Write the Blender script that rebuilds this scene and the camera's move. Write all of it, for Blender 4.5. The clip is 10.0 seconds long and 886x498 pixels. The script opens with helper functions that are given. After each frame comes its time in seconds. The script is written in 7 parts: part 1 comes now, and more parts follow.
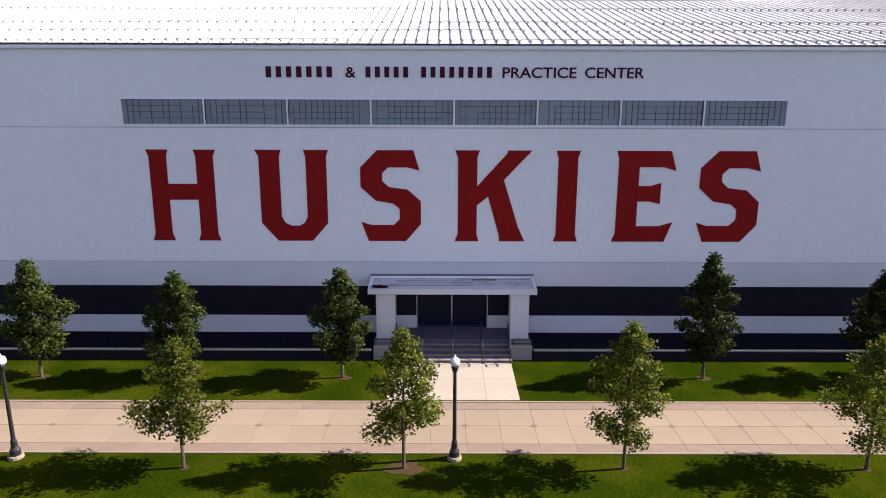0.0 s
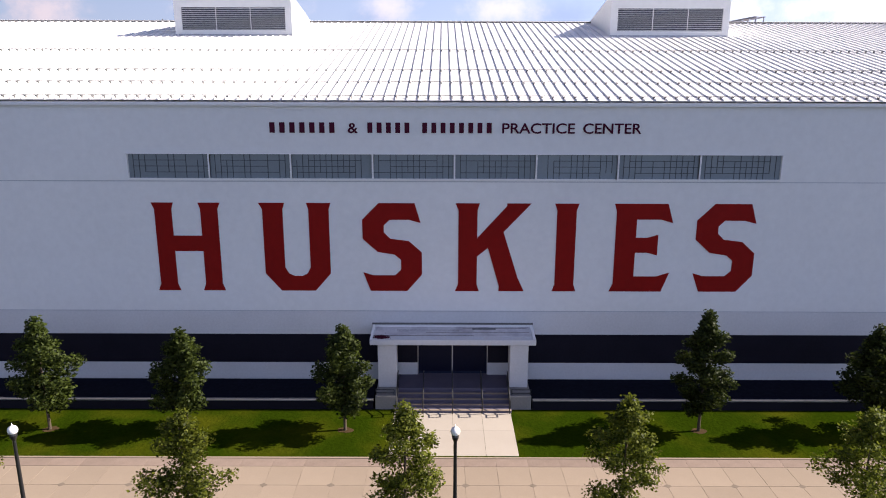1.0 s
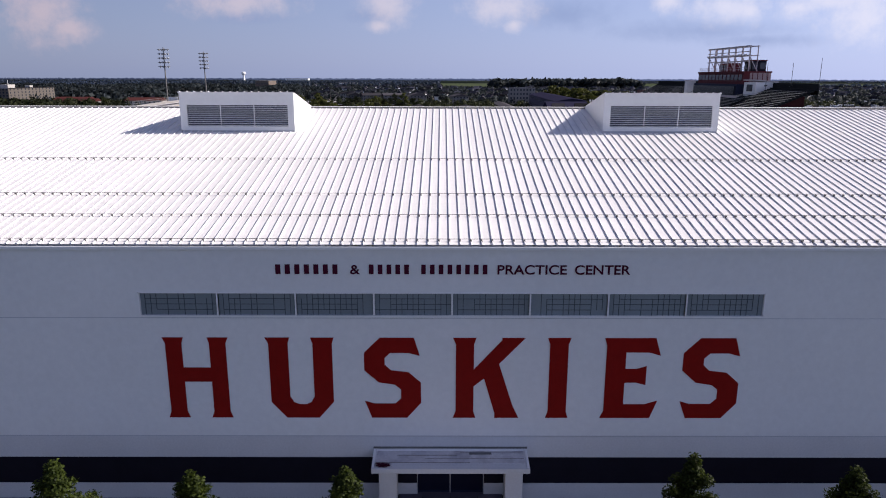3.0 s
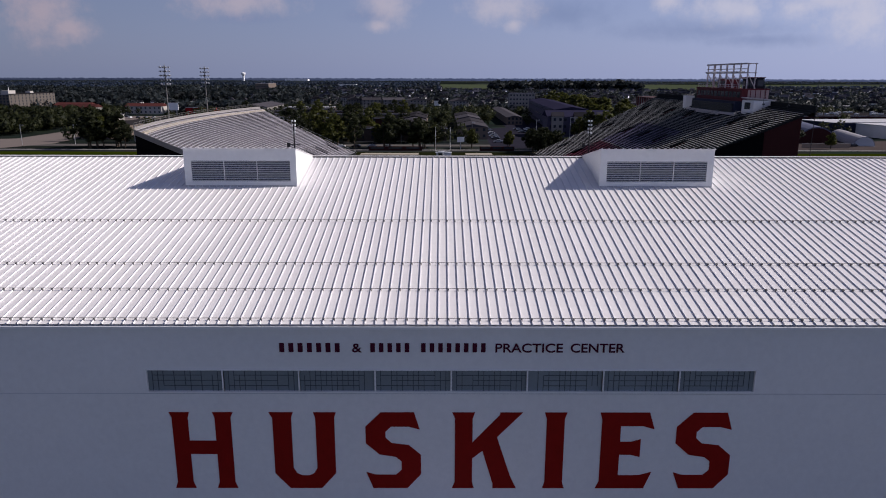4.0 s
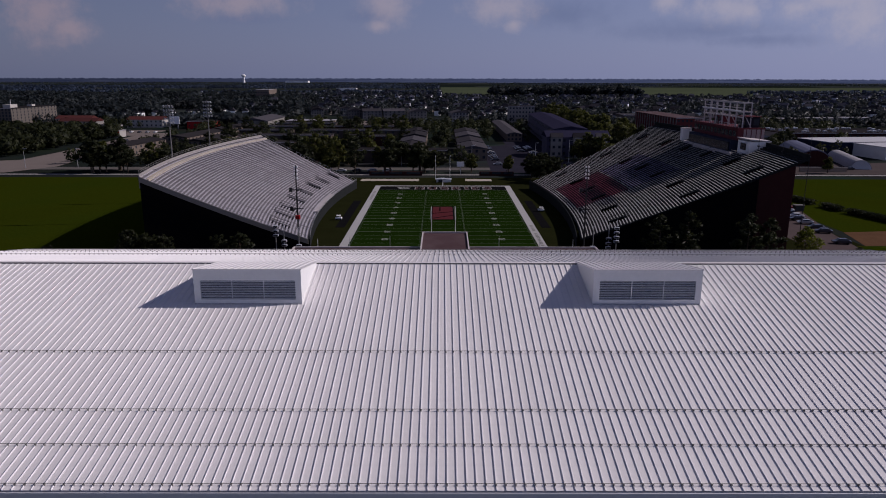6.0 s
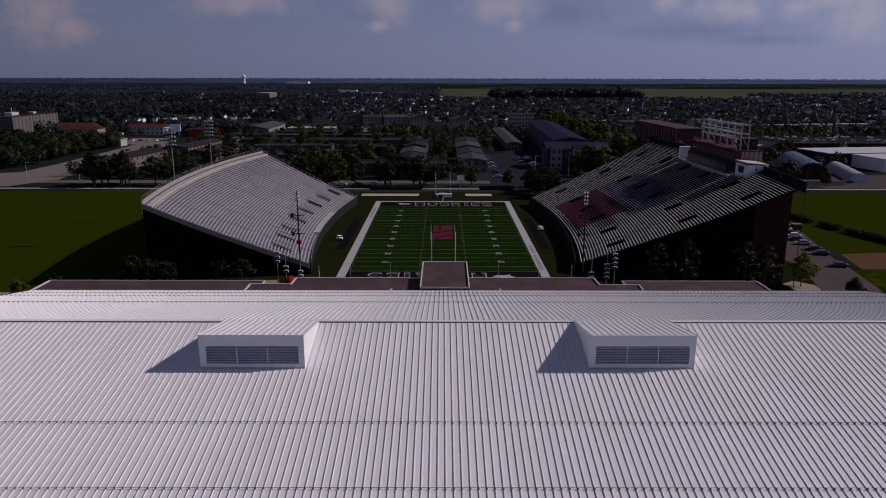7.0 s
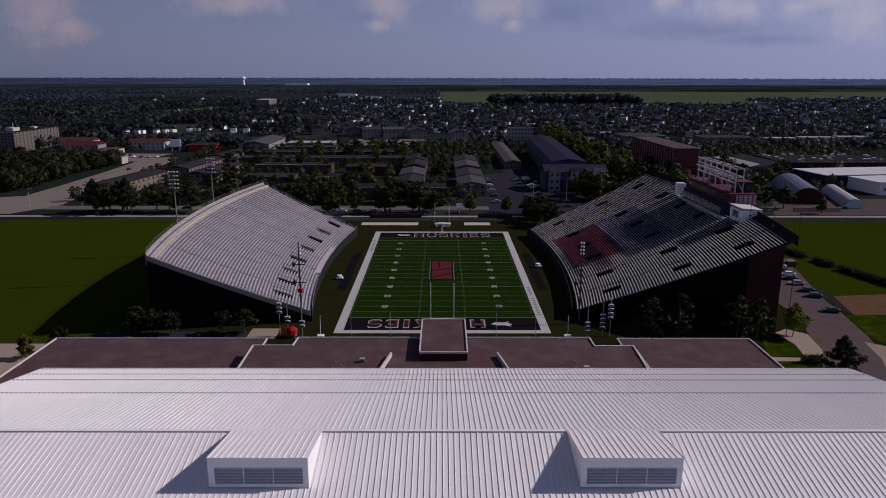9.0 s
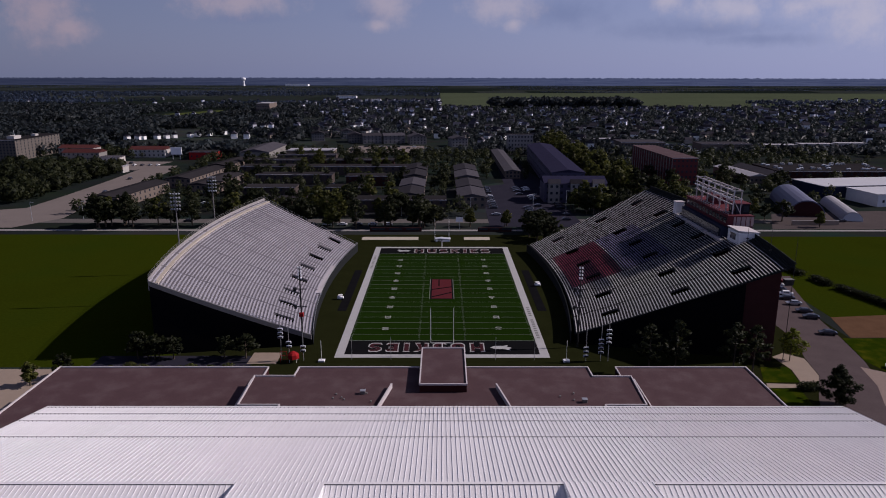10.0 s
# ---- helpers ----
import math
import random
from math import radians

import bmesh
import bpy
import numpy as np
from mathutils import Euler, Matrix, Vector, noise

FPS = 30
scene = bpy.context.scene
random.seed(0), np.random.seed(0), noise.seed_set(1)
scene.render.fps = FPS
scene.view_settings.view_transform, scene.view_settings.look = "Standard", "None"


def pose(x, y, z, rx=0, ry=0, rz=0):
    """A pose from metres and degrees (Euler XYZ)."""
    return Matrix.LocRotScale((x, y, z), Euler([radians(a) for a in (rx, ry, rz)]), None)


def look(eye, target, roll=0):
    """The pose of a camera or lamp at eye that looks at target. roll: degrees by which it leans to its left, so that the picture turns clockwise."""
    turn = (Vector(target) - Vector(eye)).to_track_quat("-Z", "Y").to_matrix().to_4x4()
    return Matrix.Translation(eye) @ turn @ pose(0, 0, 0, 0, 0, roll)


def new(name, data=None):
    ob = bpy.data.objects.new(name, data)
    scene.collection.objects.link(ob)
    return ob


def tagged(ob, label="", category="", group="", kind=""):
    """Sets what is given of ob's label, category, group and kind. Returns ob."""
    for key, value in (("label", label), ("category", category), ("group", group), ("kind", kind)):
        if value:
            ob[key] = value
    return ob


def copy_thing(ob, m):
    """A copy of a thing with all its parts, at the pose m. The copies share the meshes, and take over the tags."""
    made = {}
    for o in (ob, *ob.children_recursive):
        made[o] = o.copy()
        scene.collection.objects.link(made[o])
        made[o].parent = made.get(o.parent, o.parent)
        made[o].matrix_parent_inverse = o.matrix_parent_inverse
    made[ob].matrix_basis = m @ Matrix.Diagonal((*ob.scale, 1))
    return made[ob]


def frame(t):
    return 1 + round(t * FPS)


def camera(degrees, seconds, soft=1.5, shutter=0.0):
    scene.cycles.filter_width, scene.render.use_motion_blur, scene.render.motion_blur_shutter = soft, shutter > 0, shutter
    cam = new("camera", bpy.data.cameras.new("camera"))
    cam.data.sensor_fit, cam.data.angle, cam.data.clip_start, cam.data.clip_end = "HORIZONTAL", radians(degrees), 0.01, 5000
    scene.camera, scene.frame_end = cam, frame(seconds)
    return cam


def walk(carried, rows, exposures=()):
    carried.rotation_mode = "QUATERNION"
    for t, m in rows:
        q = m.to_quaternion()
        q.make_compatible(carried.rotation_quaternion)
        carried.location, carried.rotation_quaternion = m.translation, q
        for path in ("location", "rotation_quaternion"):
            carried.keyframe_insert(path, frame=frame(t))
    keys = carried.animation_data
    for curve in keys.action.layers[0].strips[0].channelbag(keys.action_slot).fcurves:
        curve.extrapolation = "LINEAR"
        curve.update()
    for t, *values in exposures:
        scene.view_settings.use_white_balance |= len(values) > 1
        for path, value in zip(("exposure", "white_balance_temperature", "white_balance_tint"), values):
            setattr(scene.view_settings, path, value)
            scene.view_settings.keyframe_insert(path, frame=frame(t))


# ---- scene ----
cam = camera(65.1, 10.0, soft=1.0)
PATH = [
    (0, (-0.530, -161.839, 15.397), (-0.464, -64.692, -8.323), 0.17),
    (0.5, (-0.538, -161.811, 16.650), (-0.549, -64.649, -7.008), 0.16),
    (1, (-0.544, -161.783, 18.420), (-0.556, -64.687, -5.506), 0.16),
    (1.5, (-0.547, -161.755, 20.341), (-0.510, -64.701, -3.753), 0.16),
    (2, (-0.547, -161.728, 22.130), (-0.426, -64.685, -2.009), 0.15),
    (2.5, (-0.545, -161.701, 24.221), (-0.360, -64.648, 0.121), 0.15),
    (4, (-0.525, -161.620, 31.227), (-0.288, -64.578, 7.085), 0.13),
    (4.5, (-0.513, -161.593, 33.803), (-0.273, -64.539, 9.712), 0.13),
    (5, (-0.499, -161.566, 36.518), (-0.322, -64.501, 12.470), 0.12),
    (5.5, (-0.482, -161.540, 39.148), (-0.253, -64.484, 15.065), 0.12),
    (7, (-0.416, -161.462, 48.330), (-0.241, -64.421, 24.183), 0.11),
    (7.5, (-0.390, -161.436, 51.493), (-0.220, -64.395, 27.346), 0.10),
    (8, (-0.361, -161.410, 54.603), (-0.143, -64.371, 30.452), 0.10),
    (8.5, (-0.329, -161.385, 57.688), (-0.101, -64.329, 33.602), 0.09),
    (9, (-0.295, -161.360, 60.905), (-0.037, -64.332, 36.708), 0.09),
    (9.5, (-0.258, -161.334, 64.017), (-0.020, -64.294, 39.869), 0.08),
    (10, (-0.219, -161.309, 67.307), (0.017, -64.285, 43.095), 0.08),
]
walk(cam, [(t, look(eye, target, roll)) for t, eye, target, roll in PATH],
     exposures=[(0.0, 1.66, 7050, 13), (1.0, 1.48, 6950, 13), (2.0, 1.2, 6750, 15), (2.6, 1.0, 6600, 15), (3.8, 0.33, 6450, 17), (4.5, 0.08, 6400, 18), (5.5, -0.2, 6350, 22), (7.0, -0.56, 6380, 25), (8.5, -0.38, 6380, 25), (10.0, -0.05, 6380, 25)])

# ---- light ----
SUN_TO = Vector((4.72, 0.58, 3.3)).normalized()
SUN_EL = math.asin(SUN_TO.z)
SUN_AZ = math.atan2(SUN_TO.x, SUN_TO.y)
sun = new("sun", bpy.data.lights.new("sun", "SUN"))
sun.data.energy, sun.data.angle, sun.data.color = 4.0, radians(0.55), (1.0, 0.95, 0.88)
sun.matrix_world = Matrix.Translation((0, 0, 120)) @ SUN_TO.to_track_quat("Z", "Y").to_matrix().to_4x4()

world = bpy.data.worlds.new("sky")
scene.world = world
world.use_nodes = True
wn, wl = world.node_tree.nodes, world.node_tree.links
wn.clear()


def wnode(kind, **kw):
    n = wn.new(kind)
    for k, v in kw.items():
        n.inputs[k].default_value = v
    return n


sky = wn.new("ShaderNodeTexSky")
sky.sky_type, sky.sun_disc, sky.sun_elevation, sky.sun_rotation = "NISHITA", False, SUN_EL, SUN_AZ
sky.air_density, sky.dust_density, sky.ozone_density = 1.0, 1.2, 3.0
coord = wn.new("ShaderNodeTexCoord")
squash = wnode("ShaderNodeMapping", Scale=(4.5, 4.5, 10.0), Location=(0.3, 0.0, 0.4))
wl.new(coord.outputs["Generated"], squash.inputs["Vector"])
puff = wnode("ShaderNodeTexNoise", Scale=2.0, Detail=6.0, Roughness=0.5)
wl.new(squash.outputs["Vector"], puff.inputs["Vector"])
ramp = wn.new("ShaderNodeValToRGB")
ramp.color_ramp.elements[0].position, ramp.color_ramp.elements[1].position = 0.53, 0.65
wl.new(puff.outputs["Fac"], ramp.inputs["Fac"])
split = wn.new("ShaderNodeSeparateXYZ")
wl.new(coord.outputs["Generated"], split.inputs["Vector"])
# clouds thin out towards the horizon
rise = wnode("ShaderNodeMapRange")
for key, v in (("From Min", 0.11), ("From Max", 0.17), ("To Min", 0.0), ("To Max", 0.42)):
    rise.inputs[key].default_value = v
wl.new(split.outputs["Z"], rise.inputs["Value"])
amount = wn.new("ShaderNodeMath")
amount.operation = "MULTIPLY"
wl.new(ramp.outputs["Color"], amount.inputs[0])
wl.new(rise.outputs["Result"], amount.inputs[1])
# low banks of cloud over the plain: (across, up, half width, half height) as slopes
flat = wn.new("ShaderNodeCombineXYZ")
for axis, slot in (("X", 0), ("Z", 1)):
    div = wn.new("ShaderNodeMath")
    div.operation = "DIVIDE"
    wl.new(split.outputs[axis], div.inputs[0])
    wl.new(split.outputs["Y"], div.inputs[1])
    wl.new(div.outputs[0], flat.inputs[slot])


def nearest(rows):
    """Least distance to a set of soft ellipses: (across, up, half width, half height) as slopes."""
    last = None
    for u, w, ru, rw in rows:
        place = wnode("ShaderNodeMapping", Location=(-u / ru, -w / rw, 0), Scale=(1 / ru, 1 / rw, 1))
        wl.new(flat.outputs["Vector"], place.inputs["Vector"])
        far_ = wn.new("ShaderNodeVectorMath")
        far_.operation = "LENGTH"
        wl.new(place.outputs["Vector"], far_.inputs[0])
        if last is None:
            last = far_.outputs["Value"]
        else:
            low = wn.new("ShaderNodeMath")
            low.operation = "MINIMUM"
            wl.new(last, low.inputs[0])
            wl.new(far_.outputs["Value"], low.inputs[1])
            last = low.outputs[0]
    return last


def feather(source, noise, rough, near_, far_, most):
    """Breaks the rim of the ellipses up with noise and fades it out."""
    rim = wn.new("ShaderNodeMath")
    rim.operation = "MULTIPLY_ADD"
    wl.new(noise.outputs["Fac"], rim.inputs[0])
    rim.inputs[1].default_value = rough
    wl.new(source, rim.inputs[2])
    fade = wnode("ShaderNodeMapRange")
    fade.interpolation_type = "SMOOTHSTEP"
    for key, v in (("From Min", near_), ("From Max", far_), ("To Min", most), ("To Max", 0.0)):
        fade.inputs[key].default_value = v
    wl.new(rim.outputs[0], fade.inputs["Value"])
    return fade.outputs["Result"]


bank = nearest(((-0.548, 0.086, 0.052, 0.042), (-0.515, 0.062, 0.034, 0.022), (-0.28, 0.096, 0.072, 0.018), (-0.075, 0.093, 0.034, 0.025), (-0.087, 0.068, 0.017, 0.009), (0.083, 0.094, 0.048, 0.023), (0.10, 0.069, 0.015, 0.009),
                (0.309, 0.1, 0.022, 0.015), (0.39, 0.095, 0.055, 0.022), (0.422, 0.087, 0.018, 0.017), (0.487, 0.093, 0.03, 0.018), (0.54, 0.1, 0.06, 0.014), (0.578, 0.085, 0.055, 0.04)))
under = nearest(((0.168, 0.084, 0.062, 0.017), (0.355, 0.062, 0.10, 0.013), (-0.095, 0.081, 0.028, 0.009), (-0.27, 0.078, 0.045, 0.007), (0.44, 0.05, 0.075, 0.008)))
wisp = wnode("ShaderNodeTexNoise", Scale=42.0, Detail=7.0, Roughness=0.62)
wl.new(flat.outputs["Vector"], wisp.inputs["Vector"])
both = wn.new("ShaderNodeMath")
both.operation = "MAXIMUM"
wl.new(amount.outputs[0], both.inputs[0])
wl.new(feather(bank, wisp, 1.9, 0.85, 2.5, 0.52), both.inputs[1])
shade_ = feather(under, wisp, 1.6, 0.6, 2.6, 0.45)
# a hazy blue-grey veil over the whole sky
veil = wn.new("ShaderNodeMix")
veil.data_type = "RGBA"
veil.inputs["Factor"].default_value = 0.86
height = wn.new("ShaderNodeValToRGB")
height.color_ramp.elements[0].position, height.color_ramp.elements[1].position = 0.0, 0.55
height.color_ramp.elements[0].color, height.color_ramp.elements[1].color = (0.48, 0.585, 0.93, 1), (0.06, 0.092, 0.225, 1)
mid = height.color_ramp.elements.new(0.12)
mid.color = (0.403, 0.508, 0.848, 1)
wl.new(split.outputs["Z"], height.inputs["Fac"])
lift = wn.new("ShaderNodeVectorMath")
lift.operation = "SCALE"
glow = wnode("ShaderNodeMapRange")
for key, v in (("From Min", -0.55), ("From Max", 0.55), ("To Min", 2.8), ("To Max", 5.9)):
    glow.inputs[key].default_value = v
wl.new(split.outputs["X"], glow.inputs["Value"])
# sky brightens smoothly round to the unseen south, added to light the hall front
south = wnode("ShaderNodeMapRange")
for key, v in (("From Min", 0.6), ("From Max", -1.0), ("To Min", 1.0), ("To Max", 1.55)):
    south.inputs[key].default_value = v
wl.new(split.outputs["Y"], south.inputs["Value"])
level = wn.new("ShaderNodeMath")
level.operation = "MULTIPLY"
wl.new(glow.outputs["Result"], level.inputs[0])
wl.new(south.outputs["Result"], level.inputs[1])
wl.new(level.outputs[0], lift.inputs["Scale"])
wl.new(height.outputs["Color"], lift.inputs[0])
wl.new(lift.outputs["Vector"], veil.inputs["B"])
wl.new(sky.outputs["Color"], veil.inputs["A"])
cloud = wn.new("ShaderNodeMix")
cloud.data_type = "RGBA"
tone = wn.new("ShaderNodeValToRGB")
tone.color_ramp.elements[0].color, tone.color_ramp.elements[1].color = (0.74, 0.58, 0.60, 1), (0.98, 0.95, 1.0, 1)
spread = wnode("ShaderNodeMapRange")
for key, v in (("From Min", -0.5), ("From Max", 0.35)):
    spread.inputs[key].default_value = v
wl.new(split.outputs["X"], spread.inputs["Value"])
wl.new(spread.outputs["Result"], tone.inputs["Fac"])
bright = wn.new("ShaderNodeVectorMath")
bright.operation = "SCALE"
bright.inputs["Scale"].default_value = 5.6
wl.new(tone.outputs["Color"], bright.inputs[0])
wl.new(bright.outputs["Vector"], cloud.inputs["B"])
wl.new(both.outputs[0], cloud.inputs["Factor"])
grey = wn.new("ShaderNodeMix")
grey.data_type = "RGBA"
grey.inputs["B"].default_value = (1.25, 1.75, 3.1, 1)
wl.new(shade_, grey.inputs["Factor"])
wl.new(veil.outputs["Result"], grey.inputs["A"])
wl.new(grey.outputs["Result"], cloud.inputs["A"])
# far land lost in haze below the horizon
below = wnode("ShaderNodeMapRange")
for key, v in (("From Min", -0.0035), ("From Max", -0.0025), ("To Min", 1.0), ("To Max", 0.0)):
    below.inputs[key].default_value = v
# an uneven line of far woods along the horizon
ragged = wnode("ShaderNodeMapping", Scale=(130.0, 0.0, 0.0))
wl.new(flat.outputs["Vector"], ragged.inputs["Vector"])
bumps = wnode("ShaderNodeTexNoise", Scale=1.0, Detail=5.0, Roughness=0.65)
wl.new(ragged.outputs["Vector"], bumps.inputs["Vector"])
swell = wnode("ShaderNodeMapRange")
for key, v in (("From Min", 0.3), ("From Max", 0.7), ("To Min", 0.0009), ("To Max", -0.0013)):
    swell.inputs[key].default_value = v
wl.new(bumps.outputs["Fac"], swell.inputs["Value"])
skyline = wn.new("ShaderNodeMath")
wl.new(split.outputs["Z"], skyline.inputs[0])
wl.new(swell.outputs["Result"], skyline.inputs[1])
wl.new(skyline.outputs["Value"], below.inputs["Value"])
land = wn.new("ShaderNodeMix")
land.data_type = "RGBA"
streak = wnode("ShaderNodeMapping", Scale=(14.0, 1500.0, 1.0))
wl.new(flat.outputs["Vector"], streak.inputs["Vector"])
belts = wnode("ShaderNodeTexNoise", Scale=1.0, Detail=4.0, Roughness=0.6)
wl.new(streak.outputs["Vector"], belts.inputs["Vector"])
plain = wn.new("ShaderNodeValToRGB")
plain.color_ramp.elements[0].position, plain.color_ramp.elements[1].position = 0.38, 0.66
plain.color_ramp.elements[0].color, plain.color_ramp.elements[1].color = (0.27, 0.40, 0.86, 1), (0.74, 0.92, 1.55, 1)
wl.new(belts.outputs["Fac"], plain.inputs["Fac"])
# the western plain is wooded and darker
wooded = wnode("ShaderNodeMapRange")
for key, v in (("From Min", -0.42), ("From Max", 0.1), ("To Min", 0.6), ("To Max", 1.1)):
    wooded.inputs[key].default_value = v
wl.new(split.outputs["X"], wooded.inputs["Value"])
plains = wn.new("ShaderNodeVectorMath")
plains.operation = "SCALE"
wl.new(plain.outputs["Color"], plains.inputs[0])
wl.new(wooded.outputs["Result"], plains.inputs["Scale"])
wl.new(plains.outputs["Vector"], land.inputs["B"])
wl.new(below.outputs["Result"], land.inputs["Factor"])
wl.new(cloud.outputs["Result"], land.inputs["A"])
back = wnode("ShaderNodeBackground", Strength=0.1)
wl.new(land.outputs["Result"], back.inputs["Color"])
wout = wn.new("ShaderNodeOutputWorld")
wl.new(back.outputs["Background"], wout.inputs["Surface"])


# ---- materials ----
def mat(name, col, rough=0.7, metal=0.0, var=0.15, scale=0.6, fine=14.0, bump=0.15, depth=0.02, stain=None, rnd=0.0, island=0.0):
    """Plain surface with blotches at a large scale, grain at a fine one and a slight relief. rnd: change from object to object."""
    m = bpy.data.materials.new(name)
    m.use_nodes = True
    n, l = m.node_tree.nodes, m.node_tree.links
    bsdf = n["Principled BSDF"]
    bsdf.inputs["Roughness"].default_value, bsdf.inputs["Metallic"].default_value = rough, metal
    bsdf.inputs["Specular IOR Level"].default_value = 0.5 if rough < 0.45 or metal else (0.0 if rough >= 0.9 else 0.1)
    tc = n.new("ShaderNodeTexCoord")
    big, small = n.new("ShaderNodeTexNoise"), n.new("ShaderNodeTexNoise")
    big.inputs["Scale"].default_value, big.inputs["Detail"].default_value = scale, 5
    small.inputs["Scale"].default_value, small.inputs["Detail"].default_value = fine, 3
    for t in (big, small):
        l.new(tc.outputs["Object"], t.inputs["Vector"])
    add = n.new("ShaderNodeMath")
    add.operation = "ADD"
    l.new(big.outputs["Fac"], add.inputs[0])
    l.new(small.outputs["Fac"], add.inputs[1])
    value = n.new("ShaderNodeMapRange")
    for key, v in (("From Min", 0.6), ("From Max", 1.4), ("To Min", 1 - var), ("To Max", 1 + var)):
        value.inputs[key].default_value = v
    l.new(add.outputs[0], value.inputs["Value"])
    last = value.outputs["Result"]
    for amount_, node, out in ((rnd, "ShaderNodeObjectInfo", "Random"), (island, "ShaderNodeNewGeometry", "Random Per Island")):
        if amount_:
            info, r, mul = n.new(node), n.new("ShaderNodeMapRange"), n.new("ShaderNodeMath")
            r.inputs["To Min"].default_value, r.inputs["To Max"].default_value = 1 - amount_, 1 + amount_
            l.new(info.outputs[out], r.inputs["Value"])
            mul.operation = "MULTIPLY"
            l.new(last, mul.inputs[0])
            l.new(r.outputs["Result"], mul.inputs[1])
            last = mul.outputs[0]
    base = n.new("ShaderNodeMix")
    base.data_type = "RGBA"
    base.inputs["A"].default_value = (*col, 1)
    base.inputs["B"].default_value = (*(stain or col), 1)
    base.inputs["Factor"].default_value = 0
    if stain:
        sr = n.new("ShaderNodeValToRGB")
        sr.color_ramp.elements[0].position, sr.color_ramp.elements[1].position = 0.45, 0.7
        l.new(big.outputs["Fac"], sr.inputs["Fac"])
        l.new(sr.outputs["Color"], base.inputs["Factor"])
    hsv = n.new("ShaderNodeHueSaturation")
    l.new(base.outputs["Result"], hsv.inputs["Color"])
    l.new(last, hsv.inputs["Value"])
    l.new(hsv.outputs["Color"], bsdf.inputs["Base Color"])
    if bump:
        b = n.new("ShaderNodeBump")
        b.inputs["Strength"].default_value, b.inputs["Distance"].default_value = bump, depth
        l.new(small.outputs["Fac"], b.inputs["Height"])
        l.new(b.outputs["Normal"], bsdf.inputs["Normal"])
    return m


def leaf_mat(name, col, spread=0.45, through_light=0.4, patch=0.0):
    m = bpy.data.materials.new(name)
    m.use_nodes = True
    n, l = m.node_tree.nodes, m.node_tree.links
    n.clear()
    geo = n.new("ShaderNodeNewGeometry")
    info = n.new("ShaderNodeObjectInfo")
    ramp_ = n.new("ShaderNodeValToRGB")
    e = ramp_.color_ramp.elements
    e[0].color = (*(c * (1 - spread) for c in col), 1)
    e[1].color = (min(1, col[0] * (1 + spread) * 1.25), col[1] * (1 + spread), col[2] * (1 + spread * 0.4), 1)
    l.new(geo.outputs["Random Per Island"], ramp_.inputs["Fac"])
    hsv = n.new("ShaderNodeHueSaturation")
    r = n.new("ShaderNodeMapRange")
    r.inputs["To Min"].default_value, r.inputs["To Max"].default_value = 0.75, 1.25
    l.new(info.outputs["Random"], r.inputs["Value"])
    l.new(r.outputs["Result"], hsv.inputs["Value"])
    if patch:
        # stands of lighter and darker trees
        tc, big, span, mul = n.new("ShaderNodeTexCoord"), n.new("ShaderNodeTexNoise"), n.new("ShaderNodeMapRange"), n.new("ShaderNodeMath")
        big.inputs["Scale"].default_value, big.inputs["Detail"].default_value = patch, 4
        l.new(tc.outputs["Object"], big.inputs["Vector"])
        for key, v in (("From Min", 0.35), ("From Max", 0.65), ("To Min", 0.45), ("To Max", 1.6)):
            span.inputs[key].default_value = v
        l.new(big.outputs["Fac"], span.inputs["Value"])
        mul.operation = "MULTIPLY"
        l.new(r.outputs["Result"], mul.inputs[0])
        l.new(span.outputs["Result"], mul.inputs[1])
        l.new(mul.outputs[0], hsv.inputs["Value"])
    l.new(ramp_.outputs["Color"], hsv.inputs["Color"])
    d, t, mix, o = n.new("ShaderNodeBsdfPrincipled"), n.new("ShaderNodeBsdfTranslucent"), n.new("ShaderNodeMixShader"), n.new("ShaderNodeOutputMaterial")
    d.inputs["Roughness"].default_value = 0.55
    d.inputs["Specular IOR Level"].default_value = 0.15
    l.new(hsv.outputs["Color"], d.inputs["Base Color"])
    l.new(hsv.outputs["Color"], t.inputs["Color"])
    mix.inputs["Fac"].default_value = through_light
    l.new(d.outputs["BSDF"], mix.inputs[1])
    l.new(t.outputs["BSDF"], mix.inputs[2])
    l.new(mix.outputs["Shader"], o.inputs["Surface"])
    return m


M_WALL = mat("white_wall_panel", (0.745, 0.75, 0.745), 0.55, var=0.05, scale=0.12, fine=3, bump=0.05)
M_WALL2 = mat("white_precast", (0.62, 0.62, 0.63), 0.7, var=0.08, scale=0.3, fine=8)
M_DARKBAND = mat("dark_maroon_block", (0.011, 0.010, 0.018), 0.6, var=0.2, scale=0.8)
M_DARKBAND2 = mat("dark_blue_grey_block", (0.018, 0.024, 0.052), 0.6, var=0.2, scale=0.8)
M_ROOF = mat("white_metal_roof", (0.728, 0.708, 0.702), 0.42, var=0.06, scale=0.15, fine=2.5, bump=0.03, rnd=0.03, island=0.03)
M_RIB = mat("weathered_metal_rib", (0.72, 0.71, 0.73), 0.42, var=0.05, bump=0)
M_STEEL = mat("galvanised_steel", (0.42, 0.43, 0.45), 0.45, metal=0.6, var=0.12, scale=3)
M_DKSTEEL = mat("dull_dark_steel", (0.16, 0.155, 0.15), 0.6, var=0.15, scale=3)
M_JOINT = mat("sandy_joint", (0.232, 0.185, 0.147), 0.95, var=0.15)
M_LOUVER = mat("grey_louver", (0.46, 0.48, 0.52), 0.5, var=0.06)
M_LDARK = mat("louver_backing_grey", (0.11, 0.115, 0.135), 0.8)
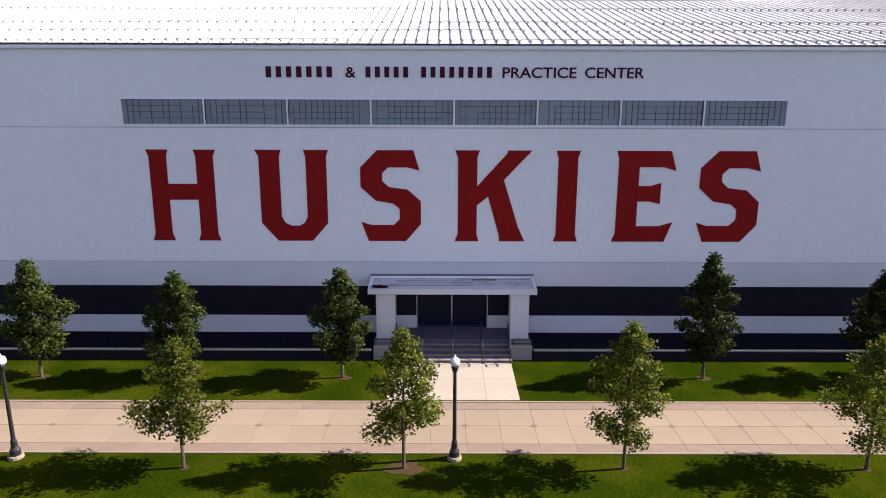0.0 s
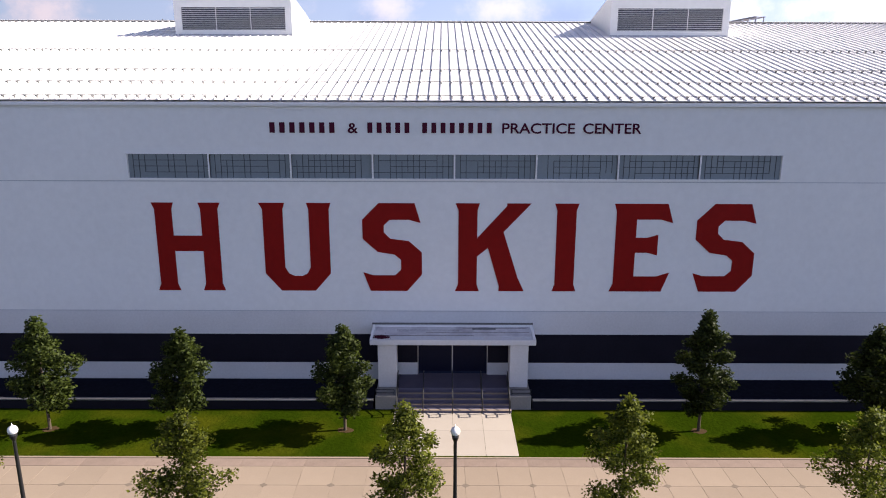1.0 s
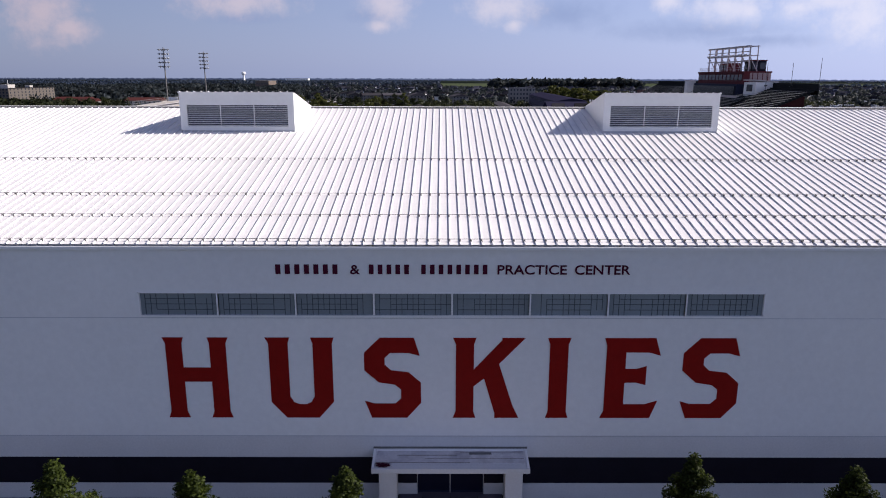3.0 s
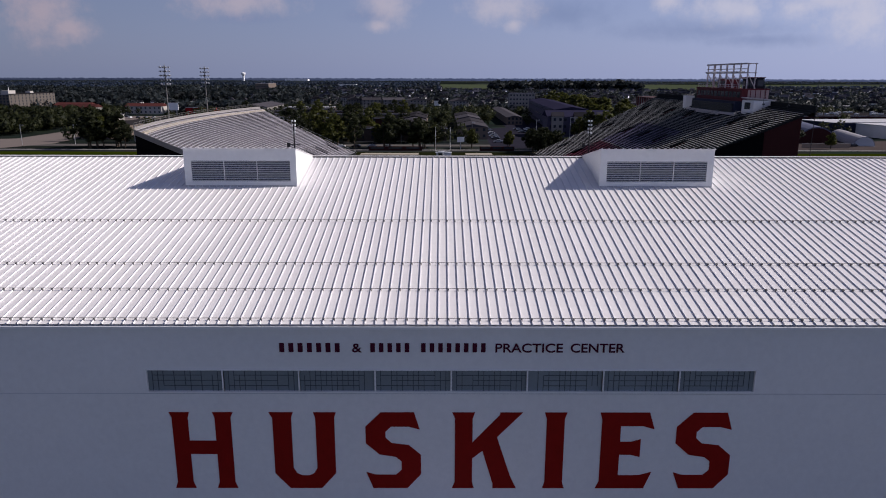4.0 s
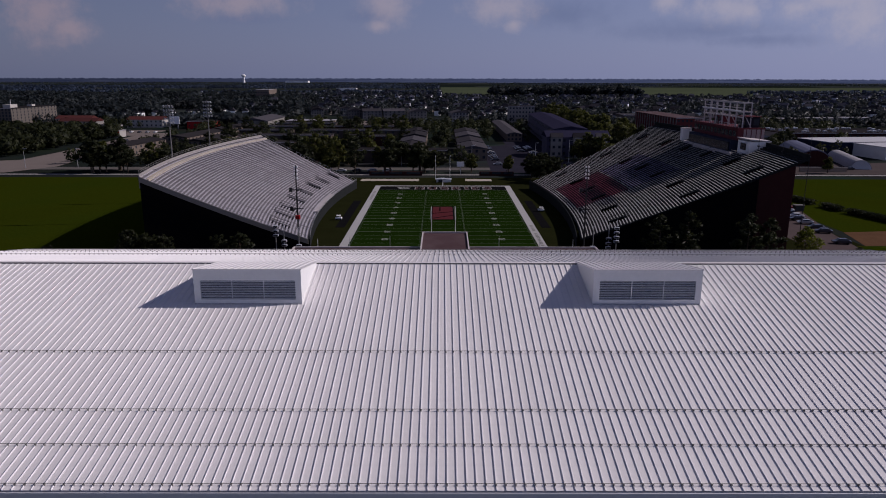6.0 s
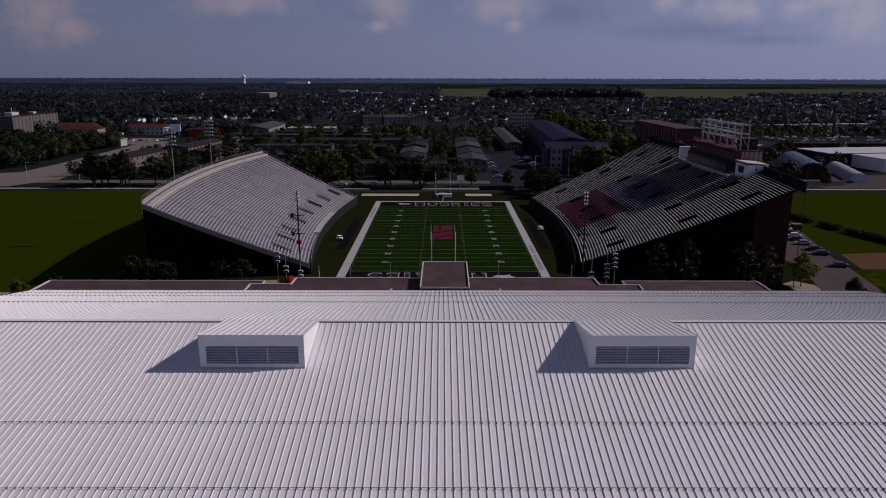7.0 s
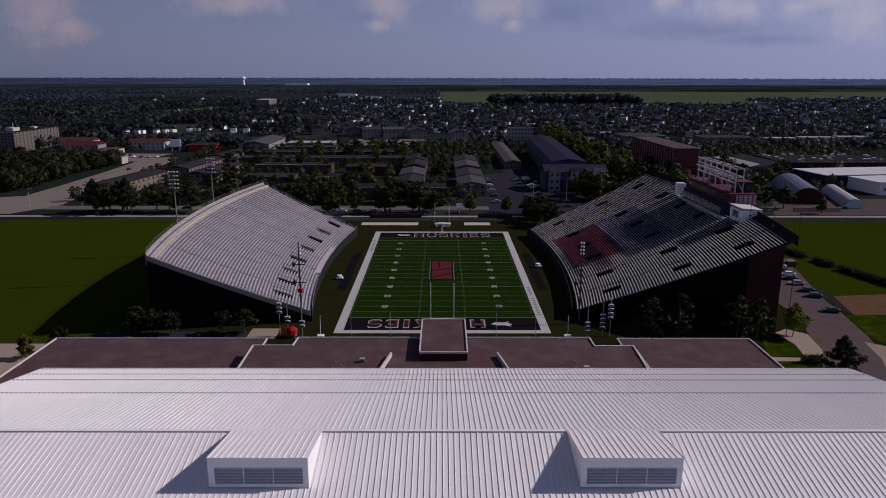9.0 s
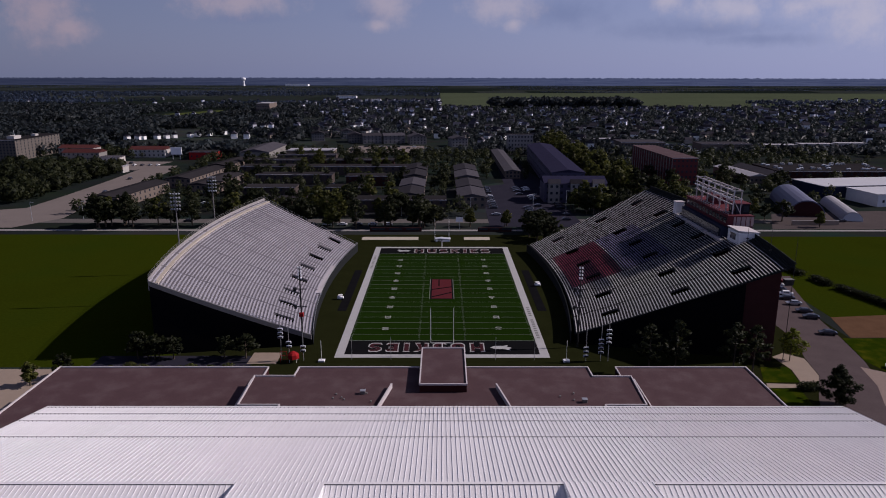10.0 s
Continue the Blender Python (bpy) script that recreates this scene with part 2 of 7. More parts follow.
M_RED = mat("red_sign_metal", (0.23, 0.007, 0.006), 0.45, var=0.1, scale=0.4, fine=3, bump=0.04)
M_SIGN = mat("dark_red_letter", (0.065, 0.006, 0.022), 0.5)
M_PANE = mat("translucent_grey_panel", (0.20, 0.235, 0.26), 0.3, var=0.1, rnd=0.1, bump=0.02)
M_MUNTIN = mat("dark_grid_bar", (0.08, 0.09, 0.10), 0.5)
M_WHITE = mat("white_paint", (0.78, 0.78, 0.78), 0.55, var=0.06)
M_GLASSDK = mat("dark_door_glass", (0.008, 0.009, 0.024), 0.46, var=0.1, bump=0.02)
M_BLACK = mat("black_metal", (0.015, 0.015, 0.017), 0.4, var=0.1)
M_CONC = mat("pale_concrete", (0.27, 0.212, 0.166), 0.85, var=0.09, scale=0.5, fine=20, rnd=0.05)
M_CONCPATH = mat("new_white_concrete", (0.36, 0.315, 0.275), 0.85, var=0.07, scale=0.5, fine=20, rnd=0.03)
M_CONC2 = mat("grey_concrete", (0.25, 0.235, 0.225), 0.85, var=0.14, scale=0.5, fine=10)
M_PAVER = mat("pink_brick_paver", (0.225, 0.170, 0.142), 0.85, var=0.14, scale=2, fine=30, rnd=0.06)
M_STEP = mat("grey_step_concrete", (0.115, 0.105, 0.145), 0.85, var=0.12, scale=1)
# dark mulch, its bluish near-black taking in the shade of the hall
M_MULCH = mat("dark_shaded_mulch", (0.012, 0.013, 0.021), 0.95, var=0.3, scale=4, fine=40, bump=0.6, depth=0.05)
M_SOIL = mat("bare_red_soil", (0.060, 0.040, 0.022), 0.95, var=0.2, scale=2, fine=30, bump=0.5)
M_BARK = mat("grey_brown_bark", (0.095, 0.074, 0.055), 0.9, var=0.25, scale=3, fine=30, bump=0.5)
M_GLOBE = mat("white_lamp_globe", (0.85, 0.84, 0.82), 0.25, var=0.02, bump=0)
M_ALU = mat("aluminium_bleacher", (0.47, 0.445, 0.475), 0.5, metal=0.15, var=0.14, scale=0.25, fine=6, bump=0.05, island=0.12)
# treads of the same aluminium, darkened to set the bench rows apart
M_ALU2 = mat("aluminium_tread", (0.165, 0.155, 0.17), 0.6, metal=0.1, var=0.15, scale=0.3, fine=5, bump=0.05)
M_EBENCH = mat("pale_bench_plank", (0.35, 0.35, 0.35), 0.55, var=0.12, island=0.15)
# on the east treads this near-black puts shade between the benches into the colour
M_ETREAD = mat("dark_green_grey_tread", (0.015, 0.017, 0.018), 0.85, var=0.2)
M_EBRED = mat("red_bench_plank", (0.145, 0.026, 0.05), 0.55, var=0.15, island=0.2)
# bluish planks carry the press box's shadow in their colour
M_EBBLUE = mat("shadow_blue_bench_plank", (0.17, 0.16, 0.27), 0.55, var=0.15, island=0.2)
M_BRICK = mat("dark_red_brick", (0.040, 0.013, 0.013), 0.85, var=0.2, scale=0.6, fine=9)
M_BRICKTAN = mat("tan_brick", (0.15, 0.12, 0.102), 0.85, var=0.15, scale=0.5, fine=6)
M_TURF = mat("green_turf", (0.0078, 0.0195, 0.0022), 0.9, var=0.12, scale=0.12, fine=6, bump=0.2)
M_TURF2 = mat("green_turf_pale", (0.0092, 0.0228, 0.0028), 0.9, var=0.12, scale=0.12, fine=6, bump=0.2)
M_ENDZONE = mat("black_end_zone_turf", (0.008, 0.008, 0.009), 0.9, var=0.2, scale=0.3)
M_NUMBER = mat("pale_field_number_paint", (0.31, 0.32, 0.31), 0.88, var=0.12, scale=0.6)
M_MAROON = mat("dark_maroon_field_paint", (0.04, 0.008, 0.011), 0.85, var=0.2)
M_LINE = mat("white_field_paint", (0.36, 0.355, 0.35), 0.85, var=0.1, scale=0.6)
M_YARD = mat("thin_field_paint", (0.15, 0.17, 0.145), 0.9, var=0.12, scale=0.6)
M_REDPAINT = mat("red_field_paint", (0.08, 0.010, 0.013), 0.85, var=0.15)
M_LAWN = mat("mown_lawn", (0.017, 0.031, 0.0015), 0.95, var=0.32, scale=0.3, fine=7, bump=0.8, depth=0.06, stain=(0.040, 0.044, 0.003))
M_LAWNB = mat("dry_playing_lawn", (0.024, 0.033, 0.002), 0.95, var=0.25, scale=0.03, fine=1.2, bump=0.5, depth=0.05, stain=(0.018, 0.028, 0.002))
M_APRON = mat("dull_green_apron", (0.014, 0.016, 0.0055), 0.95, var=0.2, scale=0.2, fine=2)
M_ASPH = mat("asphalt", (0.026, 0.025, 0.036), 0.9, var=0.2, scale=0.1, fine=4)
M_ROADPALE = mat("worn_concrete_road", (0.165, 0.14, 0.128), 0.9, var=0.1, scale=0.08, fine=2)
M_BROWNROOF = mat("brown_membrane_roof", (0.076, 0.044, 0.047), 0.85, var=0.16, scale=0.25, fine=4, stain=(0.088, 0.058, 0.060))
M_CREAM = mat("cream_plaster", (0.42, 0.37, 0.30), 0.85, var=0.1, scale=0.4)
# near-black stands for the deep shade in the open framing under the stands
M_UNDER = mat("under_stand_shade", (0.005, 0.005, 0.006), 0.95, var=0.2)
M_PRESS = mat("press_box_red", (0.11, 0.026, 0.032), 0.7, var=0.12, scale=0.4)
M_PINKWALL = mat("faded_pink_panel", (0.36, 0.27, 0.27), 0.75, var=0.12, scale=0.5)
M_SHED = mat("blue_grey_shed_metal", (0.075, 0.08, 0.135), 0.6, metal=0.1, var=0.12, scale=0.3)
M_INSET = mat("dark_paver_inset", (0.17, 0.135, 0.11), 0.85, var=0.12)
M_PARAPET = mat("white_parapet_cap", (0.50, 0.46, 0.46), 0.6, var=0.08)
M_ROOFGREY = mat("grey_shingle_roof", (0.05, 0.047, 0.054), 0.9, var=0.2, scale=0.4, rnd=0.45)
M_ROOFRED = mat("red_brown_roof", (0.07, 0.021, 0.019), 0.8, var=0.15, rnd=0.2)
M_ROOFWHITE = mat("pale_flat_roof", (0.31, 0.30, 0.32), 0.8, var=0.1, scale=0.05, fine=1)
M_SIDING = mat("pale_house_siding", (0.34, 0.32, 0.30), 0.75, var=0.1, rnd=0.4)
M_WIN = mat("dark_window_glass", (0.03, 0.035, 0.045), 0.15, bump=0)
M_SIGNRED = mat("bright_red_canvas", (0.30, 0.014, 0.016), 0.7)
M_TYRE = mat("black_tyre", (0.015, 0.015, 0.015), 0.9)
M_LEAF = leaf_mat("maple_leaf", (0.088, 0.124, 0.018), 0.6, 0.45)
M_LEAFB = leaf_mat("deep_green_leaf", (0.030, 0.050, 0.011), 0.6, 0.4)
M_LEAFT = leaf_mat("olive_town_leaf", (0.058, 0.074, 0.02), 0.35, 0.4)
# bluish leaf colours: distance haze is mixed into the two distant woods
M_LEAFFAR = leaf_mat("far_haze_leaf", (0.028, 0.046, 0.078), 0.15, 0.35, 0.006)
M_LEAFMID = leaf_mat("town_haze_leaf", (0.023, 0.033, 0.038), 0.2, 0.35, 0.014)
M_LEAFD = leaf_mat("town_leaf", (0.020, 0.028, 0.013), 0.35, 0.38)


# ---- building helpers ----
def part(name, bm, material, parent=None, label="", smooth=False):
    """Links a bmesh as one mesh object under a thing or a part."""
    me = bpy.data.meshes.new(name)
    bm.to_mesh(me)
    bm.free()
    if smooth:
        me.polygons.foreach_set("use_smooth", [True] * len(me.polygons))
    return link(name, me, material, parent, label)


def link(name, me, material, parent=None, label="", m=None):
    if material is not None and not me.materials:
        me.materials.append(material)
    ob = new(name, me)
    if parent is not None:
        ob.parent = parent
    if m is not None:
        ob.matrix_basis = m
    if label:
        ob["label"] = label
    return ob


def thing(name, label, category, group="", at=(0, 0, 0), kind=""):
    ob = new(name)
    ob.empty_display_size = 0.5
    ob.matrix_basis = Matrix.Translation(at)
    return tagged(ob, label, category, group, kind)


def box(bm, x0, x1, y0, y1, z0, z1, bevel=0.0):
    vs = [bm.verts.new((x, y, z)) for z in (z0, z1) for y in (y0, y1) for x in (x0, x1)]
    fs = [bm.faces.new([vs[i] for i in q]) for q in ((0, 2, 3, 1), (4, 5, 7, 6), (0, 1, 5, 4), (2, 6, 7, 3), (0, 4, 6, 2), (1, 3, 7, 5))]
    if bevel:
        bmesh.ops.bevel(bm, geom=list({e for f in fs for e in f.edges}), offset=bevel, segments=1, affect="EDGES")
    return bm


def boxes(*rows, bevel=0.0):
    bm = bmesh.new()
    for r in rows:
        box(bm, *r, bevel=bevel)
    return bm


def prism(points, y0, y1, bm=None):
    """Outline (x, z) extruded from y0 to y1."""
    bm = bm or bmesh.new()
    a = [bm.verts.new((x, y0, z)) for x, z in points]
    b = [bm.verts.new((x, y1, z)) for x, z in points]
    n = len(points)
    bm.faces.new(a)
    bm.faces.new(b[::-1])
    for i in range(n):
        bm.faces.new((a[i], b[i], b[(i + 1) % n], a[(i + 1) % n]))
    bmesh.ops.recalc_face_normals(bm, faces=bm.faces)
    return bm


def slab(points, z0, z1, bm=None):
    """Outline (x, y) extruded from z0 to z1."""
    bm = bm or bmesh.new()
    a = [bm.verts.new((x, y, z0)) for x, y in points]
    b = [bm.verts.new((x, y, z1)) for x, y in points]
    n = len(points)
    bm.faces.new(a)
    bm.faces.new(b[::-1])
    for i in range(n):
        bm.faces.new((a[i], b[i], b[(i + 1) % n], a[(i + 1) % n]))
    bmesh.ops.recalc_face_normals(bm, faces=bm.faces)
    return bm


def tube(bm, p, q, r0, r1=None, sides=8):
    """A tapered round bar from p to q."""
    p, q = Vector(p), Vector(q)
    turn = (q - p).to_track_quat("Z", "Y").to_matrix()
    rings = []
    for c, r in ((p, r0), (q, r0 if r1 is None else r1)):
        rings.append([bm.verts.new(c + turn @ Vector((r * math.cos(a), r * math.sin(a), 0))) for a in (2 * math.pi * i / sides for i in range(sides))])
    for i in range(sides):
        bm.faces.new((rings[0][i], rings[0][(i + 1) % sides], rings[1][(i + 1) % sides], rings[1][i]))
    bm.faces.new(rings[0][::-1])
    bm.faces.new(rings[1])
    return bm


def lathe(bm, profile, sides=12, at=(0, 0, 0)):
    """Rings of (radius, z) turned about the upright through at."""
    rings = [[bm.verts.new((at[0] + r * math.cos(a), at[1] + r * math.sin(a), at[2] + z)) for a in (2 * math.pi * i / sides for i in range(sides))] for r, z in profile]
    for a, b in zip(rings, rings[1:]):
        for i in range(sides):
            bm.faces.new((a[i], a[(i + 1) % sides], b[(i + 1) % sides], b[i]))
    bm.faces.new(rings[0][::-1])
    bm.faces.new(rings[-1])
    return bm


def raw(name, verts, faces):
    me = bpy.data.meshes.new(name)
    me.from_pydata([tuple(v) for v in verts], [], faces)
    me.update()
    return me


def leaf_cards(rng, centres, size, flat=0.5):
    """Small pointed leaf quads, one at each centre, turned at random."""
    n = len(centres)
    a = rng.normal(size=(n, 3))
    a[:, 2] *= flat
    a /= np.linalg.norm(a, axis=1)[:, None]
    b = np.cross(a, rng.normal(size=(n, 3)))
    b /= np.linalg.norm(b, axis=1)[:, None]
    s = size * rng.uniform(0.6, 1.3, (n, 1))
    v = np.stack([centres - a * s, centres + b * s * 0.6, centres + a * s, centres - b * s * 0.6], 1).reshape(-1, 3)
    return v, [(4 * i, 4 * i + 1, 4 * i + 2, 4 * i + 3) for i in range(n)]


def foliage(name, v, out, material, parent=None, mix=0.75):
    """Leaf quads as one mesh, each facing outwards, with normals that follow the rounded form of the crown."""
    q = v.reshape(-1, 4, 3)
    nrm = np.cross(q[:, 1] - q[:, 0], q[:, 2] - q[:, 0])
    nrm /= np.linalg.norm(nrm, axis=1)[:, None] + 1e-9
    out = out / (np.linalg.norm(out, axis=1)[:, None] + 1e-9)
    turned = (nrm * out).sum(1) < 0
    q[turned] = q[turned][:, ::-1]
    nrm[turned] *= -1
    soft_n = nrm * (1 - mix) + out * mix
    soft_n /= np.linalg.norm(soft_n, axis=1)[:, None] + 1e-9
    n = len(q)
    me = bpy.data.meshes.new(name)
    me.vertices.add(4 * n)
    me.vertices.foreach_set("co", q.astype(np.float32).ravel())
    me.loops.add(4 * n)
    me.loops.foreach_set("vertex_index", np.arange(4 * n, dtype=np.int32))
    me.polygons.add(n)
    me.polygons.foreach_set("loop_start", np.arange(0, 4 * n, 4, dtype=np.int32))
    me.update(calc_edges=True)
    me.polygons.foreach_set("use_smooth", np.ones(n, dtype=bool))
    me.normals_split_custom_set_from_vertices(np.repeat(soft_n, 4, 0))
    return link(name, me, material, parent)


# ---- ground ----
def ground():
    """One flat sheet out to the horizon, finer near the middle."""
    def steps(lo, hi):
        r = [0, 20, 40, 60, 80, 100, 130, 160, 200, 260, 340, 450, 600, 800, 1050, 1400, 1900, 2500, 3200, 4000, 4850]
        return sorted({s * v for v in r for s in (-1, 1)})
    g = steps(0, 0)
    verts = []
    for y in g:
        for x in g:
            verts.append((x, y, 0.47 if y <= -80 else -0.02))
    n = len(g)
    faces = [(j * n + i, j * n + i + 1, (j + 1) * n + i + 1, (j + 1) * n + i) for j in range(n - 1) for i in range(n - 1)]
    me = raw("ground", verts, faces)
    m = bpy.data.materials.new("town_ground")
    m.use_nodes = True
    nn, ll = m.node_tree.nodes, m.node_tree.links
    tc = nn.new("ShaderNodeTexCoord")
    patch = nn.new("ShaderNodeTexVoronoi")
    patch.inputs["Scale"].default_value = 0.0026
    ll.new(tc.outputs["Object"], patch.inputs["Vector"])
    grain = nn.new("ShaderNodeTexNoise")
    grain.inputs["Scale"].default_value, grain.inputs["Detail"].default_value = 0.05, 8
    ll.new(tc.outputs["Object"], grain.inputs["Vector"])
    ramp_ = nn.new("ShaderNodeValToRGB")
    e = ramp_.color_ramp.elements
    e[0].color, e[1].color = (0.012, 0.018, 0.014, 1), (0.044, 0.052, 0.048, 1)
    sx = nn.new("ShaderNodeSeparateColor")
    ll.new(patch.outputs["Color"], sx.inputs["Color"])
    ll.new(sx.outputs["Red"], ramp_.inputs["Fac"])
    mix_ = nn.new("ShaderNodeMix")
    mix_.data_type, mix_.blend_type = "RGBA", "MULTIPLY"
    mix_.inputs["Factor"].default_value = 0.6
    ll.new(ramp_.outputs["Color"], mix_.inputs["A"])
    ll.new(grain.outputs["Color"], mix_.inputs["B"])
    ll.new(mix_.outputs["Result"], nn["Principled BSDF"].inputs["Base Color"])
    nn["Principled BSDF"].inputs["Roughness"].default_value = 1.0
    nn["Principled BSDF"].inputs["Specular IOR Level"].default_value = 0.0
    tagged(link("ground", me, m), "dull green and brown open ground of the flat plain", "ground", kind="structure")


ground()


def sheet(name, points, z, material, label, category="ground"):
    """A thin layer of ground cover or paving with its own small thickness."""
    return tagged(part(name, slab(points, z - 0.06, z), material), label, category, kind="structure")


def rect(x0, x1, y0, y1):
    return [(x0, y0), (x1, y0), (x1, y1), (x0, y1)]


sheet("lawn_front", rect(-75, 75, -240, -136.1), 0.5, M_LAWN, "green mown lawn along a promenade with tree shadows", "lawn")
sheet("lawn_entrance", rect(-75, 75, -131.5, -126.4), 0.5, M_LAWN, "green mown lawn strip before the white hall", "lawn")
for x0, x1 in ((-61.7, -4.4), (4.45, 62.7)):
    tagged(part("planting_bed", boxes((x0, x1, -126.3, -123.55, 0.3, 1.03)), M_MULCH), "dark raised mulch bed along the foot of the wall, tinted with shade", "bed", kind="structure")
    # the wall's dark colour stands for its shadowed face
    tagged(part("bed_wall", boxes((x0, x1, -126.42, -126.302, 0.3, 1.0)), M_DARKBAND), "low retaining wall of the mulch bed, face darkened as shade", "wall", kind="structure")
    tagged(part("bed_cap", boxes((x0, x1, -126.48, -126.26, 1.032, 1.12), bevel=0.015), M_CONC2), "pale concrete cap of the bed wall", "trim", kind="structure")
sheet("lawn_west", rect(-260, -66, -8, 134), 0.0, M_LAWNB, "wide dry green playing lawn beside the stadium", "lawn")
sheet("lawn_east", rect(112, 330, 22, 131), 0.0, M_LAWNB, "wide dry green playing lawn beside the car park", "lawn")
sheet("stadium_apron", rect(-66, 108, -60, 134), -0.012, M_APRON, "dull green apron round the football field", "ground")


# ---- promenade before the hall ----
def promenade():
    z = 0.5
    base = tagged(part("promenade", boxes((-75, 75, -136.1, -131.4, z - 0.1, z - 0.004)), M_JOINT), "long pale concrete promenade with brick-toned edge bands", "pavement", kind="structure")
    me = bpy.data.meshes.new("slab")
    bm = boxes((-0.758, 0.758, -0.772, 0.772, -0.02, 0.010), bevel=0.004)
    bm.to_mesh(me)
    bm.free()
    for i in range(-49, 49):
        for j in (0, 1):
            link("slab", me, M_CONC, base, m=Matrix.Translation((1.525 * i + 1.26, -134.62 + 1.56 * j, z)))
    pe = bpy.data.meshes.new("paver")
    bm = boxes((-0.76, 0.76, -0.30, 0.30, -0.02, 0.009), bevel=0.003)
    bm.to_mesh(pe)
    bm.free()
    for i in range(-49, 49):
        for y, s in ((-135.74, 1.05), (-131.87, 1.3)):
            link("paver", pe, M_PAVER, base, m=Matrix.Translation((1.525 * i + 1.26, y, z)) @ Matrix.Diagonal((1, s, 1, 1)))
    dia = bpy.data.meshes.new("diamond_inset")
    bm = slab([(-0.2, 0), (0, -0.16), (0.2, 0), (0, 0.16)], 0.0, 0.014)
    bm.to_mesh(dia)
    bm.free()
    for i in range(-24, 25):
        link("diamond_inset", dia, M_INSET, base, m=Matrix.Translation((3.05 * i + 0.5, -133.84, z)))
    for y in (-136.17, -131.52):
        part("edge_kerb", boxes((-75, 75, y - 0.06, y + 0.06, z - 0.1, z + 0.04)), M_CONC, base)
    path = tagged(part("entrance_path", boxes((-3.25, 3.25, -131.33, -126.3, z - 0.1, z - 0.004)), M_JOINT), "pale concrete path from the promenade to the entrance steps", "path", kind="structure")
    ps = bpy.data.meshes.new("slab")
    bm = boxes((-0.795, 0.795, -1.24, 1.24, -0.02, 0.018), bevel=0.004)
    bm.to_mesh(ps)
    bm.free()
    for i in range(4):
        for j in (0, 1):
            link("slab", ps, M_CONCPATH, path, m=Matrix.Translation((1.6 * i - 2.4, -130.07 + 2.49 * j, z)))


promenade()

# ---- white practice hall ----
HX0, HX1, FY, RY, BY = -61.7, 62.7, -123.44, -93.05, -62.0
EZ, RZ = 17.25, 23.5
SLOPE = (RZ - EZ) / (RY - FY)
hall = thing("practice_hall", "long white metal-clad sports practice hall with ribbed pitched roof", "building")


def wall_bands():
    """Front wall in bands: dark base, pale course, dark course, white cladding in two tiers."""
    gap = 2.02
    part("foundation", boxes((HX0, HX1, FY - 0.06, FY + 0.4, -0.3, 0.07)), M_WALL2, hall)
    for x0, x1 in ((HX0, -gap), (gap + 0.06, HX1)):
        part("base_course", boxes((x0, x1, FY - 0.03, FY + 0.4, 0.07, 0.97)), M_DARKBAND2, hall, "dark blue-grey block course")
        part("pale_course", boxes((x0, x1, FY - 0.05, FY + 0.4, 0.97, 2.05)), M_WALL2, hall, "pale block course")
        part("dark_course", boxes((x0, x1, FY - 0.02, FY + 0.4, 2.05, 3.84)), M_DARKBAND, hall, "dark maroon block course")
    part("lower_cladding", boxes((HX0, HX1, FY - 0.05, FY + 0.4, 3.84, 5.24)), M_WALL2, hall)
    part("joint", boxes((HX0, HX1, FY - 0.012, FY + 0.4, 5.24, 5.29), (HX0, HX1, FY - 0.012, FY + 0.4, 12.80, 12.85)), M_LOUVER, hall)
    part("cladding", boxes((HX0, HX1, FY - 0.04, FY + 0.4, 5.29, 12.80)), M_WALL, hall)
    part("upper_cladding", boxes((HX0, -18.05, FY - 0.055, FY + 0.4, 12.85, 17.1), (18.2, HX1, FY - 0.055, FY + 0.4, 12.85, 17.1),
                                 (-18.05, 18.2, FY - 0.055, FY + 0.4, 14.38, 17.1), (-18.05, 18.2, FY - 0.055, FY + 0.4, 12.85, 12.94)), M_WALL, hall)
    gable = [(FY, 0), (BY, 0), (BY, EZ - 0.15), (RY, RZ - 0.15), (FY, EZ - 0.15)]
    for x in (HX0, HX1 - 0.4):
        bm = bmesh.new()
        a = [bm.verts.new((x, y + (0.4 if y == FY else 0), z)) for y, z in gable]
        b = [bm.verts.new((x + 0.4, y + (0.4 if y == FY else 0), z)) for y, z in gable]
        bm.faces.new(a)
        bm.faces.new(b[::-1])
        for i in range(5):
            bm.faces.new((a[i], a[(i + 1) % 5], b[(i + 1) % 5], b[i]))
        bmesh.ops.recalc_face_normals(bm, faces=bm.faces)
        part("gable_wall", bm, M_WALL, hall)
    part("back_wall", boxes((HX0 + 0.4, HX1 - 0.4, BY - 0.4, BY, 0, EZ - 0.1)), M_WALL, hall)
    part("inner_floor", boxes((HX0 + 0.4, HX1 - 0.4, FY + 0.45, BY - 0.45, -0.1, 0.02)), M_CONC2, hall)


wall_bands()


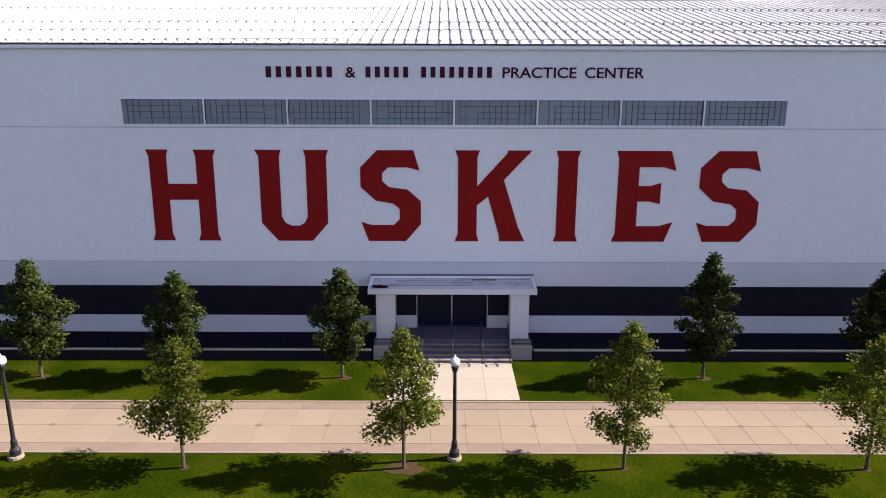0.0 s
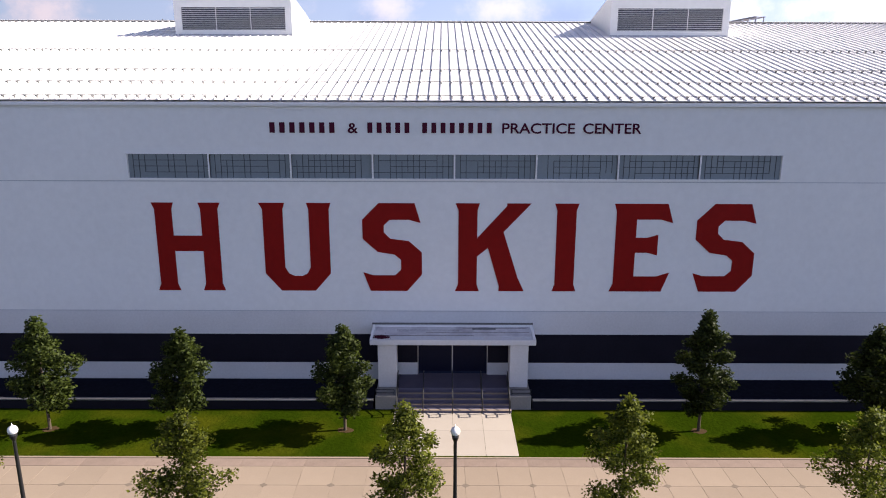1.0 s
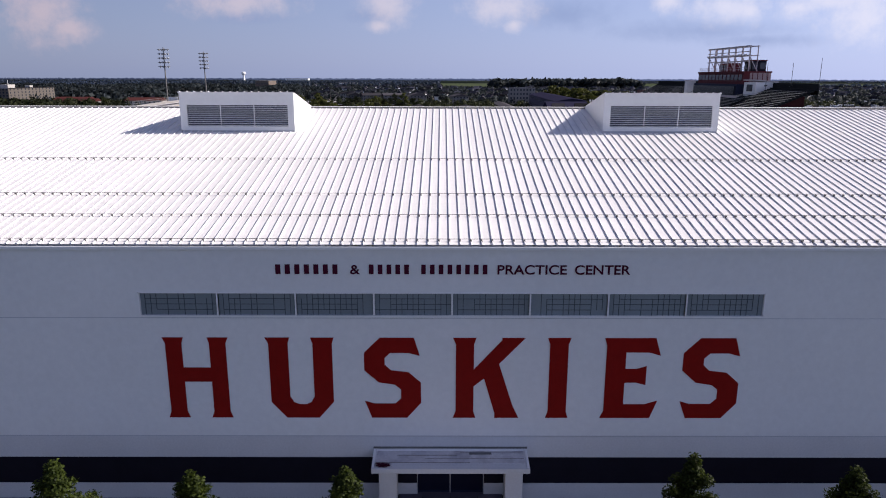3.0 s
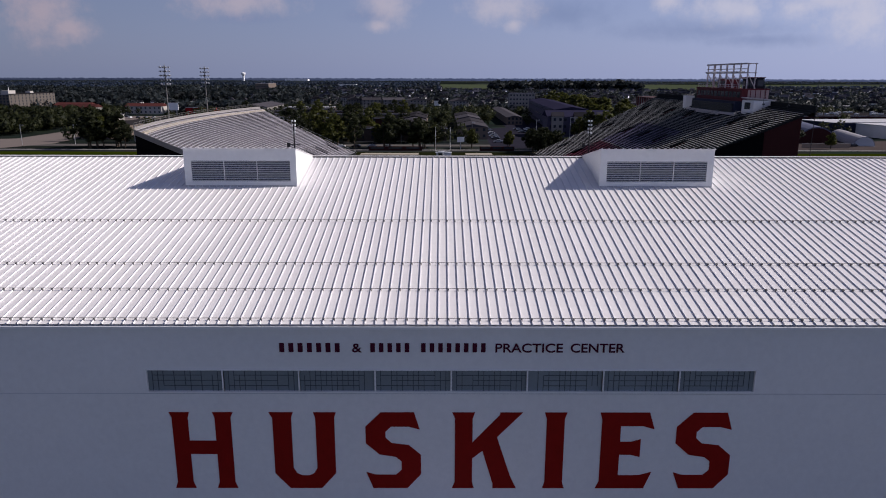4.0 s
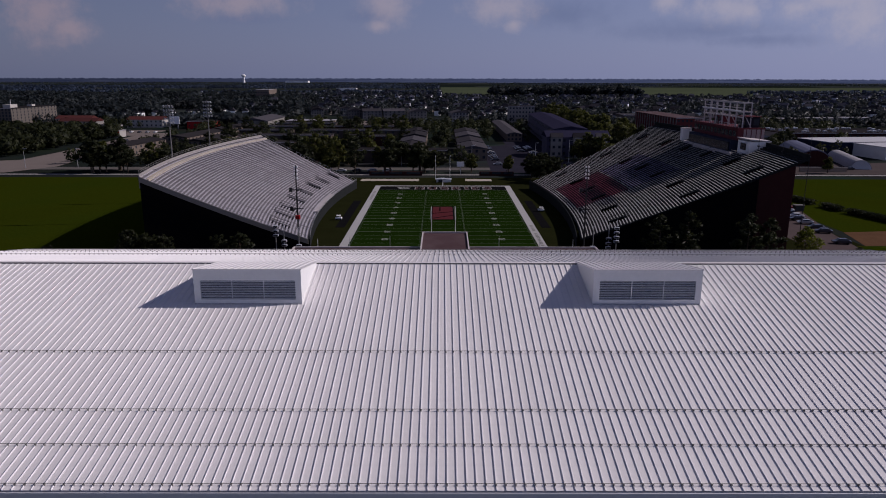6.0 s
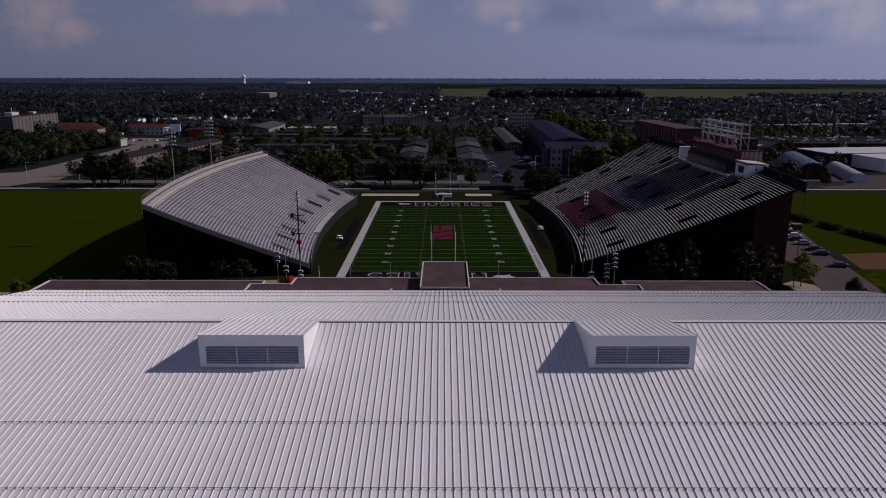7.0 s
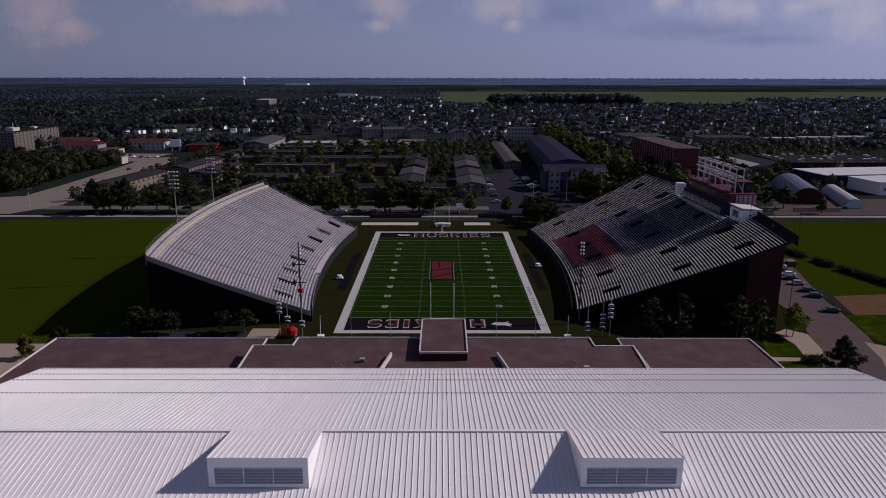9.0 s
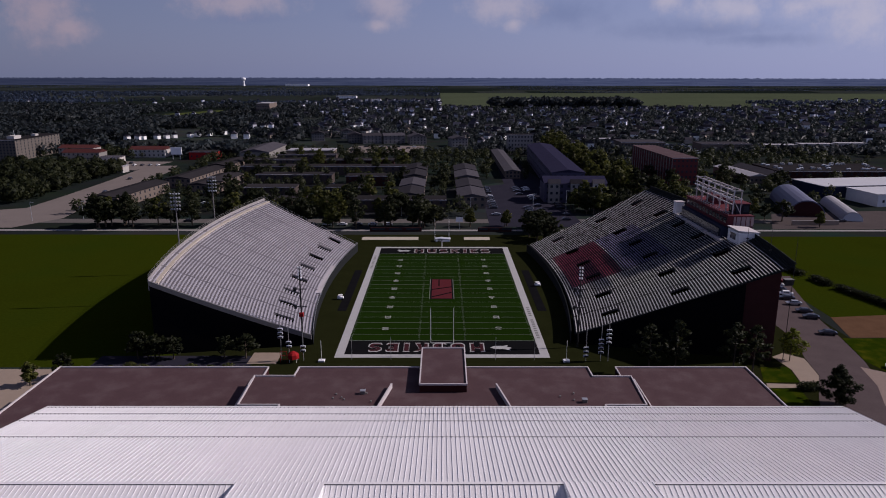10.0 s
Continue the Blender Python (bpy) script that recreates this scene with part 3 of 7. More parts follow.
def window_strip():
    """Eight translucent panels in white frames, each with an uneven grid of thin bars."""
    rng = random.Random(5)
    x0, x1, z0, z1 = -18.0, 18.15, 12.94, 14.38
    w = (x1 - x0) / 8
    for i in range(8):
        a, b = x0 + i * w, x0 + (i + 1) * w
        win = new("window_unit")
        win.parent = hall
        win["label"] = "grey translucent panel window with uneven grid"
        part("pane", boxes((a + 0.05, b - 0.05, FY + 0.04, FY + 0.08, z0 + 0.04, z1 - 0.04)), M_PANE, win)
        part("frame", boxes((a, b, FY - 0.10, FY + 0.06, z1 - 0.05, z1 + 0.02), (a, b, FY - 0.12, FY + 0.06, z0 - 0.03, z0 + 0.05),
                            (a - 0.045, a + 0.045, FY - 0.10, FY + 0.06, z0 + 0.05, z1 - 0.05), (b - 0.045, b + 0.045, FY - 0.099, FY + 0.061, z0 + 0.05, z1 - 0.05)), M_WHITE, win)
        bars = []
        xs = [a + c * w / 14 for c in range(1, 14) if rng.random() < 0.86]
        for x in xs:
            lo, hi = rng.choice(((0, 4), (0, 4), (0, 4), (0, 4), (1, 4), (0, 3)))
            bars.append((x - 0.017, x + 0.017, FY + 0.015, FY + 0.045, z0 + 0.05 + lo * 0.33, z0 + 0.05 + hi * 0.33))
        for k in (1, 2, 3):
            ends = [a + 0.05] + xs + [b - 0.05]
            p, q = rng.randrange(0, 4), rng.randrange(len(ends) - 4, len(ends))
            bars.append((ends[p], ends[q], FY + 0.02, FY + 0.05, z0 + 0.05 + k * 0.33 - 0.015, z0 + 0.05 + k * 0.33 + 0.015))
        for bar in bars:
            part("grid_bar", boxes(bar), M_MUNTIN, win)


window_strip()

# wall letters, as outlines in a unit square
GLYPH = {
    "H": [[(0, 1), (.32, 1), (.29, .93), (.29, .63), (.71, .63), (.71, .93), (.68, 1), (1, 1), (.96, .93), (.96, .08), (1, 0), (.67, 0), (.71, .08), (.71, .455), (.29, .455), (.29, .08), (.33, 0), (0, 0), (.04, .08), (.04, .93)]],
    "U": [[(0, 1), (.36, 1), (.33, .93), (.33, .27), (.38, .2), (.46, .17), (.57, .17), (.64, .2), (.69, .27), (.69, .93), (.66, 1), (1, 1), (.97, .93), (.97, .2), (.75, 0), (.27, 0), (.05, .2), (.05, .93)]],
    "S": [[(.28, 1), (.88, 1), (.98, .78), (.78, .815), (.46, .815), (.36, .75), (.36, .67), (.47, .6), (.78, .575), (1, .445), (1, .19), (.75, 0), (.12, 0), (0, .215), (.17, .18), (.54, .18), (.645, .245), (.645, .36), (.54, .42), (.25, .45), (0, .6), (0, .815)]],
    "K": [[(0, 1), (.32, 1), (.29, .92), (.29, .61), (.68, .97), (.68, 1), (1, 1), (.64, .68), (.84, .16), (.93, 0), (.59, 0), (.59, .06), (.435, .5), (.29, .4), (.29, .08), (.32, 0), (0, 0), (.04, .08), (.04, .92)]],
    "I": [[(0, 1), (1, 1), (.9, .92), (.9, .08), (1, 0), (0, 0), (.1, .08), (.1, .92)]],
    "E": [[(.02, 1), (.9, 1), (1, .785), (.8, .825), (.4, .825), (.4, .62), (.6, .62), (.77, .655), (.77, .42), (.6, .45), (.4, .45), (.4, .175), (.78, .175), (1, .22), (.88, 0), (0, 0), (.06, .09), (.06, .91)]],
}


def wall_letters():
    for ch, x0, x1 in (("H", -16.9, -13.05), ("U", -10.9, -6.85), ("S", -5.1, -1.75), ("K", 0.15, 4.4), ("I", 5.72, 7.08), ("E", 9.0, 12.4), ("S", 13.75, 17.15)):
        pts = [(x0 + u * (x1 - x0), 6.5 + v * 5.12) for u, v in GLYPH[ch][0]]
        tagged(part("wall_letter", prism(pts, FY - 0.08, FY - 0.042), M_RED), "giant flat red block letter %s on the white wall" % ch, "sign letter", group="wall lettering")


wall_letters()


def text_mesh(name, body, size, material, m, depth=0.03, parent=None, spacing=1.0, label=""):
    cu = bpy.data.curves.new(name, "FONT")
    cu.offset = 0.012 * size
    cu.body, cu.size, cu.extrude, cu.align_x, cu.align_y, cu.space_character = body, size, depth, "CENTER", "BOTTOM_BASELINE", spacing
    ob = bpy.data.objects.new(name, cu)
    scene.collection.objects.link(ob)
    me = bpy.data.meshes.new_from_object(ob.evaluated_get(bpy.context.evaluated_depsgraph_get()))
    bpy.data.objects.remove(ob)
    return link(name, me, material, parent, label, m)


def name_sign():
    """A line of dark red raised lettering; the donors' names stand as plain bars."""
    sign = thing("name_sign", "row of small dark red raised letters under the eave", "sign", at=(0, FY - 0.06, 15.5))
    for a, b, n in ((-10.15, -6.35, 7), (-4.8, -2.28, 5), (-1.82, 2.2, 8)):
        w = (b - a) / n
        for i in range(n):
            part("letter_bar", boxes((a + (i + 0.24) * w, a + (i + 0.76) * w, -0.04, 0, 0, 0.56)), M_SIGN, sign)
    for word, a, b in (("&", -5.76, -5.2), ("PRACTICE", 2.66, 6.62), ("CENTER", 7.08, 10.25)):
        ob = text_mesh("word", word, 0.78, M_SIGN, pose((a + b) / 2, -0.02, 0, 90), 0.02, sign)
        wide = ob.dimensions.x or 1
        xs = [v.co.x for v in ob.data.vertices]
        ob.matrix_basis = pose((a + b) / 2, -0.02, 0, 90) @ Matrix.Diagonal(((b - a) / (max(xs) - min(xs)), 1, 1, 1)) @ Matrix.Translation((-(max(xs) + min(xs)) / 2, 0, 0))


name_sign()


def entrance():
    por = thing("entrance_portico", "pale precast portico with flat stained roof over steps", "portico", at=(0, 0, 0))
    for x0, x1 in ((-4.21, -3.15), (3.24, 4.28)):
        part("pillar", boxes((x0, x1, -125.25, -124.25, 1.3, 3.94), bevel=0.02), M_WALL2, por)
        part("plinth", boxes((x0 - 0.08, x1 + 0.1, -126.4, -123.6, 0.3, 1.3), bevel=0.03), M_CONC2, por)
    stained = mat("stained_precast", (0.60, 0.58, 0.59), 0.75, var=0.14, scale=0.9, fine=6, stain=(0.36, 0.34, 0.36))
    bm = boxes((-4.56, 4.6, -125.42, FY - 0.06, 3.95, 4.18))
    for v in bm.verts:
        if v.co.y > -124 and v.co.z > 4.1:
            v.co.z = 4.36
    part("roof_slab", bm, M_WALL2, por, "pale canopy slab")
    bm = boxes((-4.4, 4.44, -124.85, FY - 0.2, 4.0, 4.26))
    for v in bm.verts:
        if v.co.z > 4.1:
            v.co.z = 4.196 + 0.0857 * (v.co.y + 125.54)
    part("roof_membrane", bm, stained, por, "stained grey roofing")
    part("front_rim", boxes((-4.62, 4.66, -125.52, -125.38, 3.95, 4.27), bevel=0.02), M_WALL2, por)
    for xa, xb in ((-4.62, -4.48), (4.52, 4.66)):
        bm = boxes((xa, xb, -125.378, FY - 0.1, 3.96, 4.27))
        for v in bm.verts:
            if v.co.y > -124 and v.co.z > 4.1:
                v.co.z = 4.46
        part("side_rim", bm, M_WHITE, por)
    part("back_curb", boxes((-4.47, 4.51, FY - 0.2, FY - 0.06, 4.2, 4.46), bevel=0.02), M_WHITE, por)
    part("dark_wall_strip", boxes((-4.66, 4.7, FY - 0.13, FY - 0.062, 4.47, 4.56)), M_DKSTEEL, por, "thin dark strip along the wall above the canopy")
    for y, xa, xb in ((-124.82, -4.3, 1.2), (-124.4, -1.5, 4.4), (-124.1, -3.2, 0.4), (-123.85, 0.6, 4.3)):
        z = 4.2 + 0.0857 * (y + 125.54)
        part("roof_seam", boxes((xa, xb, y - 0.02, y + 0.02, z - 0.05, z + 0.012)), M_CONC2, por)
    part("roof_patch", boxes((1.15, 2.5, -124.02, -123.8, 4.25, 4.36)), M_DKSTEEL, por, "dark patch of wet leaves")
    rng = np.random.default_rng(4)
    n = 500
    p = np.stack([rng.normal(-4.0, 0.2, n), rng.normal(-125.08, 0.09, n), 4.235 + np.abs(rng.normal(0, 0.05, n))], 1)
    v, f = leaf_cards(rng, p, 0.05)
    heap = thing("leaf_heap", "dark red heap of fallen leaves on the canopy", "leaves", at=(0, 0, 0))
    link("leaves", raw("leaves", v, f), M_SIGN, heap)
    st = thing("entrance_steps", "grey concrete steps with broad landing before the doors", "steps")
    part("landing", boxes((-3.15, 3.24, -125.35, -122.5, 0.3, 1.3)), M_STEP, st)
    for i in range(4):
        part("step", boxes((-3.2, 3.26, -125.35 - 0.37 * (i + 1), -125.35 - 0.37 * i + 0.01, 0.3, 1.3 - 0.16 * (i + 1)), bevel=0.012), M_STEP, st)
        part("nosing", boxes((-3.18, 3.24, -125.365 - 0.37 * (i + 1), -125.35 - 0.37 * (i + 1) + 0.12, 1.3 - 0.16 * (i + 1) - 0.03, 1.3 - 0.16 * (i + 1) + 0.008)), M_CONC, st, "pale step nosing")
    for x in (-3.08, -1.62, 0.0, 1.62, 3.12):
        rail = thing("handrail", "black metal handrail down the entrance steps", "handrail", group="entrance handrails", at=(x, 0, 0))
        for y, z in ((-125.3, 1.3), (-126.95, 0.5)):
            part("post", tube(bmesh.new(), (0, y, z - 0.02), (0, y, z + 0.92), 0.03), M_BLACK, rail)
        for dz in (0.92, 0.5):
            bm = bmesh.new()
            tube(bm, (0, -125.05, 1.3 + dz), (0, -125.3, 1.3 + dz), 0.03)
            tube(bm, (0, -125.3, 1.3 + dz), (0, -126.95, 0.5 + dz), 0.03)
            tube(bm, (0, -126.95, 0.5 + dz), (0, -127.25, 0.5 + dz), 0.03)
            part("rail", bm, M_BLACK, rail)
        part("end_post", tube(bmesh.new(), (0, -127.25, 0.98), (0, -127.25, 1.42), 0.03), M_BLACK, rail)
    for x0, x1 in ((-4.25, -3.25), (3.3, 4.35)):
        g = thing("side_guard_rail", "black double guard rail beside the steps", "guard rail", group="side guard rails")
        for z in (1.55, 1.85, 2.05):
            part("bar", tube(bmesh.new(), (x0, -126.2, z - 0.45), (x1, -126.2, z - 0.45), 0.028), M_BLACK, g)
        for x in (x0, x1):
            part("post", tube(bmesh.new(), (x, -126.2, 0.9), (x, -126.2, 1.62), 0.028), M_BLACK, g)
    dr = tagged(part("door_1", boxes((-2.02, 2.08, FY + 0.15, FY + 0.4, 3.45, 3.84)), M_DARKBAND), "recessed dark glazed double doors of the hall", "door", kind="structure")
    for x0, x1 in ((-2.0, -0.01), (0.05, 2.06)):
        leaf = part("door_leaf", boxes((x0, x1, FY + 0.2, FY + 0.26, 1.3, 3.45)), M_GLASSDK, dr)
        for fr in ((x0, x0 + 0.05, FY + 0.16, FY + 0.19, 1.3, 3.45), (x1 - 0.05, x1, FY + 0.16, FY + 0.19, 1.3, 3.45), (x0 + 0.05, x1 - 0.05, FY + 0.16, FY + 0.19, 3.38, 3.45), (x0 + 0.05, x1 - 0.05, FY + 0.16, FY + 0.19, 1.3, 1.42)):
            part("leaf_frame", boxes(fr), M_DARKBAND2, leaf)
    part("mullion", boxes((-0.01, 0.05, FY + 0.1, FY + 0.3, 1.3, 3.45)), M_STEEL, dr)
    part("jamb", boxes((-2.03, -1.99, FY - 0.06, FY + 0.3, 1.3, 3.45)), M_STEEL, dr)
    part("jamb", boxes((2.06, 2.1, FY - 0.06, FY + 0.3, 1.3, 3.45)), M_STEEL, dr)


entrance()


def hall_roof():
    """Standing-seam panels in rows between the snow rails on both slopes."""
    front = part("roof_deck", prism_x([(FY - 0.12, EZ - 0.12), (RY, RZ - 0.06), (RY, RZ - 0.25), (FY - 0.12, EZ - 0.3)], HX0 - 0.1, HX1 + 0.1), M_ROOF, hall)
    backd = part("roof_deck", prism_x([(RY, RZ - 0.06), (BY + 0.12, EZ - 0.12), (BY + 0.12, EZ - 0.3), (RY, RZ - 0.25)], HX0 - 0.1, HX1 + 0.1), M_ROOF, hall)
    rows = [(FY - 0.16, -119.68), (-119.68, -116.12), (-116.12, -108.89), (-108.89, RY)]
    pitch = 0.61
    n = int((HX1 - HX0) / pitch)
    for side, deck in ((0, front), (1, backd)):
        verts, faces = [], []
        for r, (ya, yb) in enumerate(rows):
            ln = yb - ya
            lift = 0.012 * (3 - r)

            def piece():
                v, f = [], []
                za, zb = 0.0, ln * SLOPE
                for xa, xb, h0, h1 in ((-pitch / 2 + 0.004, pitch / 2 - 0.004, 0.0, 0.025), (pitch / 2 - 0.018, pitch / 2 + 0.018, 0.026, 0.1)):
                    k = len(v)
                    v += [(x, y, z + h) for h in (h0, h1) for y, z in ((0, za), (ln, zb)) for x in (xa, xb)]
                    f += [tuple(k + i for i in q) for q in ((0, 2, 3, 1), (4, 5, 7, 6), (0, 1, 5, 4), (2, 6, 7, 3), (0, 4, 6, 2), (1, 3, 7, 5))]
                return v, f
            pv, pf = piece()
            if side == 0:
                me = raw("roof_panel", pv, pf)
                me.materials.append(M_ROOF)
                me.materials.append(M_RIB)
                me.polygons.foreach_set("material_index", np.repeat((0, 1), 6).astype(np.int32))
            for i in range(n + 1):
                x = HX0 + pitch * (i + 0.5)
                base = Vector((x, ya, EZ - 0.12 + (ya - FY + 0.12) * SLOPE + 0.07 + lift))
                # the panels over the letters are pieces of their own
                if side == 0 and r in (0, 1) and abs(x) < 44:
                    link("roof_panel", me, M_ROOF, deck, m=Matrix.Translation(base))
                    continue
                k = len(verts)
                for p in pv:
                    q = Vector(p) + base
                    verts.append((q.x, q.y if side == 0 else 2 * RY - q.y, q.z))
                faces += [tuple(k + j for j in (fc if side == 0 else fc[::-1])) for fc in pf]
        me = raw("roof_panelling", verts, faces)
        me.materials.append(M_ROOF)
        me.materials.append(M_RIB)
        me.polygons.foreach_set("material_index", np.tile(np.repeat((0, 1), 6), len(faces) // 12).astype(np.int32))
        ob = link("roof_panelling", me, M_ROOF, deck)
        ob["kind"] = "stuff"
    part("ridge_cap", prism_x([(RY - 0.24, RZ + 0.10), (RY, RZ + 0.14), (RY + 0.24, RZ + 0.10), (RY, RZ + 0.06)], HX0 - 0.1, HX1 + 0.1), M_ROOF, hall)
    # added dark strips draw the shadow line below the overhanging cap
    for y in (RY - 0.215, RY + 0.215):
        part("ridge_shadow_strip", boxes((HX0 - 0.08, HX1 + 0.08, y - 0.02, y + 0.02, RZ - 0.06, RZ + 0.096)), M_DKSTEEL, hall, "dark strip drawing the shadow under the ridge cap")
    # snow rails: a bar on clamps over every rib
    for y in (-123.2, -119.68, -116.12, -108.89):
        for s in (0, 1):
            z = EZ + (y - FY) * SLOPE + 0.16
            yy = y if s == 0 else 2 * RY - y
            rows_ = [(HX0, HX1, yy - 0.014, yy + 0.014, z + 0.02, z + 0.048)]
            rows_ += [(HX0 + pitch * (i + 1) - 0.05, HX0 + pitch * (i + 1) + 0.05, yy - 0.06, yy + 0.06, z - 0.14, z - 0.001) for i in range(n)]
            part("snow_rail", boxes(*rows_), M_DKSTEEL, hall, "thin metal snow rail")
    part("gutter", boxes((HX0 - 0.1, HX1 + 0.1, FY - 0.24, FY - 0.06, EZ - 0.3, EZ - 0.13)), M_WHITE, hall)
    part("gutter", boxes((HX0 - 0.1, HX1 + 0.1, BY + 0.02, BY + 0.2, EZ - 0.3, EZ - 0.13)), M_WHITE, hall)


def prism_x(points, x0, x1):
    """Outline (y, z) extruded along x."""
    bm = bmesh.new()
    a = [bm.verts.new((x0, y, z)) for y, z in points]
    b = [bm.verts.new((x1, y, z)) for y, z in points]
    n = len(points)
    bm.faces.new(a)
    bm.faces.new(b[::-1])
    for i in range(n):
        bm.faces.new((a[i], b[i], b[(i + 1) % n], a[(i + 1) % n]))
    bmesh.ops.recalc_face_normals(bm, faces=bm.faces)
    return bm


hall_roof()


def roof_monitor(x0, x1):
    """A wedge-shaped louvred monitor whose top carries on the far slope."""
    y0, zt, zb = -101.2, 25.14, RZ + (-101.2 - RY) * SLOPE
    mon = thing("roof_monitor", "white wedge-shaped roof monitor with grey louvres", "roof vent", group="roof monitors")
    side = [(y0, zb - 0.1), (y0, zt - 0.06), (RY + 0.1, RZ + 0.1), (RY + 0.1, RZ - 0.2)]
    part("side_wall", prism_x(side, x0, x0 + 0.15), M_WALL, mon)
    part("side_wall", prism_x(side, x1 - 0.15, x1), M_WALL, mon)
    lx0, lx1, lz0, lz1 = x0 + 0.6, x1 - 0.55, 22.27, 24.06
    part("front_wall", boxes((x0 + 0.15, x1 - 0.15, y0, y0 + 0.15, zb - 0.05, lz0), (x0 + 0.15, x1 - 0.15, y0, y0 + 0.15, lz1, zt - 0.07),
                             (x0 + 0.15, lx0, y0, y0 + 0.15, lz0, lz1), (lx1, x1 - 0.15, y0, y0 + 0.15, lz0, lz1)), M_WALL, mon)
    part("louver_backing", boxes((lx0, lx1, y0 + 0.16, y0 + 0.2, lz0, lz1)), M_LDARK, mon)
    nsl = 11
    for i in range(nsl):
        z = lz0 + (lz1 - lz0) * (i + 0.5) / nsl
        bm = prism_x([(y0 + 0.0, z - 0.035), (y0 + 0.02, z - 0.045), (y0 + 0.12, z + 0.005), (y0 + 0.10, z + 0.015)], lx0, lx1)
        part("slat", bm, M_WALL, mon)
    for k in (1, 2):
        x = lx0 + (lx1 - lx0) * k / 3
        part("louver_post", boxes((x - 0.04, x + 0.04, y0 - 0.02, y0 + 0.008, lz0, lz1)), M_WHITE, mon)
    part("sill", boxes((x0 + 0.02, x1 - 0.02, y0 - 0.06, y0 - 0.003, zb - 0.08, zb + 0.1)), M_STEEL, mon)
    part("top", prism_x([(y0 - 0.12, zt + 0.02), (RY + 0.1, RZ + 0.13), (RY + 0.1, RZ + 0.08), (y0 - 0.12, zt - 0.05)], x0 - 0.06, x1 + 0.06), M_ROOF, mon)
    ln = RY - y0
    bm = bmesh.new()
    k = int((x1 - x0) / 0.61)
    for i in range(k + 1):
        x = x0 + 0.1 + 0.61 * i
        b2 = [(y0 - 0.1, zt + 0.02), (RY + 0.1, RZ + 0.13), (RY + 0.1, RZ + 0.2), (y0 - 0.1, zt + 0.09)]
        a = [bm.verts.new((x - 0.03, y, z)) for y, z in b2]
        b = [bm.verts.new((x + 0.03, y, z)) for y, z in b2]
        bm.faces.new(a)
        bm.faces.new(b[::-1])
        for j in range(4):
            bm.faces.new((a[j], b[j], b[(j + 1) % 4], a[(j + 1) % 4]))
    bmesh.ops.recalc_face_normals(bm, faces=bm.faces)
    part("top_ribs", bm, M_RIB, mon)


roof_monitor(-22.93, -13.18)
roof_monitor(13.32, 23.2)


# ---- promenade trees and lamps ----
def make_tree(name, label, h, rad, clear, leaves, lsize, seed, mat_, trunk_r, group, cone=0.6, kind_label="tree"):
    """Trunk with limbs under an uneven, gappy crown of single leaves."""
    rng = np.random.default_rng(seed)
    root = thing(name, label, kind_label, group)
    bm = bmesh.new()
    tube(bm, (0, 0, -0.05), (0, 0, h * 0.45), trunk_r, trunk_r * 0.7, 8)
    tube(bm, (0, 0, h * 0.45), (rng.normal() * 0.08, rng.normal() * 0.08, h * 0.93), trunk_r * 0.7, trunk_r * 0.15, 6)
    cents, rads = [], []
    nl = 26 if leaves > 1500 else 14
    for i in range(nl):
        f = (i + 0.5) / nl
        z0 = clear + (h * 0.97 - clear) * f * 0.92
        reach = rad * ((1 - f) ** cone) * rng.uniform(0.5, 1.2) * min(1.0, 0.62 + 2.0 * f)
        a = i * 2.4 + rng.uniform(-0.4, 0.4)
        z1 = z0 + reach * rng.uniform(0.25, 0.7)
        tip = np.array((reach * math.cos(a), reach * math.sin(a), min(z1, h)))
        tube(bm, (0, 0, z0), tip, max(0.012, trunk_r * 0.3 * (1 - f)), 0.008, 5)
        for g, s in ((0.55, 0.75), (0.95, 0.6)):
            cents.append(np.array((0, 0, z0)) * (1 - g) + tip * g)
            rads.append(rad * (0.28 - 0.12 * f) * s * rng.uniform(0.6, 1.35) + 0.1)
    cents.append(np.array((0, 0, h * 0.95)))
    rads.append(rad * 0.16)
    part("trunk", bm, M_BARK, root)
    cents, rads = np.array(cents), np.array(rads)
    pick = rng.choice(len(cents), leaves, p=rads ** 2 / (rads ** 2).sum())
    d = rng.normal(size=(leaves, 3))
    d /= np.linalg.norm(d, axis=1)[:, None]
    p = cents[pick] + d * rads[pick][:, None] * rng.uniform(0.3, 1.15, (leaves, 1)) * np.array((1.15, 1.15, 0.95))
    v, f = leaf_cards(rng, p, lsize)
    axis = np.stack([np.zeros(leaves), np.zeros(leaves), np.clip(p[:, 2], clear + 0.25 * (h - clear), clear + 0.7 * (h - clear))], 1)
    foliage("crown", v, d * 0.6 * rad + (p - axis), mat_, root, 0.4)
    return root


def lawn_ring(x, y, r, seed):
    rng = random.Random(seed)
    pts = [(x + r * rng.uniform(0.75, 1.15) * math.cos(a) * 1.3, y + r * rng.uniform(0.75, 1.15) * math.sin(a)) for a in (2 * math.pi * i / 14 for i in range(14))]
    tagged(part("mulch_ring", slab(pts, 0.45, 0.511), M_SOIL), "ring of bare brown soil under a young tree", "soil", kind="structure")


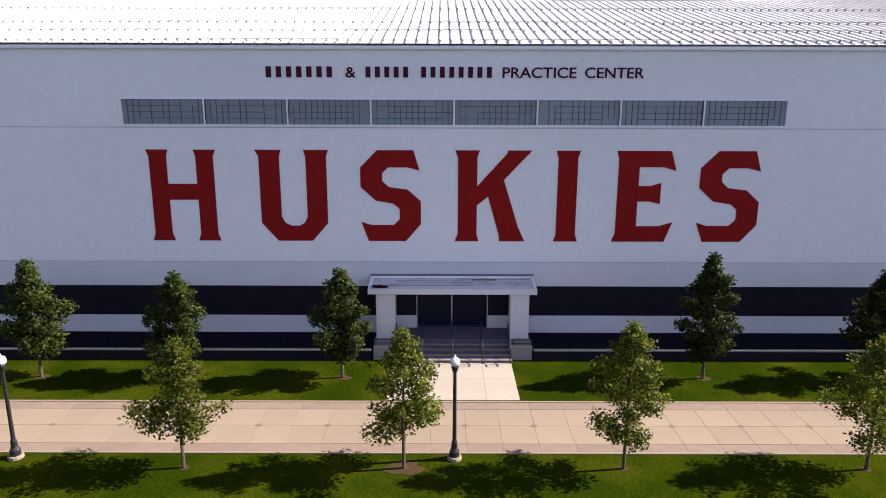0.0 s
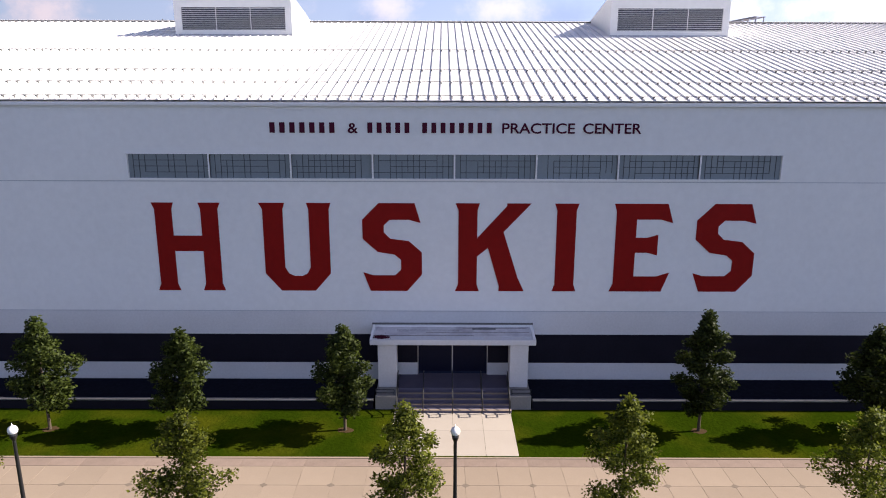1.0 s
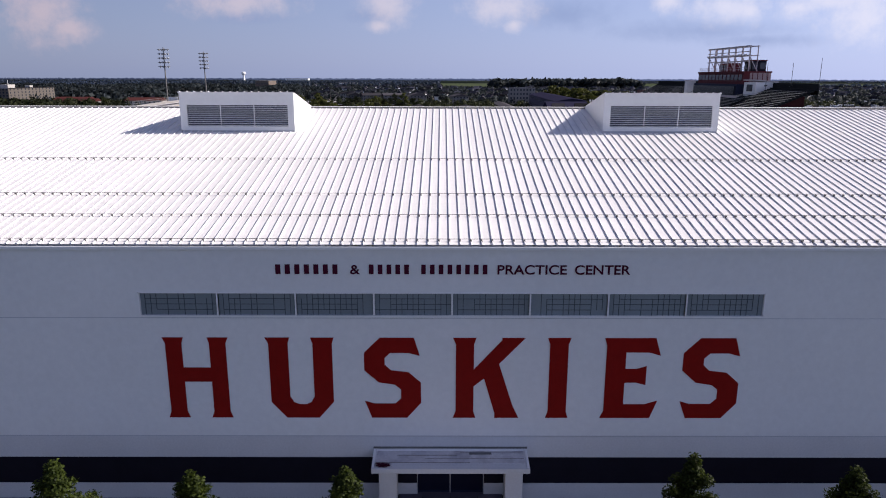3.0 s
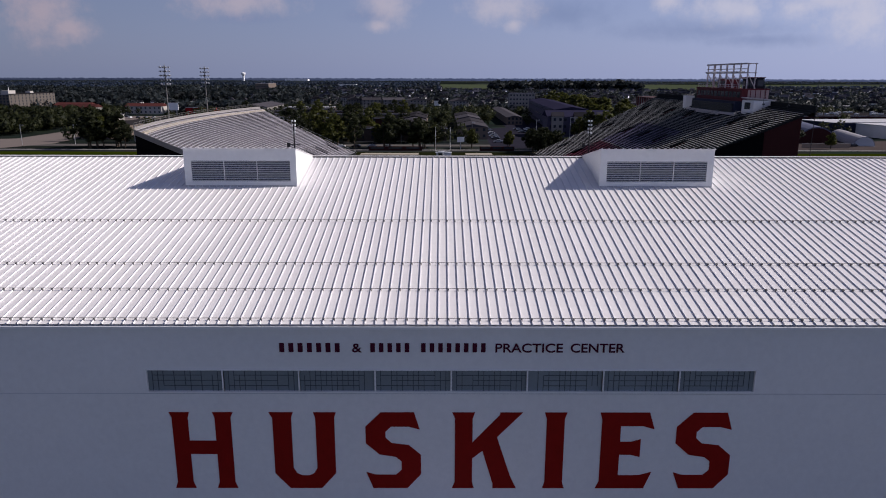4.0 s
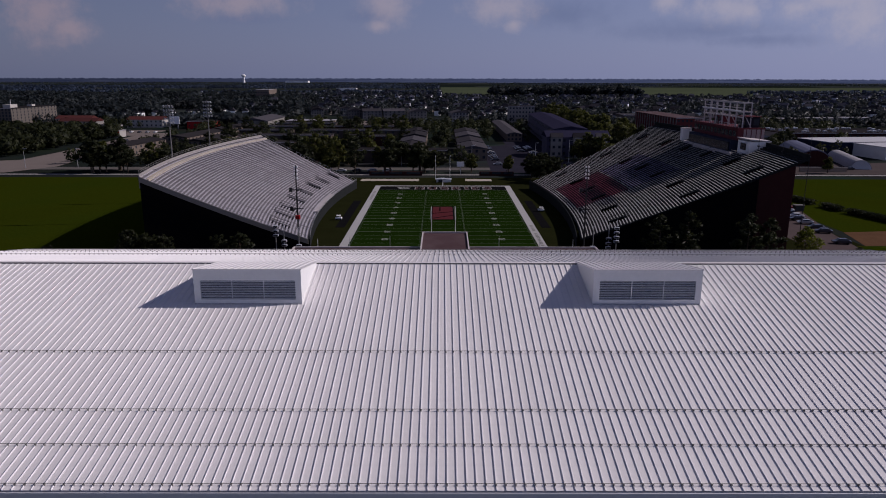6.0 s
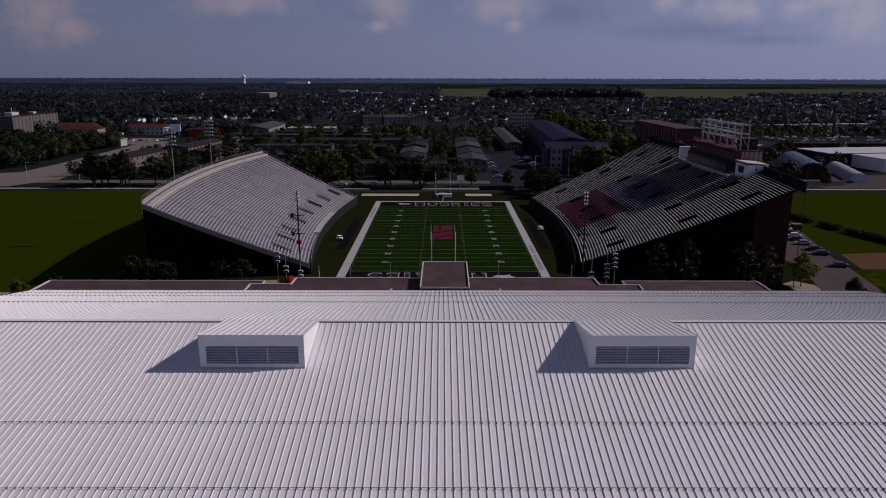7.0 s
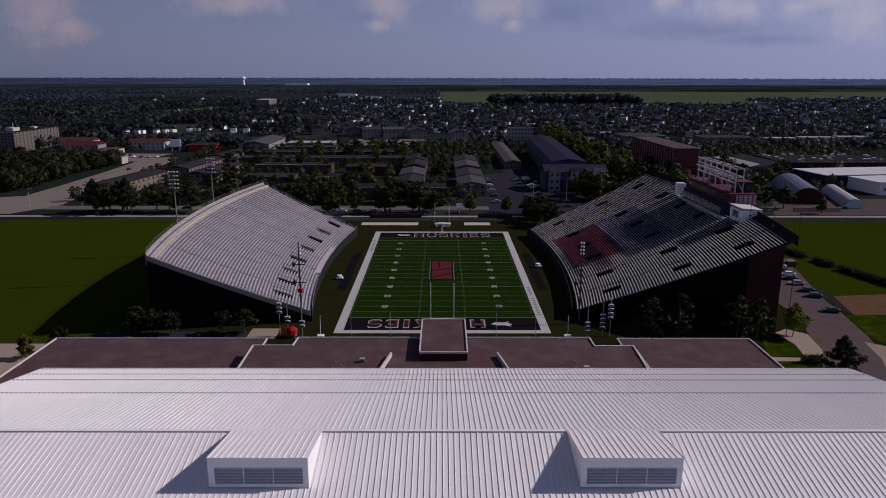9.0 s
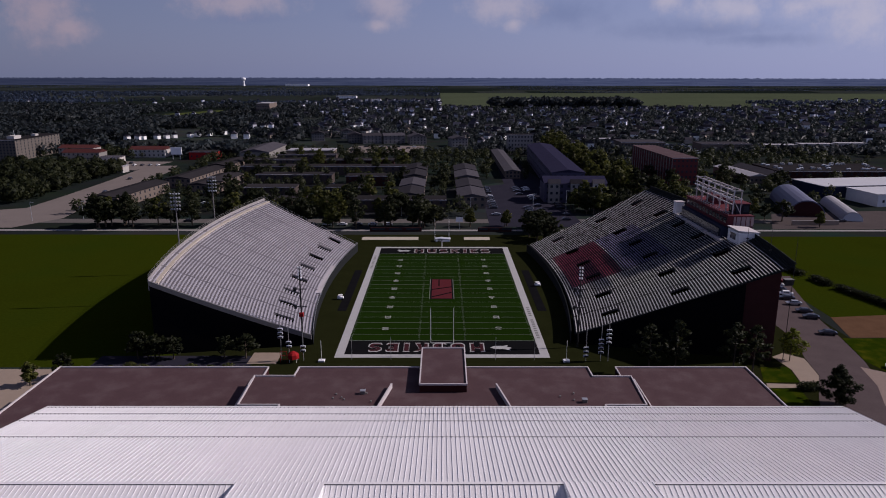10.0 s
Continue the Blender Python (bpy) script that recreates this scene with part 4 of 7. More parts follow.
def promenade_trees():
    front = [(-19.9, 5.6, 1.8), (-10.7, 5.55, 1.75), (-2.03, 5.9, 1.75), (6.63, 6.25, 1.7), (16.2, 5.65, 1.85), (25.0, 5.8, 1.8)]
    backr = [(-21.1, 6.1, 1.85), (-13.9, 5.45, 1.75), (-5.64, 5.7, 1.65), (12.85, 6.55, 1.75), (21.6, 5.75, 1.8), (-29.6, 5.9, 1.8), (29.8, 5.9, 1.8)]
    for i, (x, h, r) in enumerate(front):
        t = make_tree("maple_tree", "young maple with sparse yellow-green leaves on the lawn", h, r * 1.06, 1.2, 7600, 0.074, 40 + i, M_LEAF, 0.075, "promenade trees", 0.6)
        t.matrix_basis = pose(x, -137.3, 0.5, 0, 0, 50 * i)
        lawn_ring(x, -137.3, 0.2 if i != 2 else 0.6, i)
    for i, (x, h, r) in enumerate(backr):
        t = make_tree("maple_tree", "young dense dark green maple before the white wall", h * 1.03, r * 1.08, 1.1, 11500, 0.09, 60 + i, M_LEAFB, 0.085, "wall trees", 0.72)
        t.matrix_basis = pose(x, -128.75, 0.5, 0, 0, 70 * i)
        lawn_ring(x, -128.75, 0.32, 20 + i)


promenade_trees()


def street_lamp(x, y):
    lamp = thing("street_lamp", "black post lamp with white globe on a concrete footing", "street lamp", group="promenade lamps", at=(x, y, 0.5))
    part("footing", lathe(bmesh.new(), [(0.30, -0.05), (0.30, 0.10), (0.27, 0.14)], 14), M_CONC, lamp)
    part("base", lathe(bmesh.new(), [(0.21, 0.14), (0.20, 0.35), (0.13, 0.5), (0.12, 0.75), (0.09, 0.85)], 12), M_BLACK, lamp, smooth=False)
    part("post", lathe(bmesh.new(), [(0.085, 0.85), (0.065, 3.75)], 12), M_BLACK, lamp)
    part("collar", lathe(bmesh.new(), [(0.07, 3.75), (0.12, 3.85), (0.15, 3.98), (0.13, 4.05)], 12), M_BLACK, lamp)
    part("globe", lathe(bmesh.new(), [(0.11, 4.03), (0.18, 4.10), (0.2, 4.2), (0.16, 4.32), (0.07, 4.38), (0.03, 4.41), (0.012, 4.5)], 16), M_GLOBE, lamp, "white acorn globe", smooth=True)


for lx in (-0.03, -17.75):
    street_lamp(lx, -136.57)


# ---- field house between hall and field ----
def field_house():
    fh = thing("field_house", "low flat-roofed brick field house with brown roofs and white parapets", "building")

    def block(pts, z, name="wing"):
        w = part(name, slab(pts, 0, z - 0.25), M_BRICK, fh)
        part("roof_membrane", slab(pts, z - 0.25, z - 0.18), M_BROWNROOF, w)
        n = len(pts)
        for i in range(n):
            (ax, ay), (bx, by) = pts[i], pts[(i + 1) % n]
            d = Vector((bx - ax, by - ay))
            u = d.normalized() * 0.12
            m = Vector((-u.y, u.x))
            q = [(ax - u.x - m.x, ay - u.y - m.y), (bx + u.x - m.x, by + u.y - m.y), (bx + u.x + m.x, by + u.y + m.y), (ax - u.x + m.x, ay - u.y + m.y)]
            part("parapet", slab(q, z - 0.24 + 0.002 * (i % 3), z + 0.10 + 0.002 * (i % 3)), M_PARAPET, w)
        return w
    block([(-80.7, -58), (-38.6, -58), (-38.6, -31.2), (-36.7, -31.2), (-36.7, -25), (-80.7, -25)], 7.6)
    block([(38.9, -58), (64.2, -58), (64.2, -25), (36.6, -25), (36.6, -31.2), (38.9, -31.2)], 7.6)
    block([(-37.0, -46.35), (-29.5, -46.35), (-29.5, -60), (29.5, -60), (29.5, -46.35), (37.0, -46.35), (37.4, -34.05), (29.8, -34.05), (29.7, -29.6), (-29.2, -29.6), (-29.4, -33.85), (-37.2, -33.85)], 9.6, "main_block")
    for ax, bx in ((-13.4, -9.7), (14.0, 10.3)):
        part("roof_upstand", slab([(ax - 0.14, -58), (ax + 0.14, -58), (bx + 0.14, -39.0), (bx - 0.14, -39.0)], 9.43, 10.35), M_PARAPET, fh)
    block([(-4.3, -40.9), (4.6, -40.9), (4.7, -22.9), (-4.25, -22.9)], 11.1, "raised_box")
    rng = random.Random(9)
    for k in range(9):
        x, y = rng.choice((-22, -16, 15, 21)) + rng.uniform(-4, 4), rng.uniform(-45, -37)
        v = thing("roof_vent", "small dark vent pipe on the brown roof", "roof vent", "roof vent pipes", (x, y, 9.42))
        part("pipe", lathe(bmesh.new(), [(0.13, 0), (0.13, 0.2), (0.2, 0.22), (0.16, 0.3)], 8), M_DKSTEEL, v)
    for x, y in ((-14.9, -41.5), (26.0, -45.0)):
        u = thing("roof_unit", "small grey metal unit on the brown roof", "roof unit", group="roof units", at=(x, y, 9.42))
        part("housing", boxes((-0.45, 0.45, -0.4, 0.4, 0, 0.65), bevel=0.05), M_DKSTEEL, u)
        part("cap", boxes((-0.5, 0.5, -0.45, 0.45, 0.65, 0.72)), M_STEEL, u)


field_house()


# ---- football field ----
def football_field():
    fld = tagged(part("football_field", boxes((-26.6, 26.6, -2.1, 111.8, -0.06, 0.02)), M_LINE), "green football field with white border and yard lines", "field", kind="structure")
    for i in range(20):
        y = 9.144 + 4.572 * i
        part("turf_band", boxes((-24.38, 24.38, y, y + 4.572, 0.01, 0.04)), M_TURF if i % 2 else M_TURF2, fld)
    for y0 in (0.0, 100.584):
        part("end_zone", boxes((-24.38, 24.38, y0, y0 + 9.144, 0.01, 0.04)), M_ENDZONE, fld, "black end zone")
    for i in range(21):
        y = 9.144 + 4.572 * i
        w = 0.10 if i in (0, 20) else 0.06
        part("yard_line", boxes((-24.38, 24.38, y - w, y + w, 0.035, 0.052)), M_YARD, fld)
    hashes = []
    for i in range(100):
        y = 9.144 + 0.9144 * i
        if i % 5:
            for x in (-6.1, 6.1, -24.0, 24.0):
                hashes.append((x - 0.3, x + 0.3, y - 0.05, y + 0.05, 0.04, 0.05))
        else:
            for x in (-6.1, 6.1):
                hashes.append((x - 0.06, x + 0.06, y - 0.25, y + 0.25, 0.04, 0.054))
    ob = part("hash_marks", boxes(*hashes), M_YARD, fld)
    ob["kind"] = "stuff"
    for i in range(1, 10):
        n = str(10 * min(i, 10 - i))
        y = 9.144 + 9.144 * i
        text_mesh("yard_number", n, 2.5, M_NUMBER, pose(-16.4, y, 0.05, 0, 0, -90), 0.004, fld)
        text_mesh("yard_number", n, 2.5, M_NUMBER, pose(16.4, y, 0.05, 0, 0, 90), 0.004, fld)
    # end zone words, outlined in white
    word = "HUSKIES"
    wide = {"H": 4.1, "U": 4.0, "S": 3.6, "K": 4.1, "I": 1.8, "E": 3.6}
    for yc, flip in ((4.6, -1), (105.1, 1)):
        x = -14.9
        for ch in word:
            w = wide[ch]
            for grow, z, m in ((1.0, 0.046, M_LINE), (0.84, 0.052, M_MAROON)):
                pts = [(flip * (x + w / 2 + (u - 0.5) * w * grow) + flip * 3.9, yc + flip * (v - 0.5) * 6.0 * grow) for u, v in GLYPH[ch][0]]
                part("end_zone_letter", slab(pts, 0.03, z), m, fld)
            x += w + 0.85
    # plain white wing-shaped mark beside the word
    for yc, flip in ((4.6, -1), (105.1, 1)):
        pts = [(0, 0.2), (1.4, 1.2), (3.4, 1.1), (5.2, 2.2), (4.9, 1.0), (5.6, 0.4), (4.4, -0.4), (4.8, -1.6), (3.2, -0.8), (1.2, -1.0)]
        part("end_zone_mark", slab([(flip * -(12.2 + px), yc - flip * -py) for px, py in pts], 0.03, 0.05), M_LINE, fld)
    # midfield emblem: a plain dark block with red pieces
    part("midfield_emblem", boxes((-3.8, 3.6, 44.0, 66.0, 0.03, 0.054)), M_ENDZONE, fld, "dark block emblem with red bars")
    for pts in ([(-3.3, 44.6), (3.1, 44.6), (3.1, 50.5), (-3.3, 45.6)], [(-3.3, 46.6), (3.1, 51.5), (3.1, 56.5), (-3.3, 53.5)], [(-3.3, 54.4), (3.1, 57.4), (3.1, 65.4), (-3.3, 65.4)]):
        part("emblem_block", slab(pts, 0.03, 0.058), M_REDPAINT, fld)
    for pts in ([(-3.3, 45.8), (3.1, 50.7), (3.1, 51.3), (-3.3, 46.4)], [(-3.3, 53.7), (3.1, 56.7), (3.1, 57.2), (-3.3, 54.2)], [(-1.2, 57.6), (-0.8, 57.6), (-0.8, 65.2), (-1.2, 65.2)]):
        part("emblem_line", slab(pts, 0.03, 0.062), M_ENDZONE, fld)
    for x0, x1, y0, y1 in ((-4.0, -3.8, 44.0, 66.0), (3.6, 3.8, 44.0, 66.0)):
        part("emblem_edge", boxes((x0, x1, y0, y1, 0.03, 0.06)), M_YARD, fld)
    # lettering on the side borders, as plain bars
    for x, ys in ((25.5, [11.5 + 1.7 * k for k in range(9)] + [29 + 1.7 * k for k in range(5)]), (-25.5, [80 + 1.9 * k for k in range(10)])):
        for y in ys:
            part("border_lettering", boxes((x - 0.42, x + 0.42, y - 0.5, y + 0.5, 0.01, 0.03)), M_DKSTEEL, fld)


football_field()


def goal_post(y, face):
    g = thing("goal_post", "white football goal post with two tall uprights", "goal post", group="goal posts", at=(0, y, 0))
    bm = bmesh.new()
    tube(bm, (0, -1.8 * face, 0), (0, -1.8 * face, 2.4), 0.11)
    tube(bm, (0, -1.8 * face, 2.4), (0, 0, 3.05), 0.09)
    part("gooseneck", bm, M_WHITE, g)
    part("crossbar", tube(bmesh.new(), (-2.82, 0, 3.05), (2.82, 0, 3.05), 0.08), M_WHITE, g)
    for x in (-2.82, 2.82):
        part("upright", tube(bmesh.new(), (x, 0, 3.05), (x, 0, 12.2), 0.06), M_WHITE, g)


goal_post(0, 1)
goal_post(109.73, -1)


# ---- grandstands ----
class Stand:
    """A raked stand: u runs from the front row (0) to the back (1), v from the near end (0) to the far end (1)."""

    def __init__(self, s, xf, xr, yf, yr, bow_f, bow_r, z0, z1):
        self.s, self.xf, self.xr, self.yf, self.yr, self.bf, self.br, self.z0, self.z1 = s, xf, xr, yf, yr, bow_f, bow_r, z0, z1

    def at(self, u, v):
        b = 4 * v * (1 - v)
        x = (self.xf + self.bf * b) * (1 - u) + (self.xr + self.br * b) * u
        y = (self.yf[0] * (1 - u) + self.yr[0] * u) * (1 - v) + (self.yf[1] * (1 - u) + self.yr[1] * u) * v
        return self.s * x, y

    def z(self, u):
        return self.z0 + (self.z1 - self.z0) * (0.9 * u + 0.1 * u * u)

    def strip(self, verts, faces, u0, u1, z0, z1, v0, v1, steps):
        """One plank or tread between two rows."""
        k = len(verts)
        for i in range(steps + 1):
            v = v0 + (v1 - v0) * i / steps
            for u, z in ((u0, z0), (u1, z0), (u1, z1), (u0, z1)):
                x, y = self.at(u, v)
                verts.append((x, y, z))
        for i in range(steps):
            a, b = k + 4 * i, k + 4 * i + 4
            for j in range(4):
                q = (a + j, a + (j + 1) % 4, b + (j + 1) % 4, b + j)
                faces.append(q if self.s > 0 else q[::-1])
        a, b = k, k + 4 * steps
        faces.append((a + 3, a + 2, a + 1, a) if self.s > 0 else (a, a + 1, a + 2, a + 3))
        faces.append((b, b + 1, b + 2, b + 3) if self.s > 0 else (b + 3, b + 2, b + 1, b))


def in_hole(holes, u, v):
    return any(a <= u <= b and c <= v <= d for a, b, c, d in holes)


def build_stand(st, name, label, rows, sections, holes, tread_mat, bench_mat, colours=(), plank=0.42, last=1.0):
    root = thing(name, label, "grandstand")
    cells = 96
    tv, tf = [], []
    rest, made = {}, 0
    for r in range(rows):
        u0, u1 = r / rows, (r + 1) / rows
        z = st.z(u0)
        run = None
        for c in range(cells + 1):
            bad = c == cells or in_hole(holes, (u0 + u1) / 2, (c + 0.5) / cells)
            if not bad and run is None:
                run = c
            if bad and run is not None:
                st.strip(tv, tf, u0, u1, z - 0.35, z, run / cells, c / cells, max(1, (c - run) // 6))
                run = None
        # benches of this row, section by section
        for k in range(sections if u0 < last else 0):
            a, b = (k + 0.022 * (k > 0)) / sections, (k + 1 - 0.022 * (k < sections - 1)) / sections
            tints = [mm for mm, ua, ub, va, vb in colours if ua <= u0 <= ub and va <= (a + b) / 2 <= vb]
            parts_ = 8
            run = None
            for j in range(parts_ + 1):
                v = a + (b - a) * j / parts_
                bad = j == parts_ or in_hole(holes, (u0 + u1) / 2, a + (b - a) * (j + 0.5) / parts_)
                if not bad and run is None:
                    run = v
                if bad and run is not None:
                    m = tints[0] if tints else bench_mat
                    # the nearer half of the stand in single benches
                    single = made < 300 and run < 0.5
                    verts, faces = ([], []) if single else rest.setdefault(m.name, (m, [], []))[1:]
                    st.strip(verts, faces, u0 + (0.9 - plank) / rows, u0 + 0.9 / rows, z + 0.38, z + 0.44, run, v, max(1, int((v - run) * 40)))
                    if single:
                        link("bench", raw("bench", verts, faces), m, root)
                        made += 1
                    run = None
    for m, verts, faces in rest.values():
        ob = link("bench_bank", raw("bench_bank", verts, faces), m, root)
        ob["kind"] = "stuff"
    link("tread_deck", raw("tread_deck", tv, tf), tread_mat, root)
    return root


def end_wall(st, v, root, mat_, thick=0.006, u0=0.0, u1=1.0):
    """Solid end under the raked rows: brick, or near-black for the shade in open framing."""
    bm = bmesh.new()
    pts = []
    for vv in (v, v + thick):
        (ax, ay), (bx, by) = st.at(u0, vv), st.at(u1, vv)
        pts.append([bm.verts.new(p) for p in ((ax, ay, 0), (bx, by, 0), (bx, by, st.z(u1) - 0.5), (ax, ay, st.z(u0) - 0.5))])
    a, b = pts
    bm.faces.new(a)
    bm.faces.new(b[::-1])
    for i in range(4):
        bm.faces.new((a[i], b[i], b[(i + 1) % 4], a[(i + 1) % 4]))
    bmesh.ops.recalc_face_normals(bm, faces=bm.faces)
    return part("end_wall", bm, mat_, root)


def rail_line(st, u, v0, v1, steps, z, h, root, mat_, posts=True, name="guard_rail", bar=0.035):
    bm = bmesh.new()
    pts = [Vector((*st.at(u, v0 + (v1 - v0) * i / steps), z)) for i in range(steps + 1)]
    for p, q in zip(pts, pts[1:]):
        for hh in (h, h * 0.5):
            tube(bm, p + Vector((0, 0, hh)), q + Vector((0, 0, hh)), bar, sides=5)
    rail = part(name, bm, mat_, root)
    if posts:
        for p in pts:
            part("post", tube(bmesh.new(), p, p + Vector((0, 0, h)), bar, sides=5), mat_, rail)
    return rail


def back_wall(st, root, mat_, u=1.0, z0=0.0, z1=None, name="back_wall", dx=0.5):
    verts, faces = [], []
    k = 0
    n = 16
    for i in range(n + 1):
        x, y = st.at(u, i / n)
        for a, z in ((0, z0), (st.s * dx, z0), (st.s * dx, z1), (0, z1)):
            verts.append((x + a, y, z))
    for i in range(n):
        a, b = 4 * i, 4 * i + 4
        for j in range(4):
            q = (a + j, a + (j + 1) % 4, b + (j + 1) % 4, b + j)
            faces.append(q if st.s > 0 else q[::-1])
    faces.append((3, 2, 1, 0) if st.s > 0 else (0, 1, 2, 3))
    faces.append(tuple(4 * n + j for j in ((0, 1, 2, 3) if st.s > 0 else (3, 2, 1, 0))))
    return link(name, raw(name, verts, faces), mat_, root)


def west_stand():
    st = Stand(-1, 33.6, 71.0, (6.4, 104.6), (-0.3, 113.4), 3.9, 5.9, 2.6, 19.0)
    holes = [(0.12, 0.25, v - 0.014, v + 0.014) for v in (0.07, 0.18, 0.29, 0.425, 0.56, 0.69, 0.81, 0.945)]
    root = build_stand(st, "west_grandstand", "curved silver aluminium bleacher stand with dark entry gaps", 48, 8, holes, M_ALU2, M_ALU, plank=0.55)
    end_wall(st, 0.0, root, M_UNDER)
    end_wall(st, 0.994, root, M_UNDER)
    bm = bmesh.new()
    rings = []
    for i in range(25):
        (ax, ay), z = st.at(i / 24, -0.004), st.z(i / 24)
        rings.append([bm.verts.new(c) for c in ((ax, ay, z - 1.0), (ax, ay, z + 0.25), (ax, ay + 0.3, z + 0.25), (ax, ay + 0.3, z - 1.0))])
    for a, b in zip(rings, rings[1:]):
        for k in range(4):
            bm.faces.new((a[k], b[k], b[(k + 1) % 4], a[(k + 1) % 4]))
    bm.faces.new(rings[0])
    bm.faces.new(rings[-1][::-1])
    bmesh.ops.recalc_face_normals(bm, faces=bm.faces)
    part("end_fascia", bm, M_DKSTEEL, root, "grey metal fascia along the raked end")
    fv, ff = [], []
    st.strip(fv, ff, -0.008, 0.028, st.z(0) + 0.4, st.z(0) + 0.75, 0.34, 0.66, 14)
    link("front_walk", raw("front_walk", fv, ff), M_PARAPET, root, "pale raised deck along the front rows")
    back_wall(st, root, M_CONC2, 1.0, 16.5, 19.7, "rear_parapet", 0.2)
    back_wall(st, root, M_BRICK, 0.99, 0.0, 16.5, "back_wall", 0.4)
    back_wall(st, root, M_ETREAD, -0.012, 0.0, 2.9, "front_wall", 0.2)
    back_wall(st, root, M_CREAM, 0.945, st.z(0.945), st.z(0.945) + 0.5, "rear_walk", 2.0)
    rail_line(st, 0.93, 0.02, 0.98, 60, st.z(0.93), 1.0, root, M_PARAPET)
    rail_line(st, 1.0, 0.0, 1.0, 44, 19.7, 1.0, root, M_DKSTEEL)
    rail_line(st, -0.012, 0.0, 1.0, 50, 2.9, 0.9, root, M_STEEL)
    for v in (0.0, 1.0):
        bm = bmesh.new()
        for i in range(24):
            u0, u1 = i / 24, (i + 1) / 24
            p, q = Vector((*st.at(u0, v), st.z(u0))), Vector((*st.at(u1, v), st.z(u1)))
            tube(bm, p + Vector((0, 0, 1.0)), q + Vector((0, 0, 1.0)), 0.04, sides=5)
            tube(bm, p, p + Vector((0, 0, 1.0)), 0.04, sides=5)
        part("end_rail", bm, M_STEEL, root)
    for a, b, c, d in holes:
        u = (a + b) / 2
        for vv in (c, d):
            bm = bmesh.new()
            p, q = Vector((*st.at(a, vv), st.z(a))), Vector((*st.at(b, vv), st.z(b)))
            tube(bm, p + Vector((0, 0, 1)), q + Vector((0, 0, 1)), 0.05, sides=5)
            tube(bm, p - Vector((0, 0, 1)), p + Vector((0, 0, 1)), 0.05, sides=5)
            tube(bm, q, q + Vector((0, 0, 1)), 0.05, sides=5)
            part("entry_rail", bm, M_BLACK, root)
    return st


west_stand()


def east_stand():
    st = Stand(1, 34.3, 82.6, (7.6, 104.0), (-4.5, 112.0), 3.9, 5.0, 2.6, 24.2)
    holes = [(u - 0.045, u + 0.045, v - 0.018, v + 0.018) for u in (0.19, 0.525, 0.815) for v in (0.08, 0.24, 0.42, 0.58, 0.74, 0.92)]
    holes += [(0.90, 1.0, 0.28, 0.66)]
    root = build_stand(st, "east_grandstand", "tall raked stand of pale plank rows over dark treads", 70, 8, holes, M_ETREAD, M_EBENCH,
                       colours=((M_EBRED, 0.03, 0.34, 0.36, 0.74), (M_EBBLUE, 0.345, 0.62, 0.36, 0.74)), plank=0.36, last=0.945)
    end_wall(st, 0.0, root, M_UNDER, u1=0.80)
    end_wall(st, 0.0, root, M_BRICK, u0=0.801, u1=0.945)
    end_wall(st, 0.994, root, M_BRICK, u1=0.945)
    back_wall(st, root, M_BRICK, 0.945, 0.0, st.z(0.945) - 0.6, "back_wall", 0.3)
    back_wall(st, root, M_ETREAD, 1.0, 22.6, 25.05, "rear_parapet", 0.2)
    back_wall(st, root, M_ETREAD, -0.02, 0.0, 3.2, "front_wall", 0.2)
    for a, b, c, d in holes[:-1]:
        for vv in (c, d):
            bm = bmesh.new()
            p, q = Vector((*st.at(a, vv), st.z(a))), Vector((*st.at(b, vv), st.z(b)))
            tube(bm, p + Vector((0, 0, 1)), q + Vector((0, 0, 1)), 0.05, sides=5)
            tube(bm, q, q + Vector((0, 0, 1)), 0.05, sides=5)
            part("entry_rail", bm, M_BLACK, root)
    return st


east_stand()


def rear_poles():
    """Thin pale poles along the back of the tall stand."""
    for y, h in ((-3.2, 30.6), (9.5, 29.8), (22.9, 30.1)):
        n = thing("rear_pole", "thin pale pole along the back of the tall stand", "pole", "rear stand poles", (83.35, y, 0))
        part("pole", tube(bmesh.new(), (0, 0, 0), (0, 0, h), 0.1, 0.05, 7), M_BLACK, n)
        part("bracket", boxes((-0.3, 0.3, -0.2, 0.2, 24.2, 24.5)), M_BLACK, n)


rear_poles()


